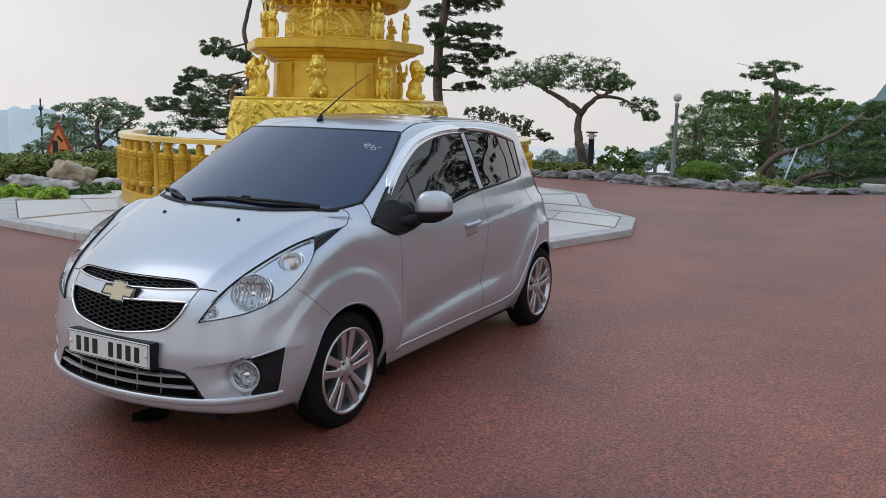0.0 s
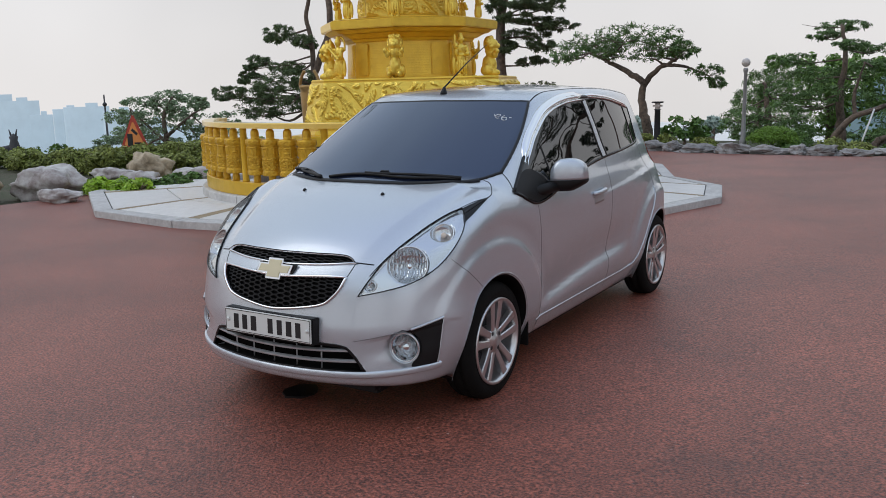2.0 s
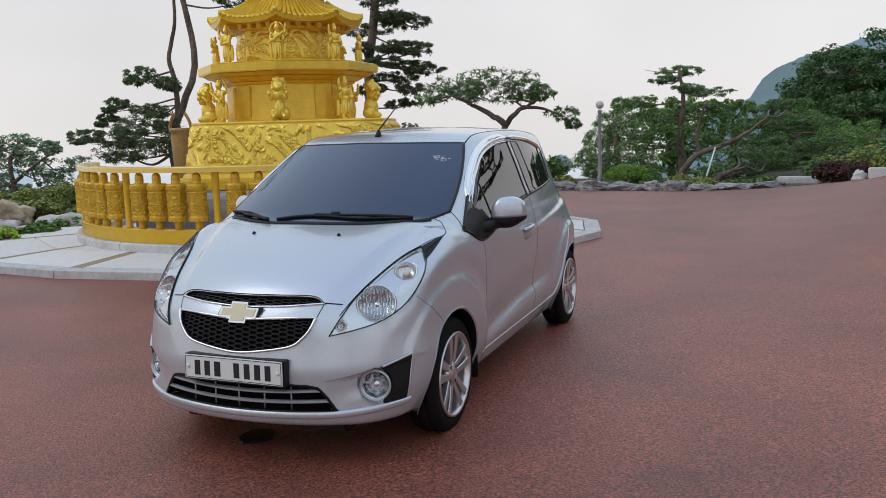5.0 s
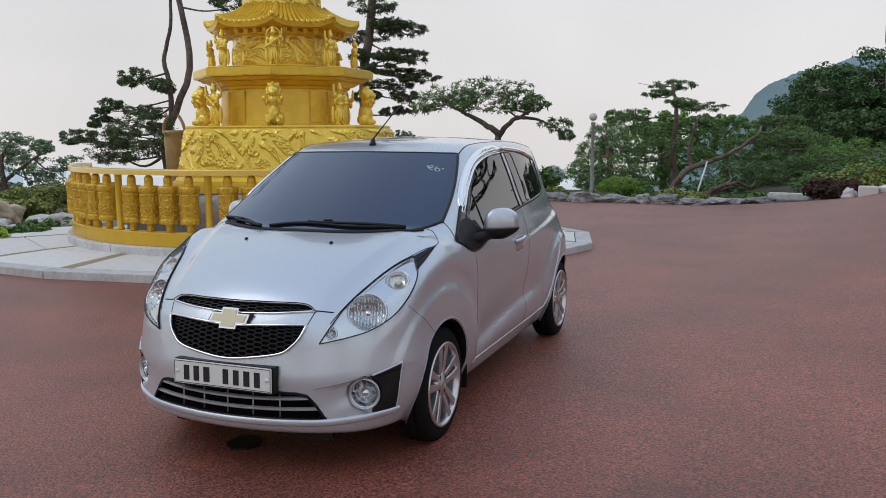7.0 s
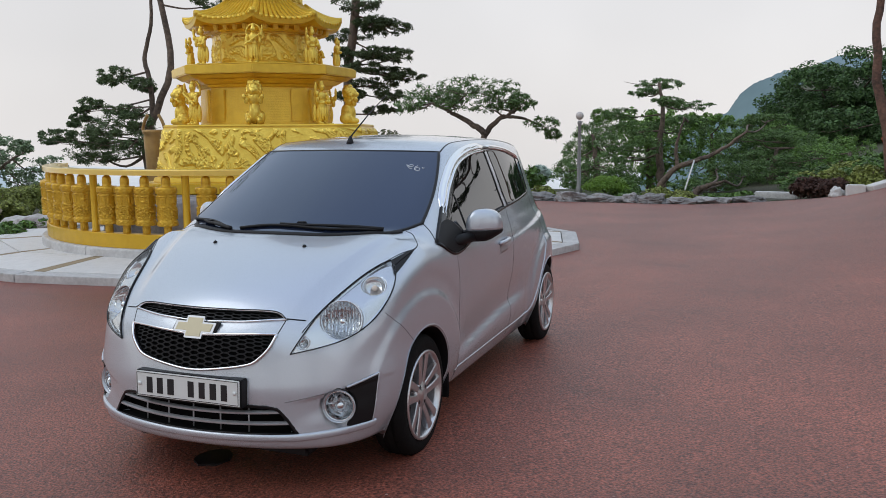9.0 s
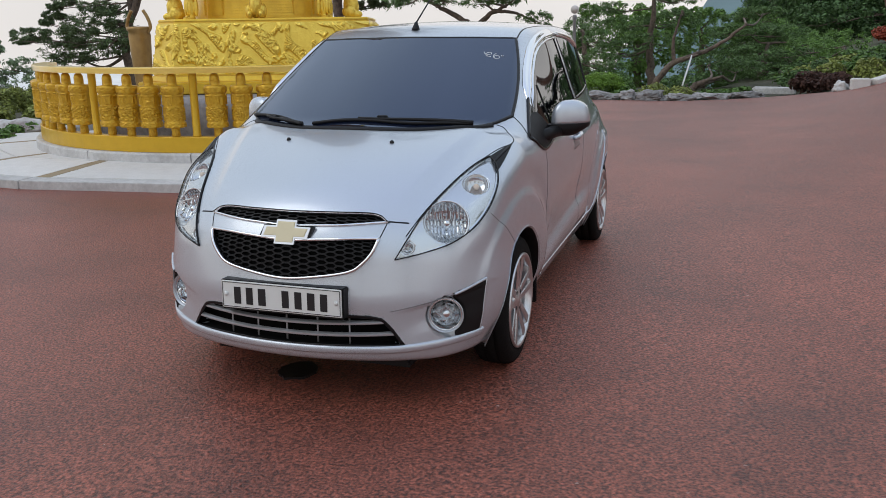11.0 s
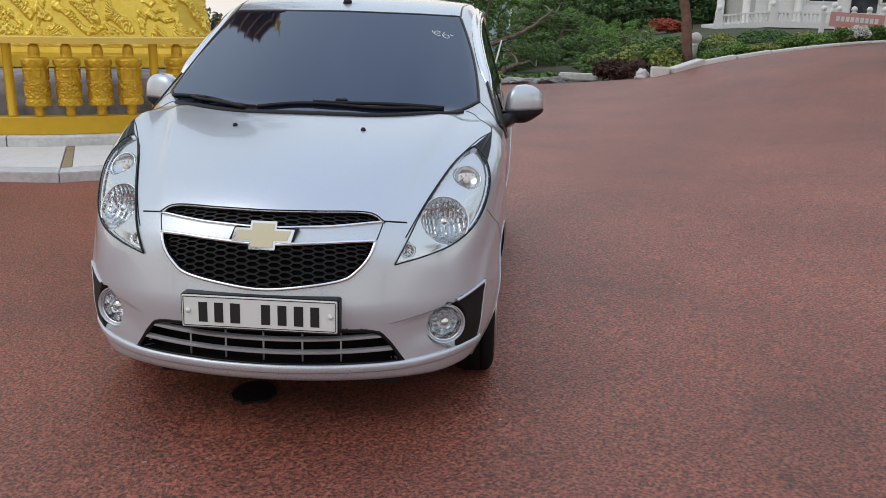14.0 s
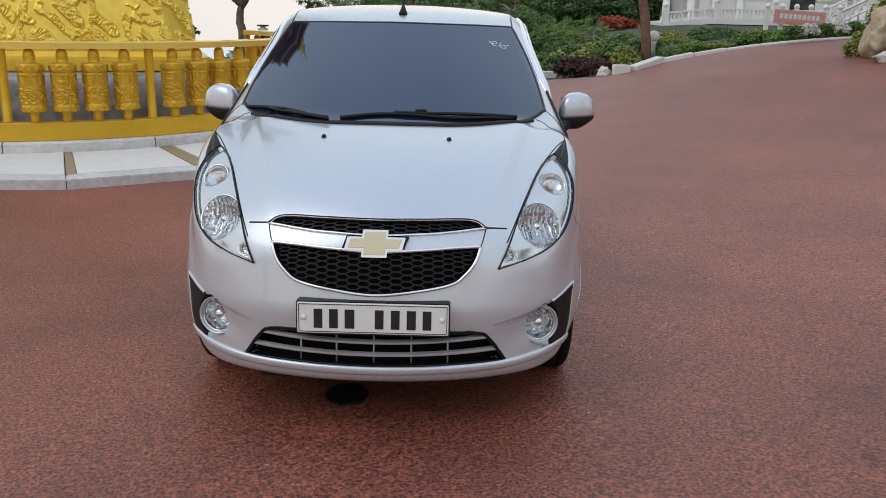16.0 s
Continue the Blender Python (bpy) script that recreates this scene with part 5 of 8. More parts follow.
# wipers, washer jets, aerial, chalk mark
for pts, piv in ((((-0.628, 0.206, 1.056), (-0.456, 0.110, 1.061), (-0.349, 0.038, 1.051), (-0.25, -0.03, 1.04)), 3), (((-0.201, -0.022, 1.046), (-0.064, -0.006, 1.061), (0.063, -0.001, 1.063), (0.26, 0.01, 1.051), (0.523, 0.10, 1.038)), 4)):
    wiper = thing("wiper", "", "")
    wiper.parent = car
    p = snap(spline(pts, 24))
    n = body_n(p)
    tube("blade", p + n * 0.010, 0.008, M["black_plastic"], wiper, seg=6)
    q = snap(spline([pts[-1], (np.array(pts[-1]) + np.array(pts[0])) / 2 + [0, -0.015, -0.004], np.array(pts[0]) * 0.7 + np.array(pts[-1]) * 0.3], 14))
    tube("arm", q + body_n(q) * 0.016, np.linspace(0.010, 0.006, 14), M["black_plastic"], wiper, seg=6)
    clip = snap(np.array(pts[0]) * 0.55 + np.array(pts[-1]) * 0.45)
    part("blade_clip", box_bm(0.05, 0.018, 0.016, 0.004), M["black_plastic"], wiper).matrix_basis = frame_at(clip + body_n(clip) * 0.016, body_n(clip))
band("cowl_trim", [(-0.60, 0.150, 1.052), (-0.5, 0.062, 1.038), (-0.26, -0.036, 1.037), (0, -0.066, 1.037), (0.26, -0.036, 1.037), (0.5, 0.062, 1.038), (0.60, 0.150, 1.052)], 0.026, 0.008, M["black_plastic"], car, n=70)
for x in (-0.246, 0.246):
    jet = lathe("washer_jet", [(0.010, -0.004), (0.010, 0.003), (0.006, 0.009), (0, 0.010)], M["gloss_black"], panel_ob["hood"], seg=12)
    p = snap(np.array([x, -0.178, 1.005]))
    jet.matrix_basis = frame_at(p, body_n(p))
aerial = thing("aerial", "black roof aerial with flexible rod", "")
aerial.parent = car
p = snap(np.array([0.006, 0.80, 1.44]))
foot = lathe("aerial_foot", [(0.022, -0.006), (0.020, 0.006), (0.012, 0.026), (0.007, 0.04), (0, 0.042)], M["black_plastic"], aerial, seg=16)
foot.matrix_basis = frame_at(p, (0, 0.25, 1))
tube("rod", [p + np.array([0, 0.008, 0.035]), p + np.array([0, 0.26, 0.17]), p + np.array([0, 0.52, 0.29])], [0.0045, 0.0035, 0.0022], M["black_plastic"], aerial, seg=6)
M["chalk"] = material("chalk", (0.7, 0.72, 0.74), 0.8)
def chalk_line(uv):
    band("chalk_mark", [(0.472 + u, 0.628 + 0.86 * v, 1.328 + 0.44 * v) for u, v in uv], 0.0032, 0.006, M["chalk"], windscreen, n=40)


chalk_line([(-0.052, 0.022), (-0.046, 0.008), (-0.026, 0.006), (-0.014, 0.016), (-0.020, 0.028), (-0.036, 0.020), (-0.040, 0.002), (-0.026, -0.012), (-0.010, -0.010)])
chalk_line([(0.008, 0.030), (0.000, 0.012), (0.004, -0.010), (0.020, -0.018), (0.032, -0.006), (0.026, 0.010), (0.010, 0.008), (0.003, -0.004)])
chalk_line([(0.036, 0.022), (0.044, 0.018), (0.050, 0.024)])
for s in (1, -1):
    t = Patch([(0.655, 2.60, 0.86), (0.63, 2.66, 0.86), (0.58, 2.70, 0.87)], [(0.60, 2.58, 1.12), (0.58, 2.60, 1.13), (0.54, 2.63, 1.13)], 10, 10, s < 0)
    t.skin("tail_lamp", M["tail_red"], car, 0.006, label="red tail lamp")


# ---- the gilded pagoda on its granite platform ----
CX, CY = -4.43, 7.06
DECK = 0.11  # base of the fence and the tower
SLAB = 0.08  # top of the paving round them


# platform: a many-sided deck of granite slabs with a stone edge
deck = thing("platform", "pale granite many-sided platform with slab joints", "platform", kind="structure", at=pose(-4.72, 7.56, 0))
corners = [(x + 4.72, y - 7.56) for x, y in ((-8.5, 4.52), (-6.6, 3.21), (-4.98, 3.01), (-2.82, 3.27), (-1.87, 3.86), (-0.36, 5.62), (0.09, 7.2), (-0.2, 8.42), (-1.1, 9.25), (-1.9, 11.2), (-3.5, 12.1), (-5.5, 12.2), (-7.4, 11.5), (-8.8, 10.1), (-9.4, 8.3), (-9.2, 6.2))]
DECK_SIDES = len(corners)
small = [(x * 0.99, y * 0.99) for x, y in corners]
prism("core", small, small, -0.5, SLAB - 0.012, M["joint"], deck)
for i in range(DECK_SIDES):
    a, b = np.array(corners[i]), np.array(corners[(i + 1) % DECK_SIDES])
    p, q = a + (b - a) * 0.0016, a + (b - a) * 0.9984
    # stones of the edge stand full height, the paving behind lies level
    prism("edge_stone", [p * 0.955, p, q, q * 0.955], [p * 0.955, p, q, q * 0.955], -0.06, SLAB + 0.003, M["granite_old"], deck, bevel=0.006)
    for f0, f1 in ((0.952, 0.77), (0.767, 0.50)):
        for u0, u1, m in ((0.0, 0.08, "sand_slab"), (0.083, 0.998, "granite")):
            pp, qq = p + (q - p) * u0, p + (q - p) * u1
            poly = [pp * f1, pp * f0, qq * f0, qq * f1]
            prism("slab", poly, poly, SLAB - 0.06, SLAB, M[m], deck, bevel=0.004)

# the paving falls gently from the fence to its edge
for ob in deck.children:
    for v in ob.data.vertices:
        if v.co.z > SLAB - 0.07:
            v.co.z += 0.05 * min(1.0, max(0.0, 4.0 - math.hypot(v.co.x - 4.72 - CX, v.co.y + 7.56 - CY)))

# fence of prayer wheels
fence = thing("prayer_wheel_fence", "curved gold-painted railing with prayer wheels on a granite kerb", "fence", at=pose(CX, CY, DECK))


def hoop(name, r0, r1, z0, z1, mat, parent, seg=96, a0=0.0, a1=2 * math.pi, bevel=0.008, label=""):
    """A ring, or a length of one, with softened edges."""
    full = a1 - a0 > 6.28
    prof = [(r0, z0), (r1, z0), (r1, z1 - bevel), (r1 - bevel, z1), (r0 + bevel, z1), (r0, z1 - bevel)]
    m, v = len(prof), []
    k = seg if full else seg + 1
    for i in range(k):
        a = a0 + (a1 - a0) * i / seg
        v += [(r * math.cos(a), r * math.sin(a), z) for r, z in prof]
    f = [(i * m + j, (i + 1) % k * m + j, (i + 1) % k * m + (j + 1) % m, i * m + (j + 1) % m) for i in range(seg) for j in range(m)]
    if not full:
        f += [tuple(range(m)), tuple((k - 1) * m + j for j in range(m - 1, -1, -1))]
    return raw(name, v, [q[::-1] for q in f], mat, parent, label)


BAYS = 14
FRONT_BAYS = range(8, 16)
FENCE_FROM, FENCE_TO = 2 * math.pi * 8 / BAYS, 2 * math.pi * 16 / BAYS
for i in range(BAYS):
    a = 2 * math.pi * i / BAYS
    hoop("kerb_stone", 2.76, 2.985, -0.028, 0.116, M["granite_old"], fence, 12, a + 0.002, a + 2 * math.pi / BAYS - 0.002, bevel=0.018)
hoop("base_rail", 2.78, 2.915, 0.119, 0.283, M["gold_fence"], fence, 72, FENCE_FROM, FENCE_TO, label="broad gold base rail")
hoop("top_rail", 2.75, 2.93, 0.946, 1.010, M["gold_rail"], fence, 72, FENCE_FROM, FENCE_TO, label="gold hand rail")
R_W = 2.85
for i in range(8, 17):
    a = 2 * math.pi * (i + 0.03) / BAYS
    post = lathe("post", [(0.046, 0.28), (0.046, 0.30), (0.042, 0.31), (0.042, 0.935), (0.046, 0.95)], M["gold_fence"], fence, seg=14)
    post.matrix_basis = pose(R_W * math.cos(a), R_W * math.sin(a), 0)
WHEEL_PROFILE = [(0.0, 0.0), (0.042, 0.0), (0.044, 0.02), (0.041, 0.05), (0.043, 0.094), (0.106, 0.098), (0.112, 0.106), (0.111, 0.15), (0.103, 0.164), (0.101, 0.18), (0.101, 0.315), (0.105, 0.322), (0.101, 0.33), (0.101, 0.452), (0.112, 0.462), (0.117, 0.475), (0.116, 0.520), (0.108, 0.534), (0.056, 0.538), (0.050, 0.546), (0.051, 0.58), (0.050, 0.615), (0.043, 0.640), (0.028, 0.656), (0.012, 0.664)]


def drum_mesh(seed):
    """A prayer wheel: ribbed rims, a row of raised strokes above and scrolls below."""
    seg, v = 84, []
    hs = np.r_[0, 0.02, 0.035, 0.05, 0.065, 0.08, 0.094, 0.098, np.linspace(0.106, 0.15, 7), np.linspace(0.164, 0.452, 52), np.linspace(0.462, 0.52, 7), 0.534, 0.538, 0.546, 0.58, 0.615, 0.640, 0.656, 0.664]
    rs = np.interp(hs, [h for _, h in WHEEL_PROFILE], [r for r, _ in WHEEL_PROFILE])
    for r, h in zip(rs, hs):
        for j in range(seg):
            a = 2 * math.pi * j / seg
            lift = 0.0
            if 0.335 < h < 0.445:
                u = a / (2 * math.pi) * 5 % 1
                glyph = int(a / (2 * math.pi) * 5 + seed) % 3
                bar = 0.425 < h < 0.438
                stem = abs(u - 0.72) < 0.07 or (glyph != 1 and abs(u - 0.40) < 0.06 and h > 0.36) or (glyph == 1 and abs(u - 0.3 - (0.42 - h) * 2) < 0.07) or (glyph == 2 and abs(h - 0.375) < 0.009 and u < 0.6)
                lift = 0.013 if 0.12 < u < 0.86 and (bar or stem) else 0.0
            elif 0.17 < h < 0.312:
                x = a * 0.11
                w = noise.noise(Vector((x * 24 + seed, h * 24, 2.0))) * 1.6
                lift = 0.013 * min(1, max(0, math.sin(9 * noise.noise(Vector((x * 20 + w + seed, h * 20 - w, seed)))) * 3))
            elif 0.01 < h < 0.09:
                lift = 0.004 * (abs(math.sin(a * 2 + h * 60)) > 0.6)
            elif 0.1 < h < 0.15 or 0.465 < h < 0.52:
                lift = 0.0045 * min(1, max(-0.3, 2 * math.sin(a * 11 + 1.4 * math.sin(h * 160 + seed))))
            v.append(((r + lift) * math.cos(a), (r + lift) * math.sin(a), h))
    n = len(hs)
    f = [(i * seg + j, i * seg + (j + 1) % seg, (i + 1) * seg + (j + 1) % seg, (i + 1) * seg + j) for i in range(n - 1) for j in range(seg)]
    return raw("prayer_wheel", v, f, M["gold_drum"], fence, smooth=True)


drums = [drum_mesh(s) for s in (0.0, 4.1, 9.7)]
count = 0
for i in FRONT_BAYS:
    for k in range(4):
        a = 2 * math.pi * (i + 0.03 + (k + 1) / 5 + (k - 1.5) * 0.012) / BAYS
        ob = drums[count] if count < 3 else new("prayer_wheel", drums[count % 3].data)
        ob.parent = fence
        ob.matrix_basis = pose(R_W * math.cos(a), R_W * math.sin(a), 0.283, 0, 0, math.degrees(a) + 37 * k)
        count += 1

# the tower: storeys eight-sided, a corner towards the drive; the plinth a square with cut corners
TOWER_TURN = 24.7
TX, TY = -4.687, 7.514
tower = thing("pagoda", "tall gold-painted tiered pagoda with carved relief plinth", "pagoda", at=pose(TX, TY, DECK, 0, 0, TOWER_TURN))
PLINTH_TURN, PLINTH_SHIFT = radians(-4.8), (0.16, 0.01)


def cut_square(h):
    w = 0.788 * h
    c, s = math.cos(PLINTH_TURN), math.sin(PLINTH_TURN)
    return [(x * c - y * s + PLINTH_SHIFT[0], x * s + y * c + PLINTH_SHIFT[1]) for x, y in ((-w, -h), (w, -h), (h, -w), (h, w), (w, h), (-w, h), (-h, w), (-h, -w))]


def octagon(r):
    return [(r * math.sin(radians(45 * k)), -r * math.cos(radians(45 * k))) for k in range(8)]


def step(name, k0, k1, z0, z1, mat, bevel=0.012, label="", parent=None, plan=octagon):
    return prism(name, plan(k0), plan(k1), z0 - DECK, z1 - DECK, mat, parent or tower, label, bevel)


lathe("stone_drum", [(2.25, -0.028), (2.25, 0.55), (2.2, 0.60), (0, 0.60)], M["stone_dark"], tower, "grey mottled stone drum", seg=64).matrix_basis = pose(0.04, -0.40, 0)
step("plinth_step", 1.62, 1.62, 0.72, 0.86, M["gold"], label="gold step under the plinth", plan=cut_square)
step("plinth_foot", 1.50, 1.48, 0.86, 0.93, M["gold"], plan=cut_square)


def relief_face(a, b, z0, z1, k0, k1, name="relief_panel", depth=0.05, res=(90, 40), seed=0.0, freq=5.0, plan=octagon):
    """A carved panel: swirling leaves and blossoms standing out of a face."""
    p = [np.array([*plan(k0)[a], z0]), np.array([*plan(k0)[b], z0]), np.array([*plan(k1)[b], z1]), np.array([*plan(k1)[a], z1])]
    nu, nv = res
    out = np.cross(p[1] - p[0], p[3] - p[0])
    out /= np.linalg.norm(out)
    width = np.linalg.norm(p[1] - p[0])
    v = []
    for i in range(nu + 1):
        for j in range(nv + 1):
            s, t = i / nu, j / nv
            q = (p[0] * (1 - s) + p[1] * s) * (1 - t) + (p[3] * (1 - s) + p[2] * s) * t
            x, y = s * width, t * (z1 - z0)
            w = noise.noise(Vector((x * 2.4, y * 2.4, seed))) * 2.4
            shape = noise.noise(Vector((x * freq + w, y * freq - w, seed + 3)))
            vein = abs(math.sin(16 * noise.noise(Vector((x * freq * 0.6 - w, y * freq * 0.6 + w, seed + 9)))))
            fine = noise.noise(Vector((x * freq * 4, y * freq * 4, seed + 5)))
            edge = min(1, min(s, 1 - s) * width / 0.05, min(t, 1 - t) * (z1 - z0) / 0.05)
            h = max(0.0, min(1, (shape + 0.02) * 14)) * (0.35 + 0.65 * vein + 0.25 * fine) * depth * edge
            v.append(q + out * (0.004 + h))
    m = nv + 1
    f = [(i * m + j, (i + 1) * m + j, (i + 1) * m + j + 1, i * m + j + 1) for i in range(nu) for j in range(nv)]
    return raw(name, [(x, y, z - DECK) for x, y, z in v], f, M["gold_relief"], tower, smooth=True)


step("plinth", 1.457, 1.357, 0.93, 1.60, M["gold"], label="sloping plinth with carved lotus relief", plan=cut_square)
for k, (a, b) in enumerate(((0, 1), (1, 2), (2, 3), (7, 0), (6, 7))):
    relief_face(a, b, 0.95, 1.58, 1.455, 1.361, seed=k * 5.3, depth=0.036, res=(270, 100) if k in (0, 2) else (60, 100), freq=7.5, plan=cut_square)
step("plinth_cap", 1.362, 1.350, 1.60, 1.634, M["gold"], plan=cut_square)
step("lower_storey", 0.955, 0.93, 1.634, 2.188, M["gold"])
for k in range(16):  # fine louvred courses round the lower storey
    z = 1.674 + k * 0.035
    f = 0.955 - 0.025 * (z - 1.634) / 0.554
    step("course", f + 0.006, f + 0.003, z, z + 0.022, M["gold"], 0.0)
for k in range(8):  # plain panels beside the corners
    ob = part("corner_panel", box_bm(0.17, 0.04, 0.44, 0.008, (0, 0, 0)), M["gold"], tower)
    ob.matrix_basis = pose(0, 0, 0, 0, 0, 22.5 + 45 * k) @ pose(0.20 if k % 2 == 0 else -0.22, -0.885, 1.90 - DECK)
for k0, k1, z0, z1 in ((0.97, 1.01, 2.150, 2.195), (1.03, 1.16, 2.195, 2.262), (1.20, 1.29, 2.262, 2.315), (1.345, 1.35, 2.315, 2.435), (1.33, 1.30, 2.435, 2.455)):
    step("cornice", k0, k1, z0, z1, M["gold"])
step("upper_storey", 0.745, 0.73, 2.45, 3.019, M["gold"])
for k in range(8):
    if k not in (4, 3):
        relief_face(k, (k + 1) % 8, 2.51, 2.90, 0.744, 0.735, "carved_panel", 0.03, (60, 42), 20 + k * 3.462, 9.0)
step("upper_sill", 0.79, 0.77, 2.45, 2.50, M["gold"])
step("eaves_beam", 0.78, 0.82, 2.925, 2.975, M["gold"])
for k in range(8):  # brackets under the eaves
    for j in range(4):
        ob = part("bracket", box_bm(0.075, 0.24, 0.085, 0.012), M["gold"], tower)
        ob.matrix_basis = pose(0, 0, 0, 0, 0, 22.5 + 45 * k) @ pose(-0.225 + 0.15 * j, -0.80, 2.985 - DECK, 12, 0, 0)


def tiled_roof(r_eave, r_top, z0, z1, parent, per_side=11, mat="gold", label="gold tiled roof with upturned corners"):
    """An eight-sided roof with upturned corners, a thick eave and rows of round tiles."""
    out, inn = octagon(r_eave), octagon(r_top)
    n, nu = len(out), 14
    bm = bmesh.new()

    def spot(s, u, t):
        a, b, c, d = np.array(out[s]), np.array(out[(s + 1) % n]), np.array(inn[(s + 1) % n]), np.array(inn[s])
        p = (a * (1 - u) + b * u) * (1 - t) + (d * (1 - u) + c * u) * t
        return (p[0], p[1], z0 + (z1 - z0) * (t ** 1.35) + 0.085 * (abs(2 * u - 1) ** 3) * (1 - t) ** 2)

    for s in range(n):
        grid = []
        for i in range(nu + 1):
            u = i / nu
            x, y, z = spot(s, u, 0)
            col = [(x * 0.66, y * 0.66, z0 - 0.06), (x * 0.985, y * 0.985, z - 0.055)] + [spot(s, u, t) for t in np.linspace(0, 1, 9)]
            grid.append([bm.verts.new(q) for q in col])
        for i in range(nu):
            for j in range(len(grid[0]) - 1):
                bm.faces.new((grid[i][j], grid[i + 1][j], grid[i + 1][j + 1], grid[i][j + 1]))
    bmesh.ops.remove_doubles(bm, verts=bm.verts[:], dist=1e-4)
    roof = part("roof", bm, M[mat], parent, label)
    for s in range(n):
        for i in range(per_side):
            u = (i + 0.5) / per_side
            pts = [np.array(spot(s, u, t)) + [0, 0, 0.010] for t in np.linspace(-0.015, 1, 6).clip(0)]
            tube("roof_tile", pts, 0.026 * r_eave, M[mat], roof, seg=6)
        pts = [np.array(spot(s, 0, t)) + [0, 0, 0.02] for t in np.linspace(0, 1, 7)]
        tube("hip_tile", pts, 0.036 * r_eave, M[mat], roof, seg=7)
    return roof


tiled_roof(1.15, 0.60, 3.045 - DECK, 3.338 - DECK, tower)
step("third_storey", 0.585, 0.57, 3.285, 3.904, M["gold"])
for k in (0, 1, 7):
    relief_face(k, (k + 1) % 8, 3.338, 3.772, 0.583, 0.574, "carved_panel", 0.02, (50, 30), 40 + k * 3.462, 9.0)
# ever smaller unseen storeys with darker roofs, mirrored by the car's hood and windscreen
z, wide = 3.922, 0.92
for k in range(8):
    rise = 0.76 - 0.035 * k
    tiled_roof(wide if k == 0 else wide + 0.3, wide * 0.52, z - DECK, z + 0.25 - DECK, tower, 9 if k == 0 else 5, "gold" if k == 0 else "bronze", "gold tiled roof" if k == 0 else "dark brown tiled roof")
    step("small_storey", wide * 0.56, wide * 0.54, z + 0.2, z + rise, M["gold"])
    z, wide = z + rise - 0.02, wide - 0.055
tiled_roof(wide + 0.2, 0.12, z - DECK, z + 0.3 - DECK, tower, 5, "bronze", "dark brown tiled roof")
lathe("finial", [(0.16, z + 0.12), (0.14, z + 0.34), (0.08, z + 0.40), (0.13, z + 0.55), (0.05, z + 0.7), (0.10, z + 0.85), (0.03, z + 1.0), (0.0, z + 1.5)], M["gold"], tower, seg=20)


# carved figures: plain one-piece statues
def figure_mesh(kind, seed):
    """Balls and limbs melted into one plain statue: a seated lion or a standing guardian, about one metre tall."""
    r = random.Random(seed)
    bits = []
    if kind == "lion":
        bits += [((0, 0.02, 0.30), (0.17, 0.20, 0.30)), ((0, -0.03, 0.62), (0.17, 0.15, 0.18)), ((0, -0.05, 0.83), (0.17, 0.17, 0.17)), ((0, -0.19, 0.80), (0.09, 0.08, 0.08)), ((0, 0.03, 0.86), (0.21, 0.15, 0.20))]
        for s in (-1, 1):
            bits += [((s * 0.15, -0.10, 0.10), (0.08, 0.16, 0.10)), ((s * 0.19, 0.08, 0.17), (0.10, 0.17, 0.16)), ((s * 0.20, -0.13, 0.58), (0.07, 0.07, 0.10)), ((s * 0.25, -0.18, 0.66), (0.06, 0.06, 0.07)), ((s * 0.13, 0.0, 1.0), (0.05, 0.04, 0.06))]
        for k in range(16):
            a = k * 0.39
            bits.append(((0.19 * math.cos(a), 0.02 + 0.05 * math.sin(3 * a), 0.84 + 0.18 * math.sin(a)), (0.055, 0.07, 0.055)))
    else:
        bits += [((0, 0, 0.42), (0.15, 0.11, 0.26)), ((0, 0, 0.66), (0.15, 0.10, 0.15)), ((0, -0.02, 0.90), (0.08, 0.085, 0.10)), ((0, -0.01, 1.0), (0.06, 0.06, 0.07)), ((0, 0, 0.52), (0.17, 0.12, 0.05))]
        for s in (-1, 1):
            bits += [((s * 0.085, 0.0, 0.17), (0.07, 0.08, 0.18)), ((s * 0.09, -0.04, 0.03), (0.07, 0.11, 0.04)), ((s * 0.18, 0, 0.72), (0.07, 0.07, 0.07)), ((s * 0.21, -0.05, 0.60), (0.055, 0.06, 0.11)), ((s * (0.20 + 0.05 * r.random()), 0.03, 0.28), (0.06, 0.05, 0.22))]
        side = 1 if seed % 2 else -1
        if seed % 3:  # a scarf blown up round the head, and a staff or lute across the chest
            bits += [((0.23 * math.cos(a), 0.06, 0.80 + 0.24 * math.sin(a)), (0.032, 0.03, 0.032)) for a in np.linspace(-0.3, 3.44, 17)]
            bits += [((side * (-0.22 + 0.055 * q), -0.15, 0.50 + 0.032 * q), (0.045 - 0.003 * q, 0.035, 0.04)) for q in range(9)]
        bits += [((0.13 * math.cos(a), 0.10 * math.sin(a), 0.26), (0.035, 0.035, 0.16)) for a in np.linspace(0, 6.28, 11)[:-1]]
        bits += [((side * 0.25, -0.08, 0.74), (0.05, 0.06, 0.08)), ((side * 0.29, -0.08, 0.88), (0.035, 0.04, 0.14)), ((-side * 0.12, -0.14, 0.55), (0.09, 0.06, 0.05))]
    bm = bmesh.new()
    for k, (c, s) in enumerate(bits):
        g = bmesh.ops.create_icosphere(bm, subdivisions=3, radius=1)
        for v in g["verts"]:
            d = v.co.copy()
            q = 1 + 0.10 * noise.noise(d * 3.0 + Vector((seed, k, 0))) + 0.06 * noise.noise(d * 8 + Vector((k, seed, 0)))
            v.co = Vector(((c[0] + d.x * s[0] * q) * 0.84, c[1] + d.y * s[1] * q, c[2] + d.z * s[2] * q))
    return bm


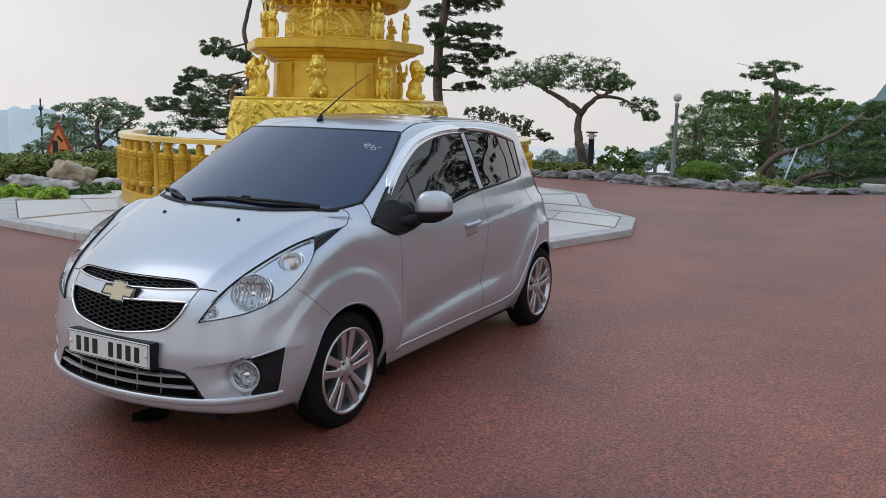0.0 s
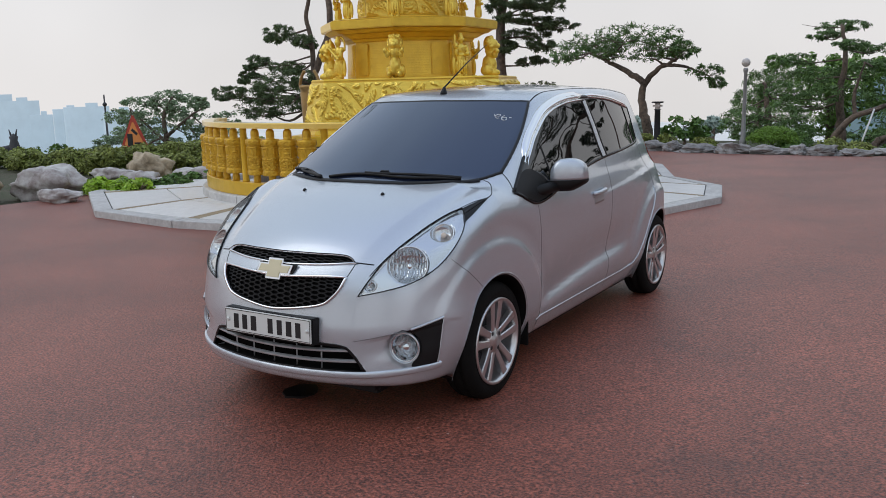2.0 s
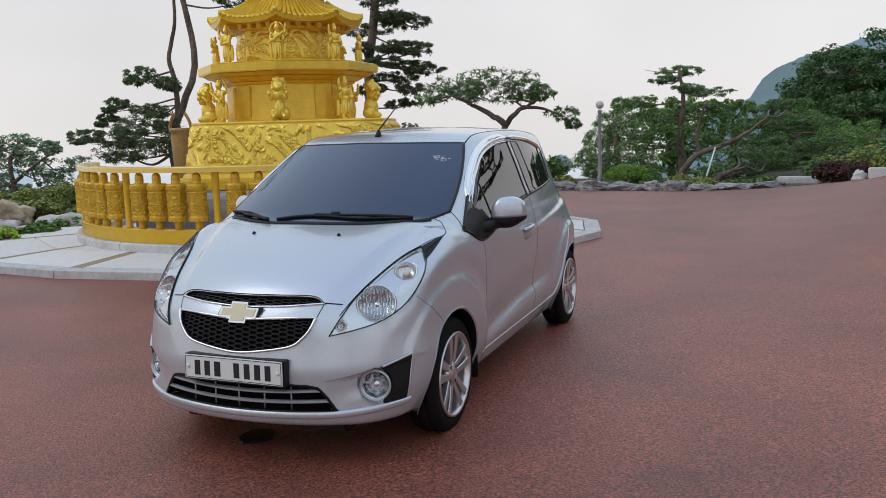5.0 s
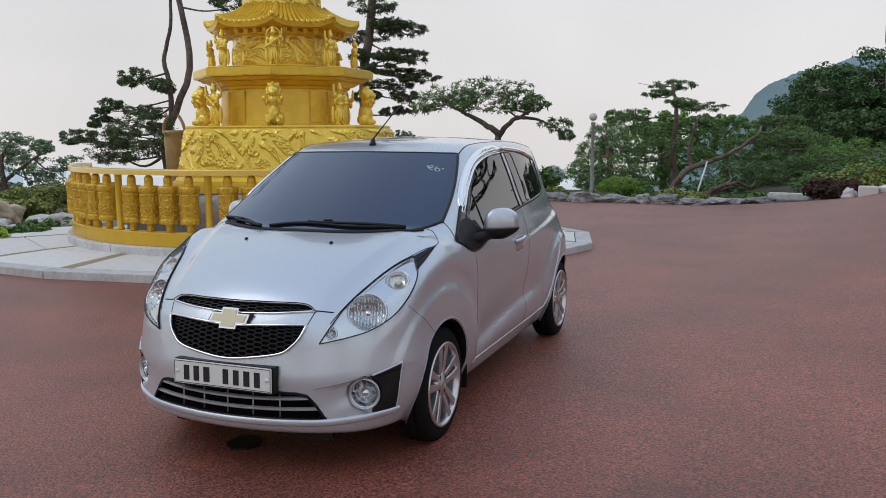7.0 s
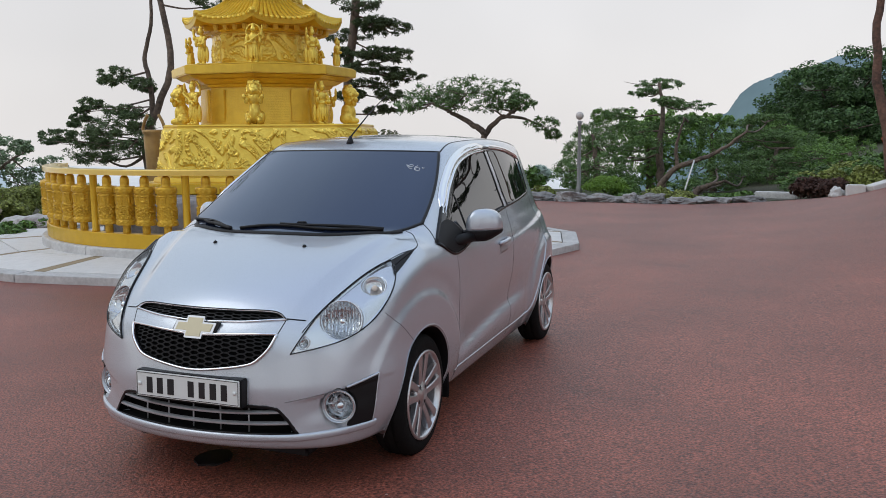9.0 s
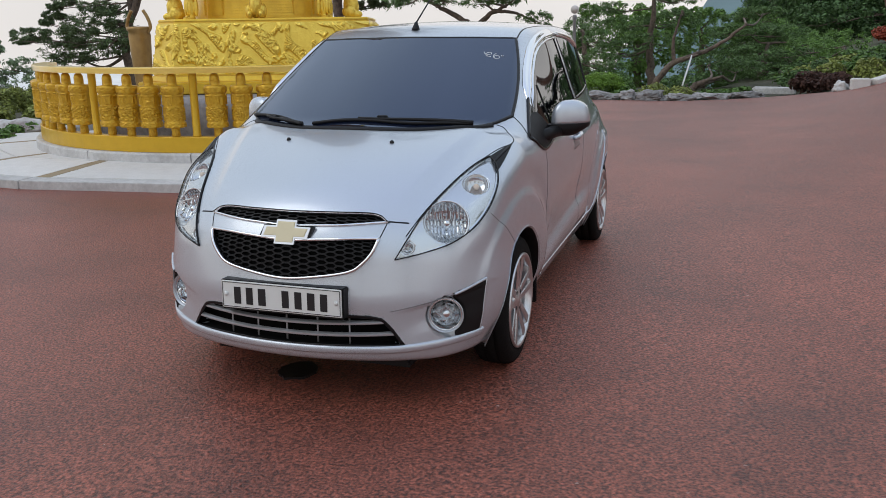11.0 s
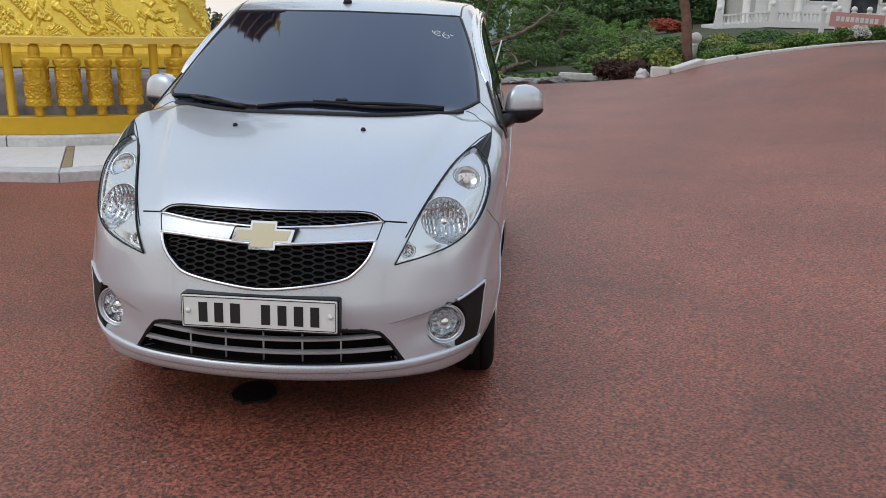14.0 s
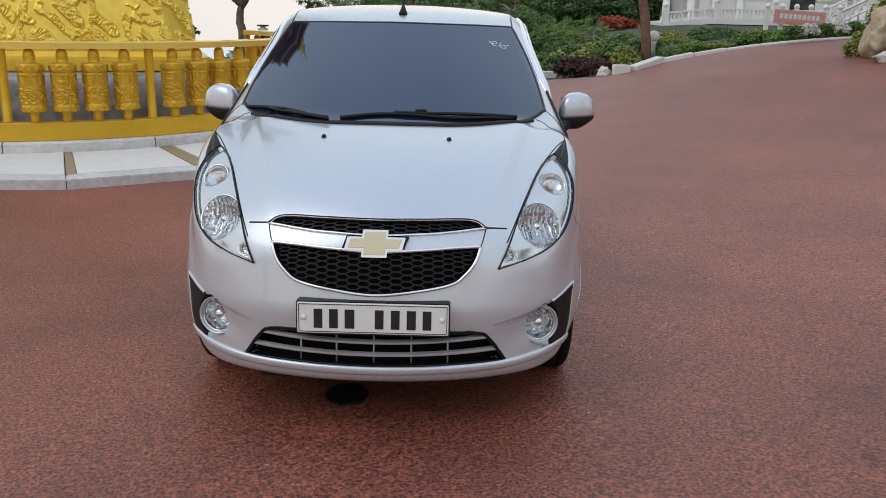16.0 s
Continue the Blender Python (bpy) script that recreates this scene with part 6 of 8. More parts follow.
def statue(kind, x, y, z, tall, turn, seed):
    label = {"lion": "gold-painted seated guardian lion statue on the ledge", "guardian": "gold-painted standing guardian statue on the ledge", "attendant": "gold-painted robed attendant statue on the upper ledge"}[kind]
    ob = part(kind + "_statue", figure_mesh("lion" if kind == "lion" else "man", seed), M["gold_relief"], None, smooth=True)
    tagged(ob, label, "statue", kind + " statues of the pagoda")
    melt = ob.modifiers.new("melt", "REMESH")
    melt.mode, melt.voxel_size, melt.use_smooth_shade = "VOXEL", 0.011, True
    ob.matrix_world = pose(TX, TY, 0, 0, 0, TOWER_TURN) @ pose(x, y, z, 0, 0, turn) @ Matrix.Scale(tall, 4)
    return ob


for k in (-3, -2, -1, 0, 1, 2, 3):
    a = radians(45 * k)
    lion = k % 2 == 0
    statue("lion" if lion else "guardian", 1.23 * math.sin(a), -1.23 * math.cos(a), 1.63, 0.56 if lion else 0.57, 45 * k, 11 + k)
for k in (-3, -2, -1, 0, 1, 2, 3):
    a = radians(45 * k)
    r = 1.06 if k else 1.10
    statue("attendant" if k else "guardian", r * math.sin(a), -r * math.cos(a), 2.45, 0.50 if abs(k) < 2 else 0.43, 45 * k, 60 if abs(k) == 1 else 63 if k else 61)

# incense urn behind the fence
urn = thing("urn", "dull bronze incense urn with scroll handles on a foot", "urn", at=pose(-8.24, 9.4, 0.08))
lathe("bowl", [(0.0, 0.0), (0.22, 0.0), (0.2, 0.1), (0.13, 0.3), (0.15, 0.6), (0.17, 0.9), (0.19, 1.35), (0.18, 1.42), (0.21, 1.45), (0.21, 1.50), (0.15, 1.51)], M["bronze"], urn)
for s in (-1, 1):
    tube("handle", spline([(s * 0.17, 0, 1.4), (s * 0.24, 0, 1.5), (s * 0.20, 0, 1.65), (s * 0.12, 0, 1.78)], 14), 0.03, M["bronze"], urn)


# ---- trees ----
M["needles_green"] = foliage("green_needles", (0.15, 0.265, 0.062), 0.6)
M["leaf_mid"] = foliage("mid_green_leaf", (0.17, 0.295, 0.065), 0.55)
# leaf green paled so that distance haze is painted into it
M["leaf_haze"] = foliage("haze_painted_leaf", (0.46, 0.55, 0.50), 0.8, 0.2)
M["leaf_dull"] = foliage("dull_leaf", (0.12, 0.125, 0.06), 0.65)
M["leaf_dark_bed"] = foliage("dark_bed_leaf", (0.085, 0.15, 0.045), 0.6)
M["leafdark"] = foliage("dark_leaf", (0.075, 0.14, 0.045), 0.6)


def tree(name, label, stems, pads, needle="needles", size=0.0, thick=1.0):
    """Tapered bent stems, limbs out to each bough, and boughs of many needle tufts or leaves with an uneven outline.
    stems: a line of points and the radius at the foot. pads: centre, half-width and half-height of each bough."""
    pine = "needles" in needle
    ob = thing(name, label, "tree" if name != "shrub" else "shrub")
    vs, fs, k = [], [], 0

    def bar(pts, radii, seg=8):
        nonlocal k
        v, f = tube_arrays(pts, radii, seg)
        vs.append(v)
        fs.extend([tuple(i + k for i in q) for q in f])
        k += len(v)

    spine = []
    for line, r in stems:
        p = spline(line, 26)
        if line is stems[0][0]:
            p[0, 2] = min(p[0, 2], float(ground_z(p[0, 0], p[0, 1])) - 0.1)
        wob = rng.normal(size=p.shape) * r * 0.12
        bar(p + wob, r * np.linspace(1.15, 0.35, len(p)), 9)
        spine.append(p)
    spine = np.vstack(spine)
    cs, rs = [], []
    for x, y, z, w, h in pads:
        c = np.array([x, y, z])
        j = np.argmin(np.linalg.norm((spine - c) * [1, 1, 1.8], axis=1))
        a = spine[j]
        mid = (a + c) / 2 + rng.normal(size=3) * w * 0.12 + [0, 0, -h * 0.4]
        r0 = (0.012 + 0.03 * w) * min(1.0, 0.35 + thick * 0.65)
        bar(spline([a, mid, c - [0, 0, h * 0.5]], 9), r0 * np.linspace(1, 0.45, 9), 6)
        for _ in range(4):
            e = c + rng.normal(size=3) * [w * 0.5, w * 0.4, h * 0.25]
            bar(spline([mid * 0.4 + c * 0.6, (c + e) / 2 - [0, 0, h * 0.3], e], 5), r0 * 0.4 * np.linspace(1, 0.4, 5), 5)
        n = 34 if pine else 24
        for _ in range(n):  # each bough is a cloud of smaller tufts
            q = rng.normal(size=3)
            q /= max(np.linalg.norm(q), 1)
            cs.append(c + q * [w * 0.85, w * 0.7, h * 0.75])
            s = rng.uniform(0.11, 0.25) if pine else rng.uniform(0.17, 0.32)
            rs.append((w * s, w * s, h * rng.uniform(0.26, 0.46)))
    raw("trunk", np.vstack(vs), fs, M["bark"], ob, smooth=True)
    area = np.mean([r[0] * r[0] for r in rs])
    ln = size or 0.125 * float(np.clip(abs(np.mean([p[1] for p in pads])) / 18, 0.8, 1.15))
    cnt = int(np.clip(5.0 * thick * area / (ln * ln * (0.19 if pine else 0.42)), 8, 520))
    v, f = leaves(cs, rs, cnt, ln, 0.2 if pine else 0.55, up=0.7 if pine else 0.4, shell=0.15)
    raw("crown", v, f, M[needle], ob)
    return ob


tree('pine_tree', 'spreading pine with flat umbrella crown and bent trunk',
     [([(-5.14, 20.4, -0.07), (-5.37, 20.4, 1.06), (-5.28, 20.4, 1.42), (-4.94, 20.4, 1.83), (-4.43, 20.4, 2.06)], 0.13), ([(-5.28, 20.4, 1.42), (-5.58, 20.4, 1.65), (-6.25, 20.4, 2.02), (-6.96, 20.4, 2.35)], 0.09), ([(-4.77, 20.4, 1.94), (-4.17, 20.4, 1.87), (-3.51, 20.4, 1.61)], 0.05)],
     [(-7.58, 20.42, 2.41, 0.7, 0.36), (-7.09, 21.22, 2.7, 0.89, 0.37), (-5.68, 19.75, 2.74, 0.89, 0.36), (-5.18, 21.21, 2.68, 0.87, 0.37), (-4.09, 20.06, 2.34, 0.51, 0.22), (-3.56, 20.26, 1.7, 0.55, 0.24), (-3.43, 20.99, 1.41, 0.26, 0.17), (-6.19, 20.24, 2.31, 0.68, 0.25), (-5.23, 20.49, 2.24, 0.65, 0.23), (-7.4, 19.54, 2.25, 0.48, 0.26), (-6.74, 20.86, 2.54, 0.6, 0.27), (-6.09, 20.47, 2.65, 0.64, 0.3), (-4.65, 20.09, 2.49, 0.57, 0.29), (-4.49, 20.92, 2.24, 0.37, 0.18)], needle='needles')
tree('pine_tree', 'tall pine with layered branches behind the pagoda',
     [([(-6.81, 15.0, 0.23), (-6.97, 15.0, 1.46), (-7.07, 15.0, 2.67), (-6.85, 15.0, 3.99), (-6.71, 15.0, 5.54), (-6.79, 15.0, 6.81), (-6.75, 15.0, 9.5), (-6.5, 15.1, 12.0), (-6.4, 15.0, 14.6)], 0.11)],
     [(-6.68, 14.68, 4.44, 0.69, 0.21), (-5.95, 15.1, 3.9, 0.55, 0.2), (-6.3, 14.9, 4.0, 0.5, 0.2), (-5.75, 14.8, 3.25, 0.55, 0.17), (-6.1, 15.2, 3.35, 0.4, 0.16), (-5.6, 15.0, 2.78, 0.55, 0.14), (-5.85, 14.7, 2.35, 0.4, 0.16), (-6.21, 14.73, 3.99, 0.43, 0.16), (-7.16, 15.42, 3.81, 0.66, 0.18), (-6.09, 14.46, 3.29, 0.49, 0.16), (-5.94, 15.13, 2.91, 0.56, 0.13), (-6.49, 15.3, 2.65, 0.66, 0.16), (-6.75, 14.58, 2.36, 0.4, 0.16), (-6.39, 14.41, 2.99, 0.5, 0.14), (-6.99, 14.7, 3.31, 0.32, 0.17), (-6.31, 15.21, 2.02, 0.46, 0.14), (-6.64, 15.08, 5.22, 0.8, 0.24), (-6.8, 14.53, 5.77, 0.62, 0.23), (-6.0, 14.6, 8.2, 1.0, 0.3), (-7.6, 15.3, 9.0, 1.1, 0.3), (-5.6, 15.2, 10.2, 1.2, 0.35), (-7.4, 14.6, 11.0, 1.1, 0.3), (-6.0, 15.6, 12.0, 1.3, 0.4), (-7.2, 15.2, 13.0, 1.2, 0.4), (-5.8, 14.6, 13.6, 1.0, 0.35), (-6.4, 15.0, 14.9, 1.1, 0.4)], needle='needles_dark')
tree('pine_tree', 'leaning pine with twin dark stems and ragged boughs',
     [([(-11.25, 13.0, 0.27), (-11.37, 13.0, 1.35), (-10.89, 13.0, 2.27), (-10.55, 13.0, 3.05), (-10.61, 13.0, 3.82), (-10.79, 13.0, 4.6), (-10.98, 13.0, 5.62), (-11.2, 12.9, 7.4), (-11.9, 12.6, 9.0)], 0.085), ([(-11.12, 13.0, 1.81), (-11.16, 13.0, 2.67), (-11.28, 13.0, 3.27), (-11.05, 13.0, 3.97), (-10.98, 13.0, 4.86), (-10.74, 13.0, 5.73)], 0.06)],
     [(-11.73, 12.52, 2.85, 0.45, 0.21), (-11.2, 12.7, 2.66, 0.37, 0.16), (-13.27, 13.35, 2.24, 0.35, 0.17), (-12.1, 13.09, 2.08, 0.53, 0.21), (-13.57, 12.53, 1.49, 0.51, 0.15), (-13.03, 12.92, 1.41, 0.64, 0.26), (-12.33, 12.98, 1.68, 0.7, 0.3), (-11.35, 12.61, 1.8, 0.52, 0.21), (-12.93, 13.27, 1.07, 0.97, 0.28), (-11.5, 12.55, 1.33, 0.68, 0.31), (-13.13, 12.87, 1.9, 0.29, 0.12), (-9.47, 13.02, 4.42, 0.5, 0.19), (-10.3, 12.92, 5.43, 1.18, 0.35), (-11.87, 13.1, 5.71, 0.92, 0.32), (-12.59, 13.27, 2.78, 0.29, 0.15), (-11.65, 13.53, 2.58, 0.23, 0.11), (-12.95, 12.75, 2.09, 0.21, 0.11), (-11.94, 13.17, 1.95, 0.33, 0.14), (-14.48, 13.23, 1.35, 0.32, 0.1), (-12.65, 12.76, 1.27, 0.38, 0.18), (-12.06, 12.42, 1.54, 0.41, 0.19), (-11.89, 13.55, 1.67, 0.34, 0.15), (-12.7, 12.77, 0.94, 0.58, 0.19), (-11.47, 12.79, 1.19, 0.42, 0.2), (-13.89, 13.45, 1.77, 0.19, 0.09), (-12.2, 12.8, 8.3, 1.3, 0.45), (-13.4, 12.4, 8.9, 1.3, 0.45), (-11.6, 12.6, 9.3, 1.2, 0.4)], needle='needles_mid')
tree('pine_tree', 'tall garden pine with tiered crown',
     [([(-1.01, 28.0, -0.77), (-1.16, 28.0, 0.96), (-1.06, 28.0, 2.16), (-1.23, 28.0, 3.16)], 0.14)],
     [(-1.35, 29.1, 3.17, 0.96, 0.21), (-1.72, 28.03, 2.85, 0.61, 0.16), (-0.29, 29.19, 2.38, 0.91, 0.21), (-0.81, 26.96, 2.49, 0.58, 0.18), (-2.59, 28.27, 2.08, 0.7, 0.23), (-1.93, 27.69, 1.53, 1.01, 0.32), (-0.56, 28.75, 1.6, 1.15, 0.33), (-1.07, 27.19, 0.93, 1.19, 0.36), (-2.28, 28.92, 0.6, 1.17, 0.38)], needle='needles')
tree('pine_tree', 'low broad pine with dense green boughs',
     [([(-3.28, 27.0, -0.81), (-3.2, 27.0, 0.17), (-3.38, 27.0, 1.37)], 0.14)],
     [(-3.46, 27.73, 1.45, 0.87, 0.37), (-3.96, 27.74, 0.79, 0.75, 0.38), (-2.92, 27.04, 1.01, 0.91, 0.36), (-3.81, 26.49, 0.18, 0.92, 0.4), (-2.66, 25.93, 0.32, 1.01, 0.43), (-3.54, 26.72, -0.33, 0.93, 0.28), (-2.35, 26.78, -0.25, 0.8, 0.28)], needle='needles')
tree('pine_tree', 'pine with long leaning trunk held by a white prop',
     [([(-0.35, 19.9, -0.35), (-0.19, 19.9, 0.12), (0.09, 19.9, 0.47), (0.59, 19.9, 0.69), (1.22, 19.9, 0.96), (1.9, 19.9, 1.46)], 0.085), ([(0.2, 19.9, 0.52), (0.15, 19.9, 1.08), (0.33, 19.9, 1.82)], 0.05), ([(0.63, 19.9, -0.27), (0.79, 19.9, -0.03), (1.39, 19.9, 0.19)], 0.09)],
     [(1.89, 25.59, 1.69, 0.72, 0.18), (2.46, 25.14, 1.86, 0.71, 0.16), (1.49, 25.2, 1.23, 0.72, 0.2), (0.0, 25.22, 1.83, 0.66, 0.16), (0.86, 26.6, 0.32, 1.14, 0.27), (1.78, 25.8, 0.13, 0.92, 0.26), (1.09, 25.9, -0.2, 1.02, 0.24), (0.26, 25.11, -0.26, 0.83, 0.2)], needle='needles')
tree('pine_tree', 'wide old garden pine beside the drive',
     [([(2.63, 30.0, -0.94), (2.69, 30.0, -0.1), (2.84, 30.0, 0.82)], 0.16)],
     [(2.24, 30.33, 1.23, 1.15, 0.33), (3.23, 31.06, 1.12, 1.16, 0.38), (1.77, 30.74, 0.59, 1.17, 0.38), (2.84, 29.27, 0.44, 1.41, 0.4), (3.78, 29.47, 0.34, 1.21, 0.4), (2.1, 31.0, -0.16, 1.29, 0.39), (3.41, 28.68, -0.19, 1.38, 0.36), (4.62, 30.86, -0.02, 1.04, 0.42), (4.39, 30.79, 0.71, 1.04, 0.33)], needle='needles')
tree('broadleaf_tree', 'dark dense broadleaf tree on the hillside',
     [([(5.68, 50.0, -1.68), (5.53, 50.0, 1.21), (5.56, 50.0, 3.43)], 0.3)],
     [(5.45, 49.23, 4.49, 1.51, 0.63), (4.3, 52.17, 3.7, 1.61, 0.81), (6.75, 49.19, 3.99, 1.71, 0.93), (5.37, 51.28, 2.83, 2.3, 0.99), (3.73, 51.64, 2.37, 1.68, 0.74), (7.17, 49.52, 2.14, 1.88, 1.07), (5.51, 49.72, 1.21, 2.56, 0.9), (4.04, 49.43, 0.9, 1.93, 0.64)], needle='leafdark', size=0.19)
tree('broadleaf_tree', 'dark dense broadleaf tree on the hillside',
     [([(5.46, 48.0, -0.85), (5.33, 48.0, 0.73), (5.33, 48.0, 2.59)], 0.3)],
     [(3.66, 49.58, 2.91, 1.99, 0.99), (5.72, 47.09, 2.58, 2.2, 0.94), (7.79, 48.44, 2.03, 1.93, 0.8), (4.7, 49.18, 1.65, 2.64, 0.92), (6.98, 48.92, 1.07, 2.29, 0.82), (8.79, 49.77, 3.33, 1.64, 1.31), (11.97, 49.54, 2.76, 2.27, 1.3), (13.77, 49.78, 3.74, 2.26, 1.29), (11.39, 45.98, 1.36, 1.83, 0.76), (5.2, 46.0, 3.9, 2.3, 1.1), (7.6, 46.5, 4.7, 2.4, 1.2), (10.2, 47.0, 4.6, 2.5, 1.2), (6.4, 45.0, 2.4, 2.4, 1.1), (8.9, 45.4, 3.0, 2.4, 1.1), (11.6, 46.4, 3.4, 2.3, 1.1), (4.2, 44.6, 1.3, 2.2, 1.0), (6.8, 43.6, 0.9, 2.3, 1.0), (9.4, 43.4, 1.2, 2.3, 1.0)], needle='leafdark', size=0.18)
tree('broadleaf_tree', 'open-crowned broadleaf tree with greyish leaves below the bank',
     [([(-17.83, 14.0, -1.28), (-17.72, 14.0, 0.07), (-17.76, 14.0, 0.82), (-17.33, 14.0, 1.39)], 0.1), ([(-17.75, 14.0, 0.07), (-18.65, 14.0, 0.65), (-19.24, 14.0, 1.07)], 0.05), ([(-17.7, 14.0, 0.24), (-16.68, 14.0, 0.82), (-16.08, 14.0, 1.07)], 0.05)],
     [(-18.11, 14.57, 1.36, 0.77, 0.24), (-18.26, 13.64, 1.24, 0.63, 0.23), (-20.19, 14.41, 0.8, 0.62, 0.25), (-15.82, 13.56, 1.2, 0.41, 0.19), (-17.9, 14.02, 0.82, 0.84, 0.3), (-18.38, 13.55, 0.42, 0.8, 0.25), (-16.96, 14.24, 0.65, 0.75, 0.3), (-20.72, 14.43, 0.03, 0.63, 0.22), (-18.11, 13.91, 0.07, 1.01, 0.24), (-16.89, 14.57, 0.22, 0.5, 0.27), (-21.29, 14.4, -0.24, 0.4, 0.13), (-17.2, 14.6, -0.25, 1.1, 0.35), (-18.6, 14.9, -0.3, 1.1, 0.35), (-16.0, 14.5, 0.15, 0.7, 0.35), (-19.6, 14.5, 0.25, 0.9, 0.35), (-16.3, 14.9, 0.65, 0.6, 0.3), (-17.4, 14.4, 1.1, 0.7, 0.3), (-19.2, 14.2, 0.8, 0.8, 0.3)], needle='leaf_grey', size=0.085, thick=0.6)
tree('shrub', 'loose green shrub on the bank',
     [([(-21.66, 13.0, -0.64), (-21.58, 13.0, -0.15)], 0.04)],
     [(-21.67, 12.57, -0.22, 0.45, 0.21), (-21.44, 13.0, -0.14, 0.28, 0.25), (-21.07, 13.12, -0.28, 0.21, 0.17), (-22.09, 12.46, -0.35, 0.24, 0.14)], needle='leaf', size=0.14)
tree('broadleaf_tree', 'small round-headed tree beyond the edging stones',
     [([(-5.14, 24.0, -0.62), (-5.16, 24.0, -0.12)], 0.06)],
     [(-5.02, 23.47, 0.18, 0.6, 0.25), (-5.91, 24.95, -0.15, 0.34, 0.19), (-4.5, 23.34, -0.07, 0.35, 0.21), (-4.96, 23.32, -0.17, 0.53, 0.16)], needle='leaf', size=0.18)
tree('pine_tree', 'dense rounded green pine behind the garden',
     [([(-4.34, 31.0, -1.05), (-4.32, 31.0, -0.01), (-4.27, 31.0, 1.13)], 0.14)],
     [(-4.8, 31.77, 0.3, 0.94, 0.8), (-4.09, 31.29, 1.01, 1.01, 0.78), (-5.17, 31.58, -0.4, 0.8, 0.57), (-3.92, 29.87, 0.04, 1.11, 0.76), (-4.42, 31.36, -0.61, 1.26, 0.51), (-3.59, 32.32, 1.62, 0.99, 0.7), (-2.99, 30.79, 0.86, 1.08, 0.81), (-3.01, 29.93, 0.04, 1.19, 0.75), (-3.17, 32.26, -0.76, 1.41, 0.47), (-3.85, 31.48, 2.08, 0.46, 0.32)], needle='needles_green')
tree('broadleaf_tree', 'broad light green tree behind the leaning pine',
     [([(-1.98, 33.0, -1.14), (-2.1, 33.0, 0.4), (-2.18, 33.0, 1.8)], 0.16)],
     [(-2.37, 32.61, 1.92, 0.98, 0.61), (-2.51, 32.12, 1.23, 1.06, 0.79), (-1.58, 31.79, 1.34, 1.14, 0.77), (-0.97, 33.45, 1.75, 1.08, 0.61), (-2.24, 32.88, 0.28, 1.28, 0.85), (-1.14, 34.43, 0.6, 1.31, 0.87), (-1.76, 34.03, -0.6, 1.7, 0.63), (-0.3, 33.99, 0.97, 1.09, 0.81), (-0.03, 31.68, 1.89, 0.58, 0.31)], needle='leaf_mid', size=0.2)
tree('pine_tree', 'dense dark green pine behind the garden',
     [([(0.55, 32.0, -1.02), (0.5, 32.0, 0.22), (0.42, 32.0, 1.33)], 0.15)],
     [(0.54, 32.55, 1.33, 1.0, 0.59), (0.16, 32.4, 0.2, 1.14, 0.82), (1.25, 30.94, 0.8, 0.99, 0.73), (1.29, 30.9, -0.06, 1.21, 0.74), (0.3, 32.44, -0.71, 1.42, 0.46), (1.79, 33.01, -0.72, 1.37, 0.46), (0.79, 31.15, 1.87, 0.52, 0.26)], needle='needles_green')
tree('pine_tree', 'wide spreading green pine beside the drive',
     [([(3.39, 33.0, -1.03), (3.39, 33.0, -0.24), (3.41, 33.0, 0.65)], 0.18)],
     [(2.22, 32.5, 1.72, 1.02, 0.4), (2.86, 32.72, 1.21, 1.16, 0.49), (1.71, 33.22, 1.21, 0.82, 0.41), (2.37, 33.02, 0.54, 1.22, 0.63), (3.72, 33.19, 0.76, 1.34, 0.54), (4.73, 33.2, 0.83, 1.11, 0.49), (3.37, 34.1, 0.05, 1.52, 0.65), (4.68, 31.79, 0.16, 1.28, 0.55), (2.42, 33.71, -0.4, 1.39, 0.6), (4.03, 33.94, -0.69, 1.6, 0.46), (5.4, 33.62, 0.31, 0.76, 0.58)], needle='needles_green')
tree('pine_tree', 'dense green pine beside the climbing drive',
     [([(4.98, 27.0, -0.4), (4.94, 27.0, 0.17), (5.0, 27.0, 0.75)], 0.15)],
     [(4.15, 27.97, 0.66, 0.91, 0.44), (4.83, 25.96, 0.87, 0.85, 0.45), (4.41, 27.41, 0.1, 1.0, 0.4), (5.71, 26.93, 0.29, 0.78, 0.35), (6.47, 27.43, 0.54, 0.6, 0.28), (5.18, 25.9, -0.1, 0.95, 0.27)], needle='needles_green')
tree('broadleaf_tree', 'dark broadleaf tree beside the house',
     [([(9.33, 44.0, 0.37), (9.27, 44.0, 1.25), (9.2, 44.0, 2.12)], 0.25)],
     [(6.33, 42.67, 1.82, 1.76, 0.76), (8.37, 44.28, 1.7, 1.82, 0.79), (10.05, 43.52, 1.51, 1.5, 0.72), (11.15, 43.31, 2.05, 0.77, 0.65), (9.28, 44.73, 2.86, 1.83, 0.91), (7.31, 45.85, 2.84, 1.87, 0.94)], needle='leafdark', size=0.19)
tree('broadleaf_tree', 'distant tree with painted-in haze beyond the hedge',
     [([(-21.5, 60.0, -3.07), (-21.53, 60.0, -2.28)], 0.12)],
     [(-22.75, 61.53, -2.58, 0.59, 0.44), (-21.71, 61.78, -2.59, 0.59, 0.44), (-21.65, 60.26, -2.01, 0.58, 0.36), (-22.37, 62.53, -2.88, 0.84, 0.37)], needle='leaf_haze', size=0.5)
tree('broadleaf_tree', 'distant tree with painted-in haze beyond the hedge',
     [([(-18.97, 60.0, -2.41), (-19.01, 60.0, -1.63)], 0.12)],
     [(-20.39, 62.36, -1.96, 0.54, 0.38), (-18.21, 58.97, -1.78, 0.51, 0.36), (-18.57, 58.69, -1.33, 0.51, 0.3), (-18.37, 58.52, -1.98, 0.71, 0.3)], needle='leaf_haze', size=0.5)
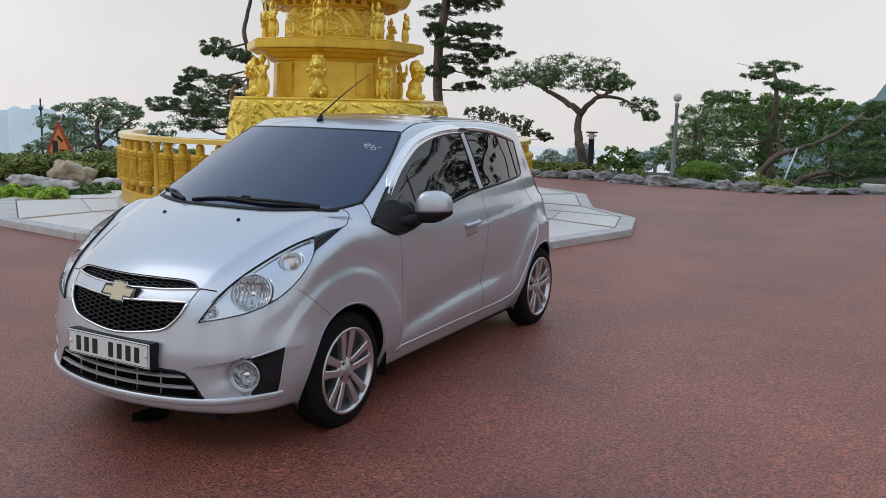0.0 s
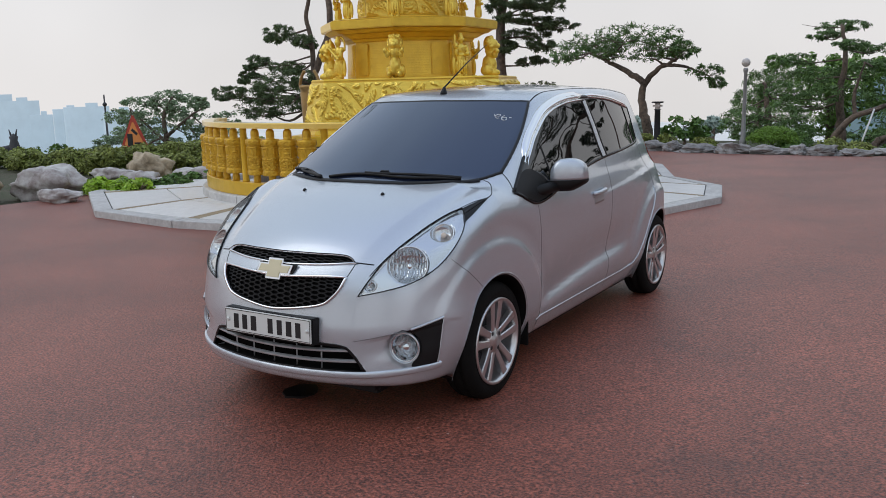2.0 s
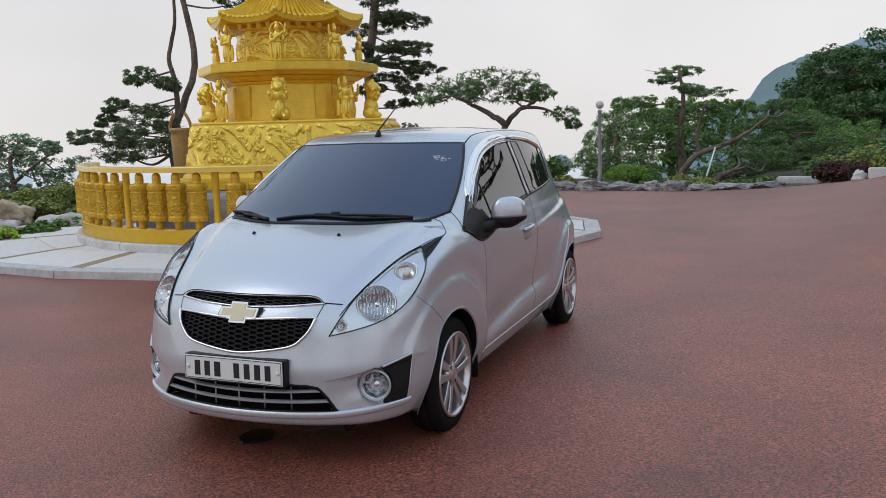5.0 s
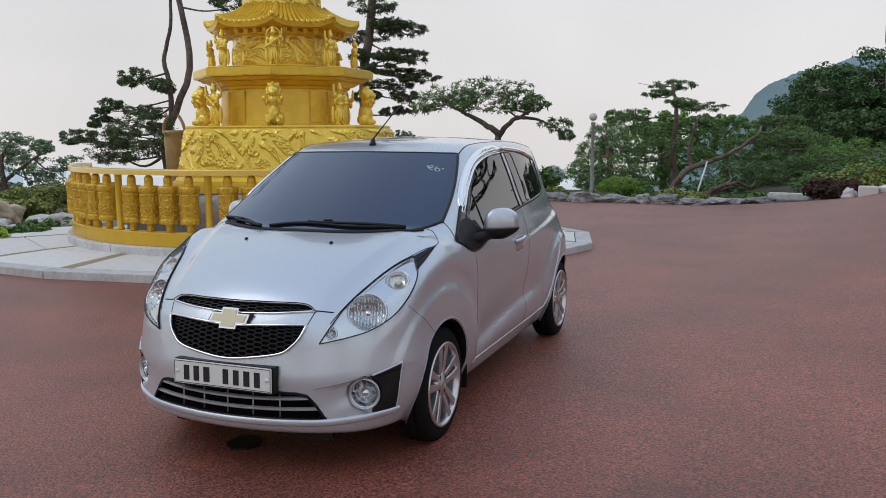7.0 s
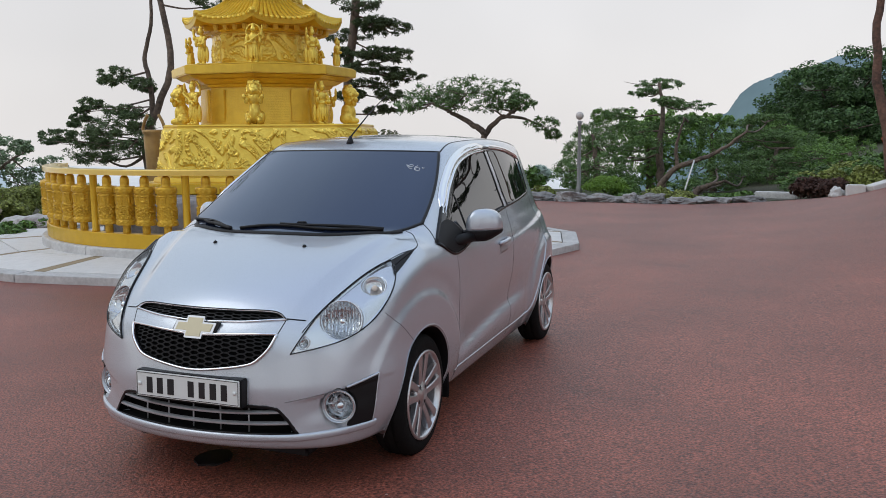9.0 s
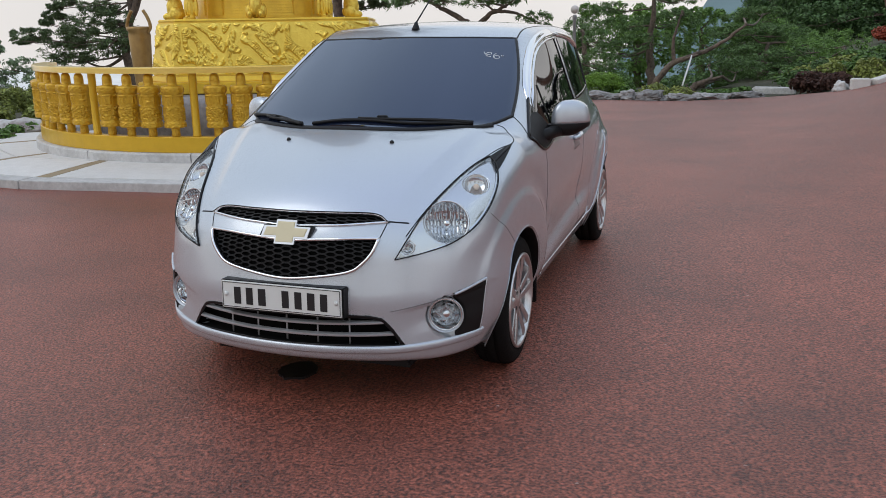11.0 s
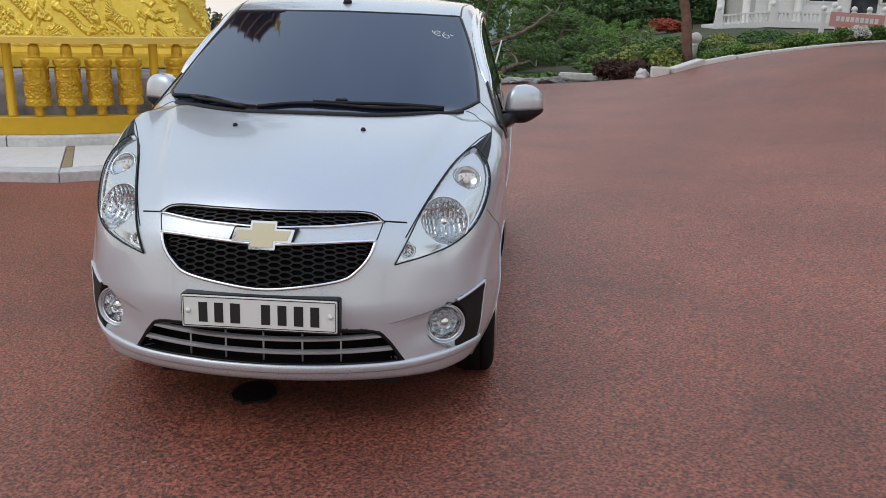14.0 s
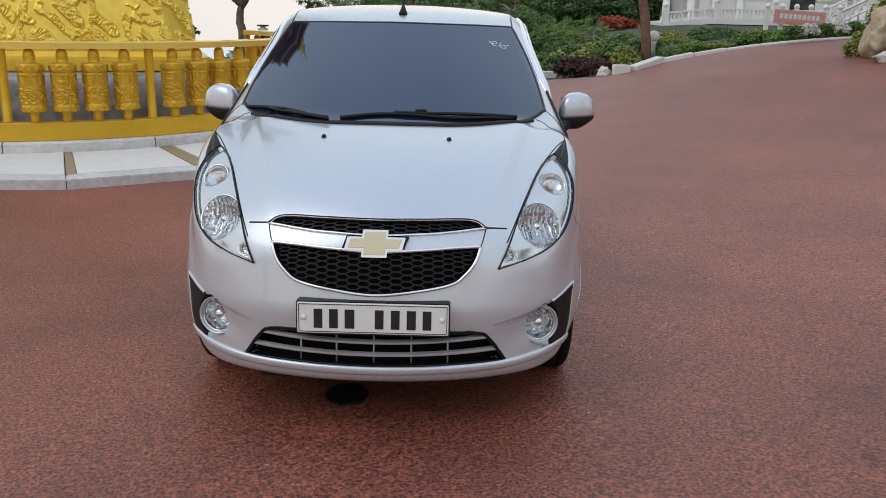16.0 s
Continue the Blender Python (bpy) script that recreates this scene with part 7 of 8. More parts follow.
tree('broadleaf_tree', 'distant tree with painted-in haze beyond the hedge',
     [([(-14.31, 60.0, -2.77), (-14.36, 60.0, -2.01)], 0.12)],
     [(-15.17, 60.62, -2.25, 0.64, 0.36), (-13.94, 60.4, -2.22, 0.63, 0.35), (-14.4, 60.1, -1.79, 0.63, 0.3), (-13.49, 57.37, -2.26, 0.85, 0.28)], needle='leaf_haze', size=0.5)
tree('broadleaf_tree', 'distant tree with painted-in haze beyond the hedge',
     [([(-13.28, 60.0, -2.3), (-13.33, 60.0, -1.55)], 0.12)],
     [(-13.09, 57.39, -1.6, 0.44, 0.29), (-13.25, 61.17, -1.8, 0.47, 0.31), (-13.11, 59.1, -1.31, 0.45, 0.25), (-13.81, 62.31, -2.09, 0.67, 0.26)], needle='leaf_haze', size=0.5)
tree('broadleaf_tree', 'distant tree with painted-in haze beyond the hedge',
     [([(-19.85, 60.0, -3.2), (-19.89, 60.0, -2.42)], 0.12)],
     [(-19.89, 58.52, -2.52, 0.52, 0.26), (-19.47, 60.1, -2.62, 0.53, 0.26), (-19.09, 57.76, -2.11, 0.51, 0.21), (-19.91, 60.41, -2.88, 0.74, 0.22)], needle='leaf_haze', size=0.5)
tree('broadleaf_tree', 'dull brownish-green tree behind the platform hedge',
     [([(-8.9, 23.0, -0.23), (-8.81, 23.0, 0.42), (-9.03, 23.0, 0.98)], 0.09)],
     [(-9.75, 22.74, 1.34, 0.51, 0.28), (-9.4, 23.56, 1.25, 0.67, 0.29), (-8.58, 23.35, 1.07, 0.56, 0.26), (-8.1, 23.43, 0.8, 0.47, 0.21), (-9.48, 22.86, 0.69, 0.66, 0.28), (-9.06, 24.02, 0.39, 0.58, 0.23), (-10.24, 24.02, 0.16, 0.64, 0.28), (-7.79, 23.92, 0.61, 0.3, 0.15)], needle='leaf_dull', size=0.15, thick=0.6)

# the row of trees beside the drive that the car's side windows mirror
for x, y, tall in ((21.5, 26.0, 6.2), (22.5, 20.0, 5.2), (21.5, 13.5, 6.0), (20.0, 7.0, 5.0)):
    z = float(ground_z(x, y))
    boughs = [(x + 1.9 * math.cos(a) * w, y + 1.9 * math.sin(a) * w, z + tall * h, 1.5 * w + 0.5, 0.9)
              for a, w, h in ((0.3, 0.9, 0.35), (2.4, 1.0, 0.38), (4.5, 0.95, 0.33), (1.3, 0.9, 0.55), (3.4, 0.95, 0.58), (5.5, 0.9, 0.56), (0.8, 0.6, 0.78), (3.0, 0.55, 0.8), (5.0, 0.3, 0.93))]
    tree("broadleaf_tree", "tall dark broadleaf tree in a row beside the drive",
         [([(x, y, z), (x + 0.1, y - 0.1, z + tall * 0.4), (x - 0.05, y, z + tall * 0.85)], 0.2)], boughs, needle="leafdark", size=0.3)


# ---- garden, edging, lamps, house, distance ----
def gz(x, y):
    return float(ground_z(x, y))


def rock(name, label, x, y, r, seed, mat="rock", sink=0.35, z=None, group="", turn=0.0):
    base = gz(x, y) if z is None else z
    bm = blob_arrays((0, 0, 0), r, seed, 4, 0.42, 1.5)
    ob = part(name, bm, M[mat], None, smooth=mat != "rock_edge")
    tagged(ob, label, "rock", group)
    ob.matrix_world = pose(x, y, base + r[2] * (1 - 2 * sink), 0, 0, turn)
    return ob


def bush(name, label, x, y, r, mat, z=None, size=0.07, count=5, group="", dense=1.0):
    """A shrub: stems, and many small leaves on uneven clumps."""
    base = gz(x, y) if z is None else z
    ob = thing(name, label, "shrub", group)
    cs, rs = [], []
    n = int(count * 6)
    for k in range(n):
        q = rng.normal(size=3)
        q /= np.linalg.norm(q)
        q[2] = abs(q[2]) * 0.9
        cs.append(np.array([x, y, base + r[2] * 0.15]) + q * np.array(r) * [0.72, 0.72, 0.75] * rng.uniform(0.6, 1))
        s = rng.uniform(0.28, 0.42)
        rs.append((r[0] * s, r[1] * s, r[2] * s))
    area = np.mean([a * c for a, b, c in rs])
    k = int(np.clip(dense * 16 * area / (size * size * 0.5), 40, 420))
    v, f = leaves(cs, rs, k, size, 0.55, up=0.6, shell=0.3)
    raw("leaves", v, f, M[mat], ob)
    vs, fs, kk = [], [], 0
    for _ in range(7):
        a = rng.uniform(0, 6.28)
        p = np.array([[x, y, base - 0.05], [x + 0.3 * r[0] * math.cos(a), y + 0.3 * r[1] * math.sin(a), base + r[2] * 0.4], [x + 0.6 * r[0] * math.cos(a), y + 0.6 * r[1] * math.sin(a), base + r[2] * 0.75]])
        tv, tf = tube_arrays(spline(p, 6), np.linspace(0.018, 0.006, 6), 5)
        vs.append(tv)
        fs += [tuple(i + kk for i in q) for q in tf]
        kk += len(tv)
    raw("stems", np.vstack(vs), fs, M["bark"], ob, smooth=True)
    return ob


# edging stones along the back of the drive
rr_ = random.Random(5)
x = -8.2
while x < 1.9:
    w = rr_.uniform(0.22, 0.52)
    y = float(verge_y(x + w)) + 0.25
    rock("edging_stone", "rough grey edging stone along the asphalt", x + w, y, (w, rr_.uniform(0.2, 0.28), rr_.uniform(0.11, 0.19)), rr_.random() * 50, "rock_edge", 0.3, None, "edging stones of the drive", rr_.uniform(-12, 12) + 25 * (x < -3))
    x += w * 1.85
# clipped shrubs behind the stones
for x, y, r, m in ((-3.4, 19.5, (0.5, 0.4, 0.3), "leaf_hedge"), (-0.9, 18.4, (0.35, 0.3, 0.22), "leaf"), (0.5, 18.5, (0.4, 0.4, 0.28), "leaf_hedge"), (1.3, 18.7, (0.5, 0.4, 0.26), "leaf"), (1.9, 19.1, (0.45, 0.4, 0.24), "leaf"), (-4.6, 20.0, (0.4, 0.4, 0.3), "leaf_hedge"), (-0.2, 19.4, (0.45, 0.5, 0.35), "leaf_hedge"), (-1.2, 20.0, (0.5, 0.6, 0.5), "leaf")):
    bush("garden_shrub", "low rounded green shrub behind the edging stones", x, y, r, m, None, 0.085, 4, "clipped garden shrubs")
bush("dome_shrub", "light green shrub clipped to a low dome", -1.6, 19.3, (0.70, 0.55, 0.40), "leaf_dome", gz(-1.6, 19.3) + 0.20, 0.042, 6, "clipped garden shrubs", 1.6)
for k in range(9):
    x, y = -9.2 + 0.62 * k, 19.1 + 0.15 * (k % 2)
    bush("hedge_shrub", "dull green hedge shrub beyond the platform", x, y, (0.45, 0.4, 0.42), "leaf_hedge", gz(x, y), 0.08, 4, "hedge behind the platform")
# low hedge, rocks and planting on the far bank
for k in range(15):
    x, y = -16.5 + 0.56 * k, 8.0 + 0.35 * math.sin(k * 1.7) + (0.35 * (k - 11) if k > 11 else 0)
    bush("bank_hedge", "low olive-green hedge on the bank", x, y, (0.5, 0.45, 0.42), "leaf_hedge", gz(x, y) - 0.05, 0.07, 4, "hedge of the bank")
for k in range(9):
    x, y = -11.9 + 0.12 * math.sin(k * 2.3), 7.4 + 0.55 * k
    bush("bank_hedge", "low olive-green hedge on the bank", x, y, (0.5, 0.48, 0.46), "leaf_hedge", gz(x, y) + 0.05, 0.07, 4, "hedge of the bank")
rock("boulder", "large pale grey boulder beside the drive", -9.6, 4.6, (0.66, 0.40, 0.31), 3.3, "rock", 0.28, None, "", 12)
rock("boulder", "large pale grey boulder beside the drive", -9.1, 6.0, (0.40, 0.28, 0.17), 9.1, "rock", 0.28, None, "", -20)
rock("boulder", "flat grey stone at the edge of the asphalt", -8.58, 4.08, (0.36, 0.2, 0.11), 14.2, "rock", 0.2)
rock("boulder", "brown weathered rock with moss", -10.3, 3.75, (0.42, 0.35, 0.32), 21.0, "rock_tan", 0.25)
rock("boulder", "rounded tan boulder among low plants", -10.3, 7.2, (0.42, 0.36, 0.28), 31.7, "rock_tan", 0.25)
rock("boulder", "flat grey stone among low plants", -9.95, 6.1, (0.42, 0.3, 0.16), 40.1, "rock", 0.2)
rock("boulder", "flat grey stone among low plants", -8.45, 6.7, (0.5, 0.3, 0.16), 44.4, "rock", 0.2)
for k in range(7):
    x, y = -9.2 + 0.2 * k, 4.85 + 0.03 * k + 0.22 * (k % 2)
    bush("ground_cover", "bright yellow-green leafy ground cover", x, y, (0.28, 0.24, 0.22), "leaf_bright", None, 0.09, 3, "ground cover plants")
for k in range(9):
    x, y = -8.4 + 0.16 * (k % 4), 5.2 + 0.24 * k
    bush("ground_cover", "green leafy ground cover beside the platform", x - 0.1, y, (0.24, 0.24, 0.20), "leaf", None, 0.08, 3, "ground cover plants")

# warning sign
sign = thing("warning_sign", "red-edged orange triangular warning sign with a dark falling-edge mark", "sign", at=pose(-12.7, 8.8, 0, 0, 0, 10))
def triangle(name, s, z0, h, y, t, mat, parent):
    bm = bmesh.new()
    p = [(-s / 2, z0), (s / 2, z0), (0, z0 + h)]
    a, b = [bm.verts.new((x, y, z)) for x, z in p], [bm.verts.new((x, y + t, z)) for x, z in p]
    bm.faces.new(a), bm.faces.new(b[::-1])
    for i in range(3):
        bm.faces.new((a[i], b[i], b[(i + 1) % 3], a[(i + 1) % 3]))
    bmesh.ops.recalc_face_normals(bm, faces=bm.faces[:])
    bmesh.ops.bevel(bm, geom=[e for e in bm.edges if abs(e.verts[0].co.y - e.verts[1].co.y) > t / 2], offset=s * 0.05, segments=3, affect="EDGES")
    return part(name, bm, mat, parent)
triangle("board", 0.80, 0.31, 0.78, 0, 0.02, M["sign_red"], sign)
triangle("face", 0.56, 0.40, 0.54, -0.004, 0.006, M["sign_orange"], sign)
part("mark", box_bm(0.14, 0.004, 0.26, 0.0, (-0.10, -0.008, 0.53)), M["ink"], sign)
m = part("mark", box_bm(0.17, 0.004, 0.06, 0.0), M["ink"], sign)
m.matrix_basis = pose(0.03, -0.008, 0.70, 0, 38, 0)
part("caption_bar", box_bm(0.18, 0.004, 0.035, 0.0, (0.10, -0.008, 0.46)), M["ink"], sign)
tube("post", [(0, 0.05, -0.2), (0, 0.05, 0.98)], 0.03, M["pole_grey"], sign)

# lamps
lampx, lampy = -2.34, 19.4
street = thing("street_lamp", "grey garden lamp post with pale globe", "lamp", at=pose(lampx, lampy, gz(lampx, lampy)))
top = 1.93 - gz(lampx, lampy)
lathe("pole", [(0.085, 0), (0.085, 0.25), (0.06, 0.32), (0.05, 0.9), (0.042, top - 0.28), (0.06, top - 0.24), (0.06, top - 0.18), (0.042, top - 0.15)], M["pole_grey"], street, seg=16)
g = ball("globe", 0.11, M["globe"], street, pose(0, 0, top - 0.02))
post = thing("bollard_lamp", "short dark lamp post with rounded lantern head", "lamp", at=pose(-4.47, 19.0, gz(-4.47, 19.0)))
h2 = 0.93 - gz(-4.47, 19.0)
lathe("pole", [(0.10, 0), (0.085, 0.1), (0.075, h2 - 0.18), (0.10, h2 - 0.16)], M["dark_metal"], post, seg=14)
part("lantern", box_bm(0.24, 0.2, 0.17, 0.06, (0, 0, h2 - 0.07)), M["globe"], post)
part("lantern_cap", box_bm(0.28, 0.22, 0.04, 0.015, (0, 0, h2 + 0.022)), M["dark_metal"], post)
prop = thing("tree_prop", "thin white pole propping a leaning trunk", "prop", at=pose(0, 0, 0))
tube("pole", [(0.40, 18.75, gz(0.40, 18.75) - 0.05), (0.64, 19.55, 0.72)], 0.022, M["white_paint"], prop)
tube("crossbar", [(0.52, 19.5, 0.66), (0.78, 19.6, 0.74)], 0.024, M["bark"], prop)

# stone seat and dry shrub at the corner of the garden
slab = part("stone_bench", box_bm(1.0, 0.4, 0.18, 0.03), M["granite_old"], None)
tagged(slab, "low flat granite bench at the edge of the garden", "bench").matrix_world = pose(2.65, 19.3, gz(2.65, 19.3) + 0.06, 0, 0, -8)
bush("dry_shrub", "brown withered shrub beside the kerb wall", 3.45, 18.3, (0.75, 0.5, 0.45), "leaf_dry", gz(3.45, 18.3) - 0.05, 0.09, 4)
bush("dry_shrub", "dark brown withered shrub beside the kerb wall", 3.9, 17.4, (0.55, 0.45, 0.35), "leaf_dry", gz(3.9, 17.4) - 0.05, 0.09, 4)

# granite kerb wall climbing with the drive
kerb = thing("kerb_wall", "pale granite kerb wall rising along the drive", "kerb", kind="structure")
xs = np.linspace(4.35, 15.6, 16)
for a, b in zip(xs[:-1], xs[1:]):
    ya, yb = float(verge_y(a)) + 0.14, float(verge_y(b)) + 0.14
    high = float(np.interp((a + b) / 2, [4.3, 5.5, 6.8, 9.0], [0.15, 0.09, 0.05, 0.04]))
    bm = box_bm(math.hypot(b - a, yb - ya) - 0.012, 0.24, 0.25, 0.012)
    ob = part("kerb_block", bm, M["granite"], kerb)
    za, zb = gz(a, ya), gz(b, yb)
    ob.matrix_basis = pose((a + b) / 2, (ya + yb) / 2, (za + zb) / 2 + high - 0.125, 0, -math.degrees(math.atan2(zb - za, b - a)), math.degrees(math.atan2(yb - ya, b - a)))
end = part("end_block", box_bm(0.36, 0.34, 0.24, 0.02), M["granite"], kerb)
end.matrix_basis = pose(4.12, 15.85, gz(4.12, 15.85) + 0.06)
rock("boulder", "pale broken stones against the end of the kerb wall", 3.78, 16.1, (0.15, 0.15, 0.13), 61.0, "granite_old", 0.3)
# planting behind the kerb wall
for k in range(13):
    x = 5.5 + 0.6 * k
    y = float(verge_y(x)) + 0.75 + 0.25 * (k % 2)
    bush("bed_shrub", "dense green shrub behind the kerb wall", x, y, (0.46, 0.38, 0.23 + 0.06 * math.sin(k * 2.1)), ("leaf", "leaf_mid", "leaf_hedge")[k % 3], gz(x, y) + 0.0, 0.06, 4, "shrubs behind the kerb wall")
for k in range(9):
    x = 8.3 + 0.4 * k
    y = float(verge_y(x)) + 0.45
    bush("white_flowers", "low white-flowering plant behind the kerb wall", x, y, (0.28, 0.25, 0.22), "white_flower" if k % 2 else "leaf", gz(x, y) + 0.15, 0.06, 3, "flowering plants")
bush("yellow_shrub", "yellow-green shrub at the foot of the pine", 4.45, 16.9, (0.42, 0.4, 0.5), "leaf_hedge", None, 0.085, 5)
for k in range(16):
    x, y = 3.3 + 0.75 * (k % 4) + 0.3 * (k // 4 % 2), 20.2 + 1.5 * (k // 4)
    bush("garden_shrub", "loose green shrub filling the garden bed", x, y, (0.62, 0.6, 0.42), ("leaf_dark_bed", "leaf_hedge", "leaf")[k % 3], None, 0.10, 3, "shrubs of the garden bed")
for k in range(10):
    x, y = 6.4 + 0.8 * (k % 5), 23.0 + 3.2 * (k // 5) + 0.4 * (k % 2)
    bush("bed_shrub", "dark green shrub below the balcony", x, y, (0.7, 0.65, 0.36), ("leaf_dark_bed", "leaf_hedge", "leaf_dark_bed")[k % 3], gz(x, y) - 0.25, 0.09, 3, "shrubs below the house")
orb = thing("globe_lamp", "white ball garden lamp on a short post", "lamp", at=pose(5.12, 17.3, gz(5.12, 17.3)))
lathe("post", [(0.07, 0), (0.06, 0.4), (0.09, 0.45), (0.05, 0.45)], M["white_paint"], orb, seg=14)
ball("globe", 0.14, M["globe"], orb, pose(0, 0, 0.56))
bush("red_maple", "small maple with dark red leaves", 7.8, 36.0, (1.15, 0.6, 0.5), "leaf_red", 0.80, 0.12, 5)

# red pine with a tall bare trunk
tree("pine_tree", "tall red pine with a straight bare trunk beside the kerb wall",
     [([(4.93, 16.95, 0.2), (4.84, 16.9, 1.0), (4.77, 16.9, 1.46), (4.58, 16.9, 2.2), (4.45, 16.9, 3.6), (4.6, 17.0, 5.6), (4.6, 17.0, 7.6)], 0.108)],
     [(3.6, 16.6, 5.6, 1.1, 0.3), (5.8, 16.9, 5.4, 1.1, 0.3), (4.4, 15.7, 6.2, 1.1, 0.35), (5.3, 18.0, 6.6, 1.2, 0.35), (3.6, 17.7, 6.9, 1.0, 0.3), (4.7, 17.0, 7.7, 1.1, 0.45)], needle="needles_dark")
scene.objects["trunk.%03d" % (len([o for o in scene.objects if o.name.startswith("trunk")]) - 1)].data.materials[0] = M["bark_red"]

# boulder and shrubs where the drive bends
rock("boulder", "large rounded tan boulder at the bend of the drive", 7.62, 11.2, (0.42, 0.42, 0.45), 71.0, "rock_tan", 0.2)
rock("boulder", "weathered brown rock at the bend of the drive", 7.7, 10.1, (0.3, 0.3, 0.28), 77.0, "rock_tan", 0.25)
rock("boulder", "small pale rock at the bend of the drive", 7.35, 10.5, (0.24, 0.16, 0.1), 79.0, "rock", 0.25)
for x, y, r in ((8.2, 11.0, (0.5, 0.5, 0.5)), (7.35, 11.75, (0.25, 0.25, 0.36)), (8.0, 10.0, (0.5, 0.4, 0.4)), (8.0, 12.1, (0.45, 0.4, 0.9))):
    bush("garden_shrub", "clipped dark green shrub among the rocks", x, y, r, "leaf_hedge", None, 0.07, 5, "clipped garden shrubs")

# the white house above the drive
house = thing("house", "white house with dark tiled roof, gable, balcony and balustrade", "house", at=Matrix.Translation((9.94, 36.3, 0.94)) @ Matrix.Scale(1.17, 4) @ Matrix.Translation((-8.7, -30.8, -1.0)))
HZ = 1.0
part("wall", box_bm(17.0, 8.0, 3.85, 0.02, (19.2, 37.2, HZ + 0.925)), M["white_paint"], house)
part("wing_wall", box_bm(2.2, 6.0, 3.75, 0.02, (11.5, 37.6, HZ + 0.975)), M["white_paint"], house, "set-back wing of white siding")
def balcony_rise(x):
    return 0.21 * min(max((x - 8.7) / 1.85, 0), 1)


def sloped(name, x0, x1, y0, y1, z0, z1):
    """A length of slab or rail that follows the rise of the balcony."""
    v = [(x, y, z + balcony_rise(x)) for x in (x0, x1) for y in (y0, y1) for z in (z0, z1)]
    return raw(name, v, [(0, 1, 3, 2), (4, 6, 7, 5), (0, 4, 5, 1), (2, 3, 7, 6), (0, 2, 6, 4), (1, 5, 7, 3)], M["white_paint"], house)


for x0, x1 in ((8.7, 10.55), (10.55, 15.7)):
    sloped("balcony_slab", x0, x1, 30.8, 33.4, HZ - 0.09, HZ + 0.13)
    sloped("hand_rail", x0, x1, 30.88, 31.02, HZ + 0.435, HZ + 0.505)
part("balcony_base", box_bm(4.0, 1.2, 0.9, 0.0, (13.6, 33.0, HZ - 0.5)), M["granite_old"], house)
for k in range(4):
    col = lathe("column", [(0.20, HZ + 0.1), (0.20, HZ + 0.3), (0.15, HZ + 0.36), (0.14, HZ + 2.7), (0.2, HZ + 2.8), (0.2, HZ + 2.95)], M["white_paint"], house, seg=18)
    col.matrix_basis = Matrix.Translation((9.3 + 1.0 * k, 33.0, 0))
for k in range(44):
    bal = lathe("baluster", [(0.045, 0.12), (0.03, 0.16), (0.055, 0.25), (0.03, 0.38), (0.045, 0.42)], M["white_paint"], house, seg=8)
    bal.matrix_basis = Matrix.Translation((8.85 + 0.155 * k, 30.95, HZ + 0.01 + balcony_rise(8.85 + 0.155 * k)))
for x in (8.8, 10.75, 13.0, 15.6):
    pier = part("rail_pier", box_bm(0.24, 0.24, 0.55, 0.015, (x, 30.95, HZ + 0.38 + balcony_rise(x))), M["white_paint"], house)
    ball("pier_ball", 0.12, M["white_paint"], pier, pose(x, 30.95, HZ + 0.76 + balcony_rise(x)))
for x, y, w in ((13.3, 33.18, 1.1), (16.2, 33.18, 1.3), (19.2, 33.18, 1.3), (11.0, 34.58, 0.5), (11.9, 34.58, 0.5)):
    for z in (HZ + 1.75,):
        win = part("window", box_bm(w + 0.16, 0.08, 1.36, 0.01, (x, y, z)), M["white_paint"], house)
        for s in (-1, 1):
            part("pane", box_bm(w / 2 - 0.03, 0.02, 1.2, 0.0, (x + s * w / 4, y - 0.04, z)), M["window_dark"], win)
part("door", box_bm(1.0, 0.08, 2.1, 0.01, (14.9, 33.17, HZ + 1.15)), M["window_dark"], house)
roof_v = [(9.0, 32.2, HZ + 2.97), (28.4, 32.2, HZ + 2.97), (28.4, 42.0, HZ + 2.97), (9.0, 42.0, HZ + 2.97), (12.5, 37.1, HZ + 4.5), (25.0, 37.1, HZ + 4.5)]
raw("roof", roof_v, [(0, 1, 5, 4), (1, 2, 5), (2, 3, 4, 5), (3, 0, 4), (3, 2, 1, 0)], M["roof_tile"], house)
gable = raw("gable", [(12.0, 32.6, HZ + 3.05), (14.6, 32.6, HZ + 3.05), (13.3, 32.6, HZ + 4.35), (12.0, 36.0, HZ + 3.05), (14.6, 36.0, HZ + 3.05), (13.3, 36.0, HZ + 4.35)], [(0, 1, 2), (3, 5, 4), (0, 3, 4, 1), (0, 2, 5, 3), (1, 4, 5, 2)], M["white_paint"], house, "white gable over the balcony")
for s in (-1, 1):
    a, b = Vector((13.3, 0, HZ + 4.47)), Vector((13.3 + s * 1.6, 0, HZ + 2.87))
    n = Vector((s * 0.07, 0, 0.07))
    q = [(v.x, y, v.z) for y in (32.45, 36.2) for v in (a, b, b + n, a + n)]
    raw("gable_roof", q, [(0, 1, 2, 3), (4, 7, 6, 5), (0, 4, 5, 1), (1, 5, 6, 2), (2, 6, 7, 3), (3, 7, 4, 0)], M["roof_tile"], gable, "dark tiled slope")
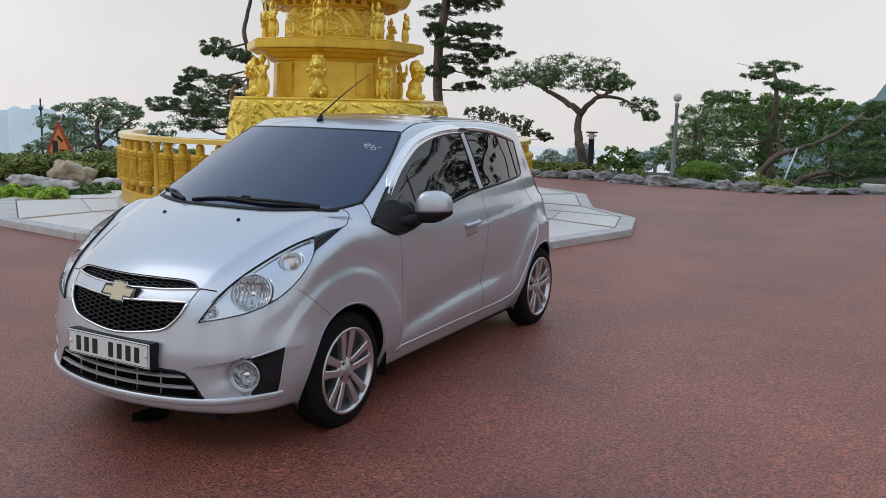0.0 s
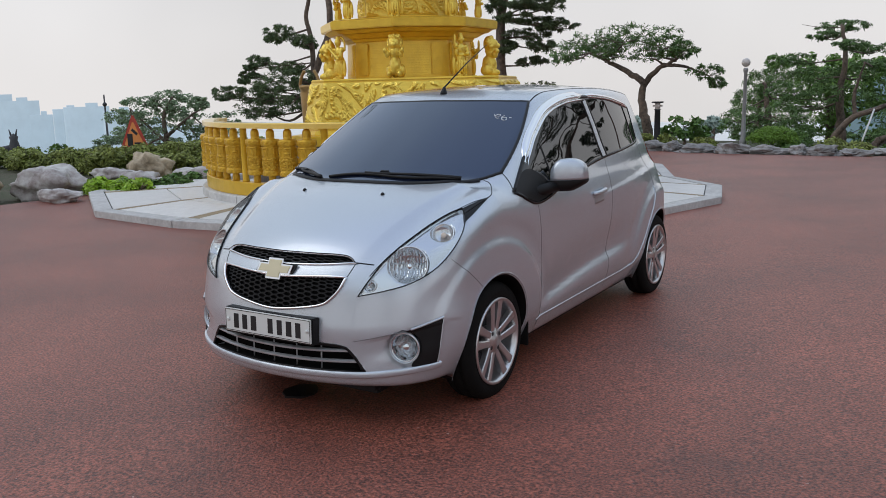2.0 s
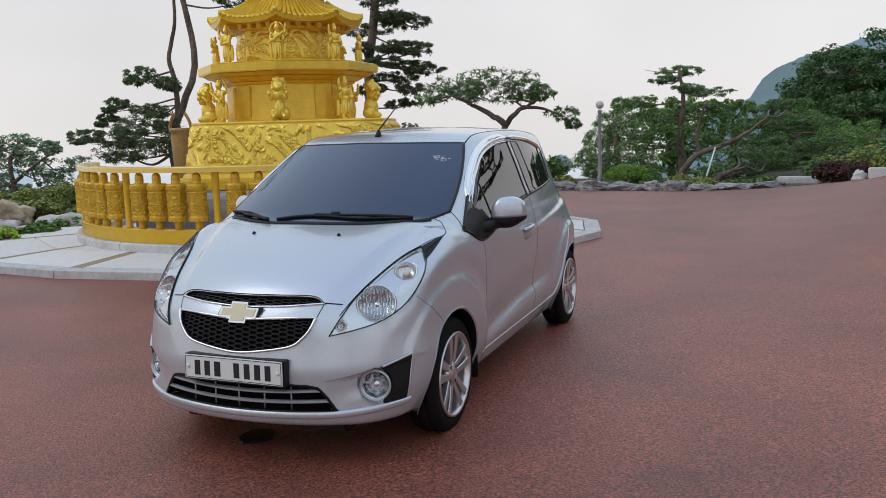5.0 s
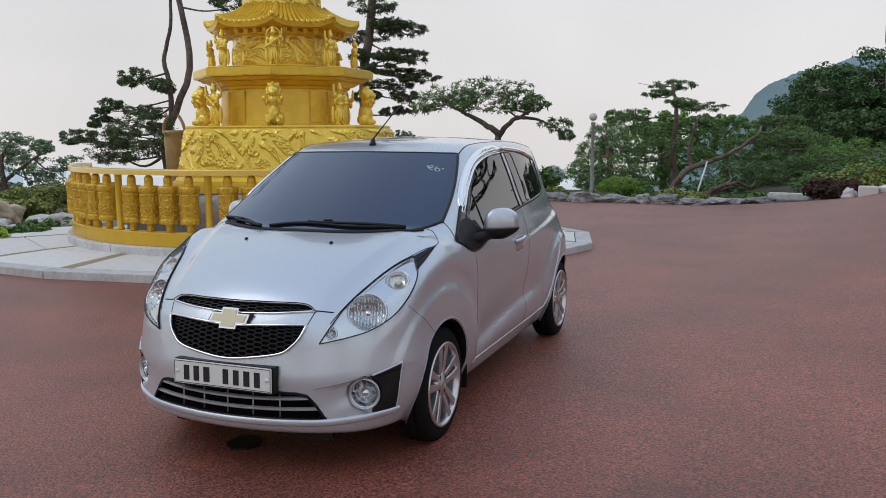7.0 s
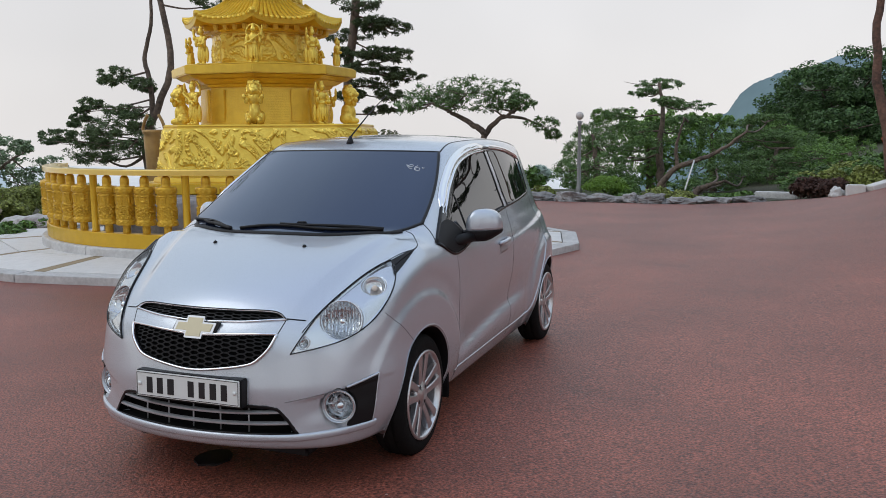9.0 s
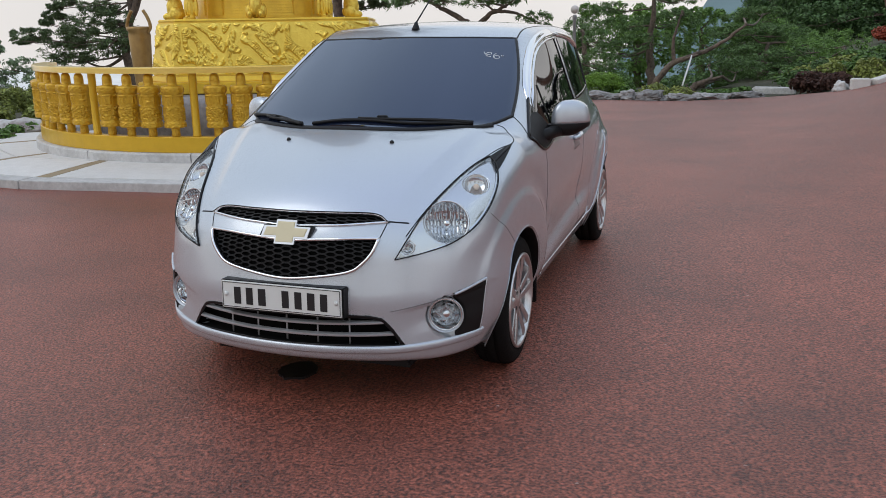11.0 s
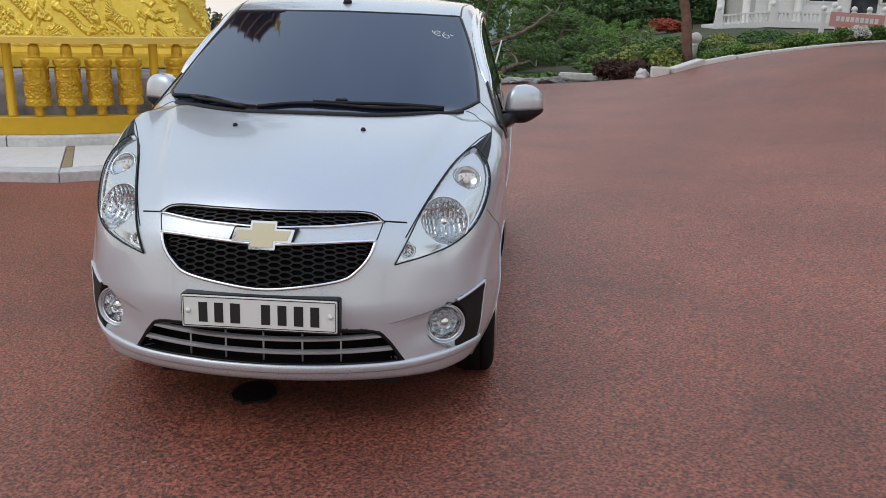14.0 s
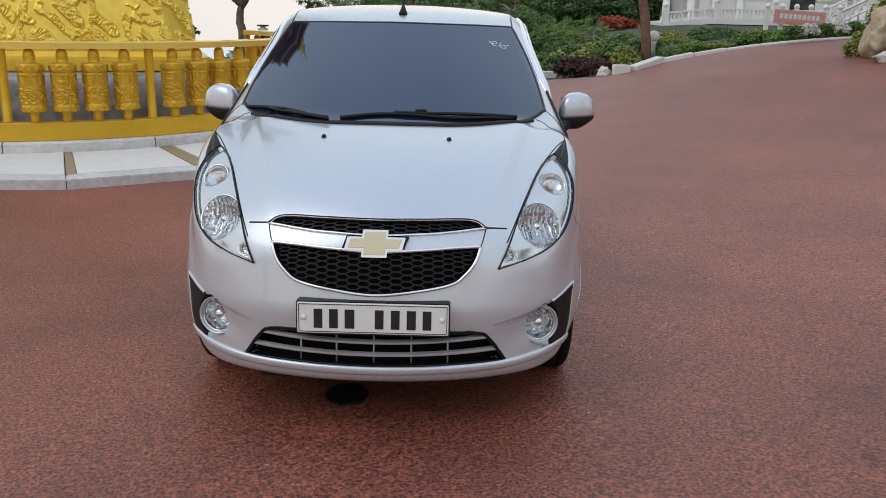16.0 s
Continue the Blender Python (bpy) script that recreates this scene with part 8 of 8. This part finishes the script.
# outside stair with white rails, and the banner on them
stair = thing("stairway", "white outside stairs with ball-topped railings", "stairs")
for k in range(9):
    part("stair_step", box_bm(0.32, 1.6, 0.17 * (k + 1), 0.005, (14.6 + 0.30 * k, 30.0, 0.75 + 0.085 * (k + 1))), M["white_paint"], stair)
for y in (29.1, 30.85):
    tube("rail", [(14.4, y, 1.55), (17.4, y, 3.1)], 0.05, M["white_paint"], stair)
    tube("rail", [(14.4, y, 1.15), (17.4, y, 2.7)], 0.035, M["white_paint"], stair)
    for k in range(11):
        tube("picket", [(14.45 + 0.29 * k, y, 0.9 + 0.145 * k), (14.45 + 0.29 * k, y, 1.57 + 0.15 * k)], 0.03, M["white_paint"], stair, seg=6)
for k in range(6):
    x = 11.8 + 0.52 * k
    p = thing("railing_post", "white railing post with ball top", "post", "railing posts", at=pose(x, 28.6, 0))
    part("shaft", box_bm(0.14, 0.14, 1.1, 0.01, (0, 0, 1.2)), M["white_paint"], p)
    ball("ball_top", 0.10, M["white_paint"], p, pose(0, 0, 1.83))
banner = part("banner", box_bm(1.85, 0.012, 0.50, 0.0), M["banner"], None)
tagged(banner, "faded pink cloth banner with pale lettering bars", "banner").matrix_world = pose(12.9, 28.4, 1.44, 0, 3, 0)
for k in range(9):
    part("lettering_bar", box_bm(0.12, 0.006, 0.17, 0, (-0.66 + 0.165 * k, -0.010, 0.03)), M["white_paint"], banner)
part("lettering_bar", box_bm(1.0, 0.006, 0.05, 0, (0.0, -0.010, -0.17)), M["sign_orange"], banner)

# far side: temple roof ridge, mast, towers and hills with painted haze
ridge = thing("temple_roof", "dark tiled temple roof ridge with end ornament", "roof", at=pose(-26.3, 14.2, -0.6, 0, 0, 30))
for k in range(7):
    tube("ridge_tile", [(-4.0 + 0.6 * k, 0, 0.02 + 0.012 * (k - 2) ** 2), (-3.35 + 0.6 * k, 0, 0.02 + 0.012 * (k - 1) ** 2)], 0.13, M["roof_tile"], ridge)
raw("slope", [(-4, 0, 0), (0.5, 0, 0.2), (0.9, -1.6, -0.7), (-4, -1.6, -0.9), (-4, 1.6, -0.9), (0.9, 1.6, -0.7)], [(0, 3, 2, 1), (0, 1, 5, 4)], M["roof_tile"], ridge)
lathe("ornament", [(0.16, 0), (0.18, 0.3), (0.12, 0.5), (0.15, 0.62), (0.0, 0.75)], M["roof_tile"], ridge, seg=10).matrix_basis = pose(0.35, 0, 0.1)
for s in (-1, 1):
    tube("horn", [(0.35 + s * 0.08, 0, 0.75), (0.35 + s * 0.14, 0, 0.98)], [0.04, 0.015], M["roof_tile"], ridge)
mast = thing("mast", "thin lightning mast with small knob", "mast", at=pose(-28.3, 20, -3))
tube("pole", [(0, 0, 0), (0, 0, 4.5)], [0.07, 0.03], M["dark_metal"], mast)
ball("knob", 0.09, M["dark_metal"], mast, pose(0, 0, 4.1))
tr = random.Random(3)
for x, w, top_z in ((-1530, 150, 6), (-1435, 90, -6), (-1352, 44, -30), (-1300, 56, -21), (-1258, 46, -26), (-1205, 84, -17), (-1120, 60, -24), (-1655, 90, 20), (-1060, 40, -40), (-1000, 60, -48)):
    t = thing("apartment_tower", "distant apartment tower with pale haze painted in", "building", "distant apartment towers", at=pose(x, 905 + tr.uniform(-30, 30), -200, 0, 0, 57))
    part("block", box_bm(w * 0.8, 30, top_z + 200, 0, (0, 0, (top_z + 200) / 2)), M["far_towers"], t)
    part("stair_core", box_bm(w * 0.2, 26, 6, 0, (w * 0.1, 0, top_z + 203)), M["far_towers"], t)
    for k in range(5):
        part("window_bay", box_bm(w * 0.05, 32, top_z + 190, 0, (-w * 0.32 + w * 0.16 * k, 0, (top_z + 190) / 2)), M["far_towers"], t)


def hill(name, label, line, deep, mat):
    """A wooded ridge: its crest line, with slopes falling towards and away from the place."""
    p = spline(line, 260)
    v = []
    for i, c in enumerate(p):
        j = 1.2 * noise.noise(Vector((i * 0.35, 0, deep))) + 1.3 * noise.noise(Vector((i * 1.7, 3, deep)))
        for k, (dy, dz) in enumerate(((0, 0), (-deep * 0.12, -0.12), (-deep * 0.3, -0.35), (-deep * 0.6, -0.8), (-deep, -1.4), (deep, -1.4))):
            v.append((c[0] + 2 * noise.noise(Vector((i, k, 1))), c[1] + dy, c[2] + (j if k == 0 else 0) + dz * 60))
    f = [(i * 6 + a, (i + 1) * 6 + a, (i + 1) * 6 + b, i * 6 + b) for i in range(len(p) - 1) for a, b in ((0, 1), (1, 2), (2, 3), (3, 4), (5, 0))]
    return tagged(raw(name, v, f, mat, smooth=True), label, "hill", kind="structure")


hill("backdrop_hill", "wooded hill with blue haze painted in", [(-70, 600, -14), (-44, 600, 2), (-21, 600, 11), (-10, 600, 25.5), (4, 600, 34), (20, 600, 39), (43, 600, 37), (80, 600, 30), (140, 600, 26), (260, 600, 30), (420, 600, 20)], 160, M["far_hill_near"])
hill("backdrop_hill", "farther wooded hill with pale haze painted in", [(20, 900, 40), (53, 900, 63), (77, 900, 70), (110, 900, 63), (170, 900, 50), (330, 900, 66), (500, 900, 40)], 200, M["far_hill"])

# a dark damp patch under the nose of the car
r2 = random.Random(9)
pts = [(-0.13 + (0.085 + 0.02 * r2.random()) * math.cos(a) * 0.9, -0.415 + (0.085 + 0.03 * r2.random()) * math.sin(a), 0.002) for a in np.linspace(0, 6.28, 18, endpoint=False)]
M["oil"] = material("damp_oil", (0.012, 0.010, 0.010), 0.35, spec=0.3)
raw_ob = prism("oil_patch", [(x, y) for x, y, _ in pts], [(x, y) for x, y, _ in pts], 0.0, 0.016, M["oil"])
tagged(raw_ob, "small black oil patch on the asphalt under the car", "stain")

# unseen pines added round the drive to block low sky and fill window reflections
ring_seed = random.Random(12)
for x, y, h in ((11.5, 6.5, 6.5), (13.2, 15.5, 8.0), (14.5, 11.0, 7.5), (12.6, 9.0, 6.0), (15.5, 0.0, 7.5), (14.0, -7.0, 6.5), (8.0, -15.0, 7.0), (1.0, -17.5, 6.5), (-6.0, -17.0, 7.5), (-13.0, -12.0, 6.0), (-19.0, -3.0, 5.5), (20.0, 6.0, 8.0)):
    z = gz(x, y)
    pads = []
    for k in range(11):
        a = ring_seed.uniform(0, 6.28)
        q = ring_seed.uniform(0.4, 1.7)
        pads.append((x + q * math.cos(a), y + q * math.sin(a), z + h * ring_seed.uniform(0.35, 1.0), ring_seed.uniform(0.9, 1.5), ring_seed.uniform(0.3, 0.55)))
    tree("pine_tree", "unseen dark pine added to block low sky beside the drive", [([(x, y, z), (x + 0.2, y + 0.1, z + h * 0.4), (x - 0.1, y, z + h * 0.95)], 0.18)], pads, needle="needles_dark", size=0.3)

# unseen tall pine over the bend, its crown placed for side windows to mirror
tree("pine_tree", "unseen tall pine leaning over the bend, added for window reflections", [([(12.0, 18.0, 0.9), (11.2, 18.2, 2.6), (9.5, 18.6, 4.2), (7.6, 19.2, 5.2), (5.9, 19.6, 5.7)], 0.2)],
     [(10.6, 18.0, 4.6, 0.9, 0.25), (9.6, 19.2, 3.9, 0.8, 0.22), (8.8, 18.2, 5.0, 0.9, 0.25), (8.2, 19.6, 4.3, 0.8, 0.2), (7.4, 18.8, 5.5, 0.9, 0.25), (6.9, 19.8, 4.6, 0.7, 0.2), (6.2, 19.3, 5.9, 0.8, 0.25), (5.8, 20.0, 5.1, 0.6, 0.18), (9.2, 18.6, 6.2, 1.0, 0.3), (8.0, 18.5, 6.8, 1.3, 0.4), (10.2, 18.5, 5.6, 1.3, 0.35), (6.5, 19.0, 7.0, 1.2, 0.35), (9.5, 18.2, 7.6, 1.3, 0.4), (11.5, 18.0, 6.6, 1.3, 0.4), (7.2, 19.2, 8.2, 1.2, 0.4), (9.0, 19.0, 3.3, 1.2, 0.3), (10.8, 18.6, 3.5, 1.1, 0.3)], needle="needles_dark")
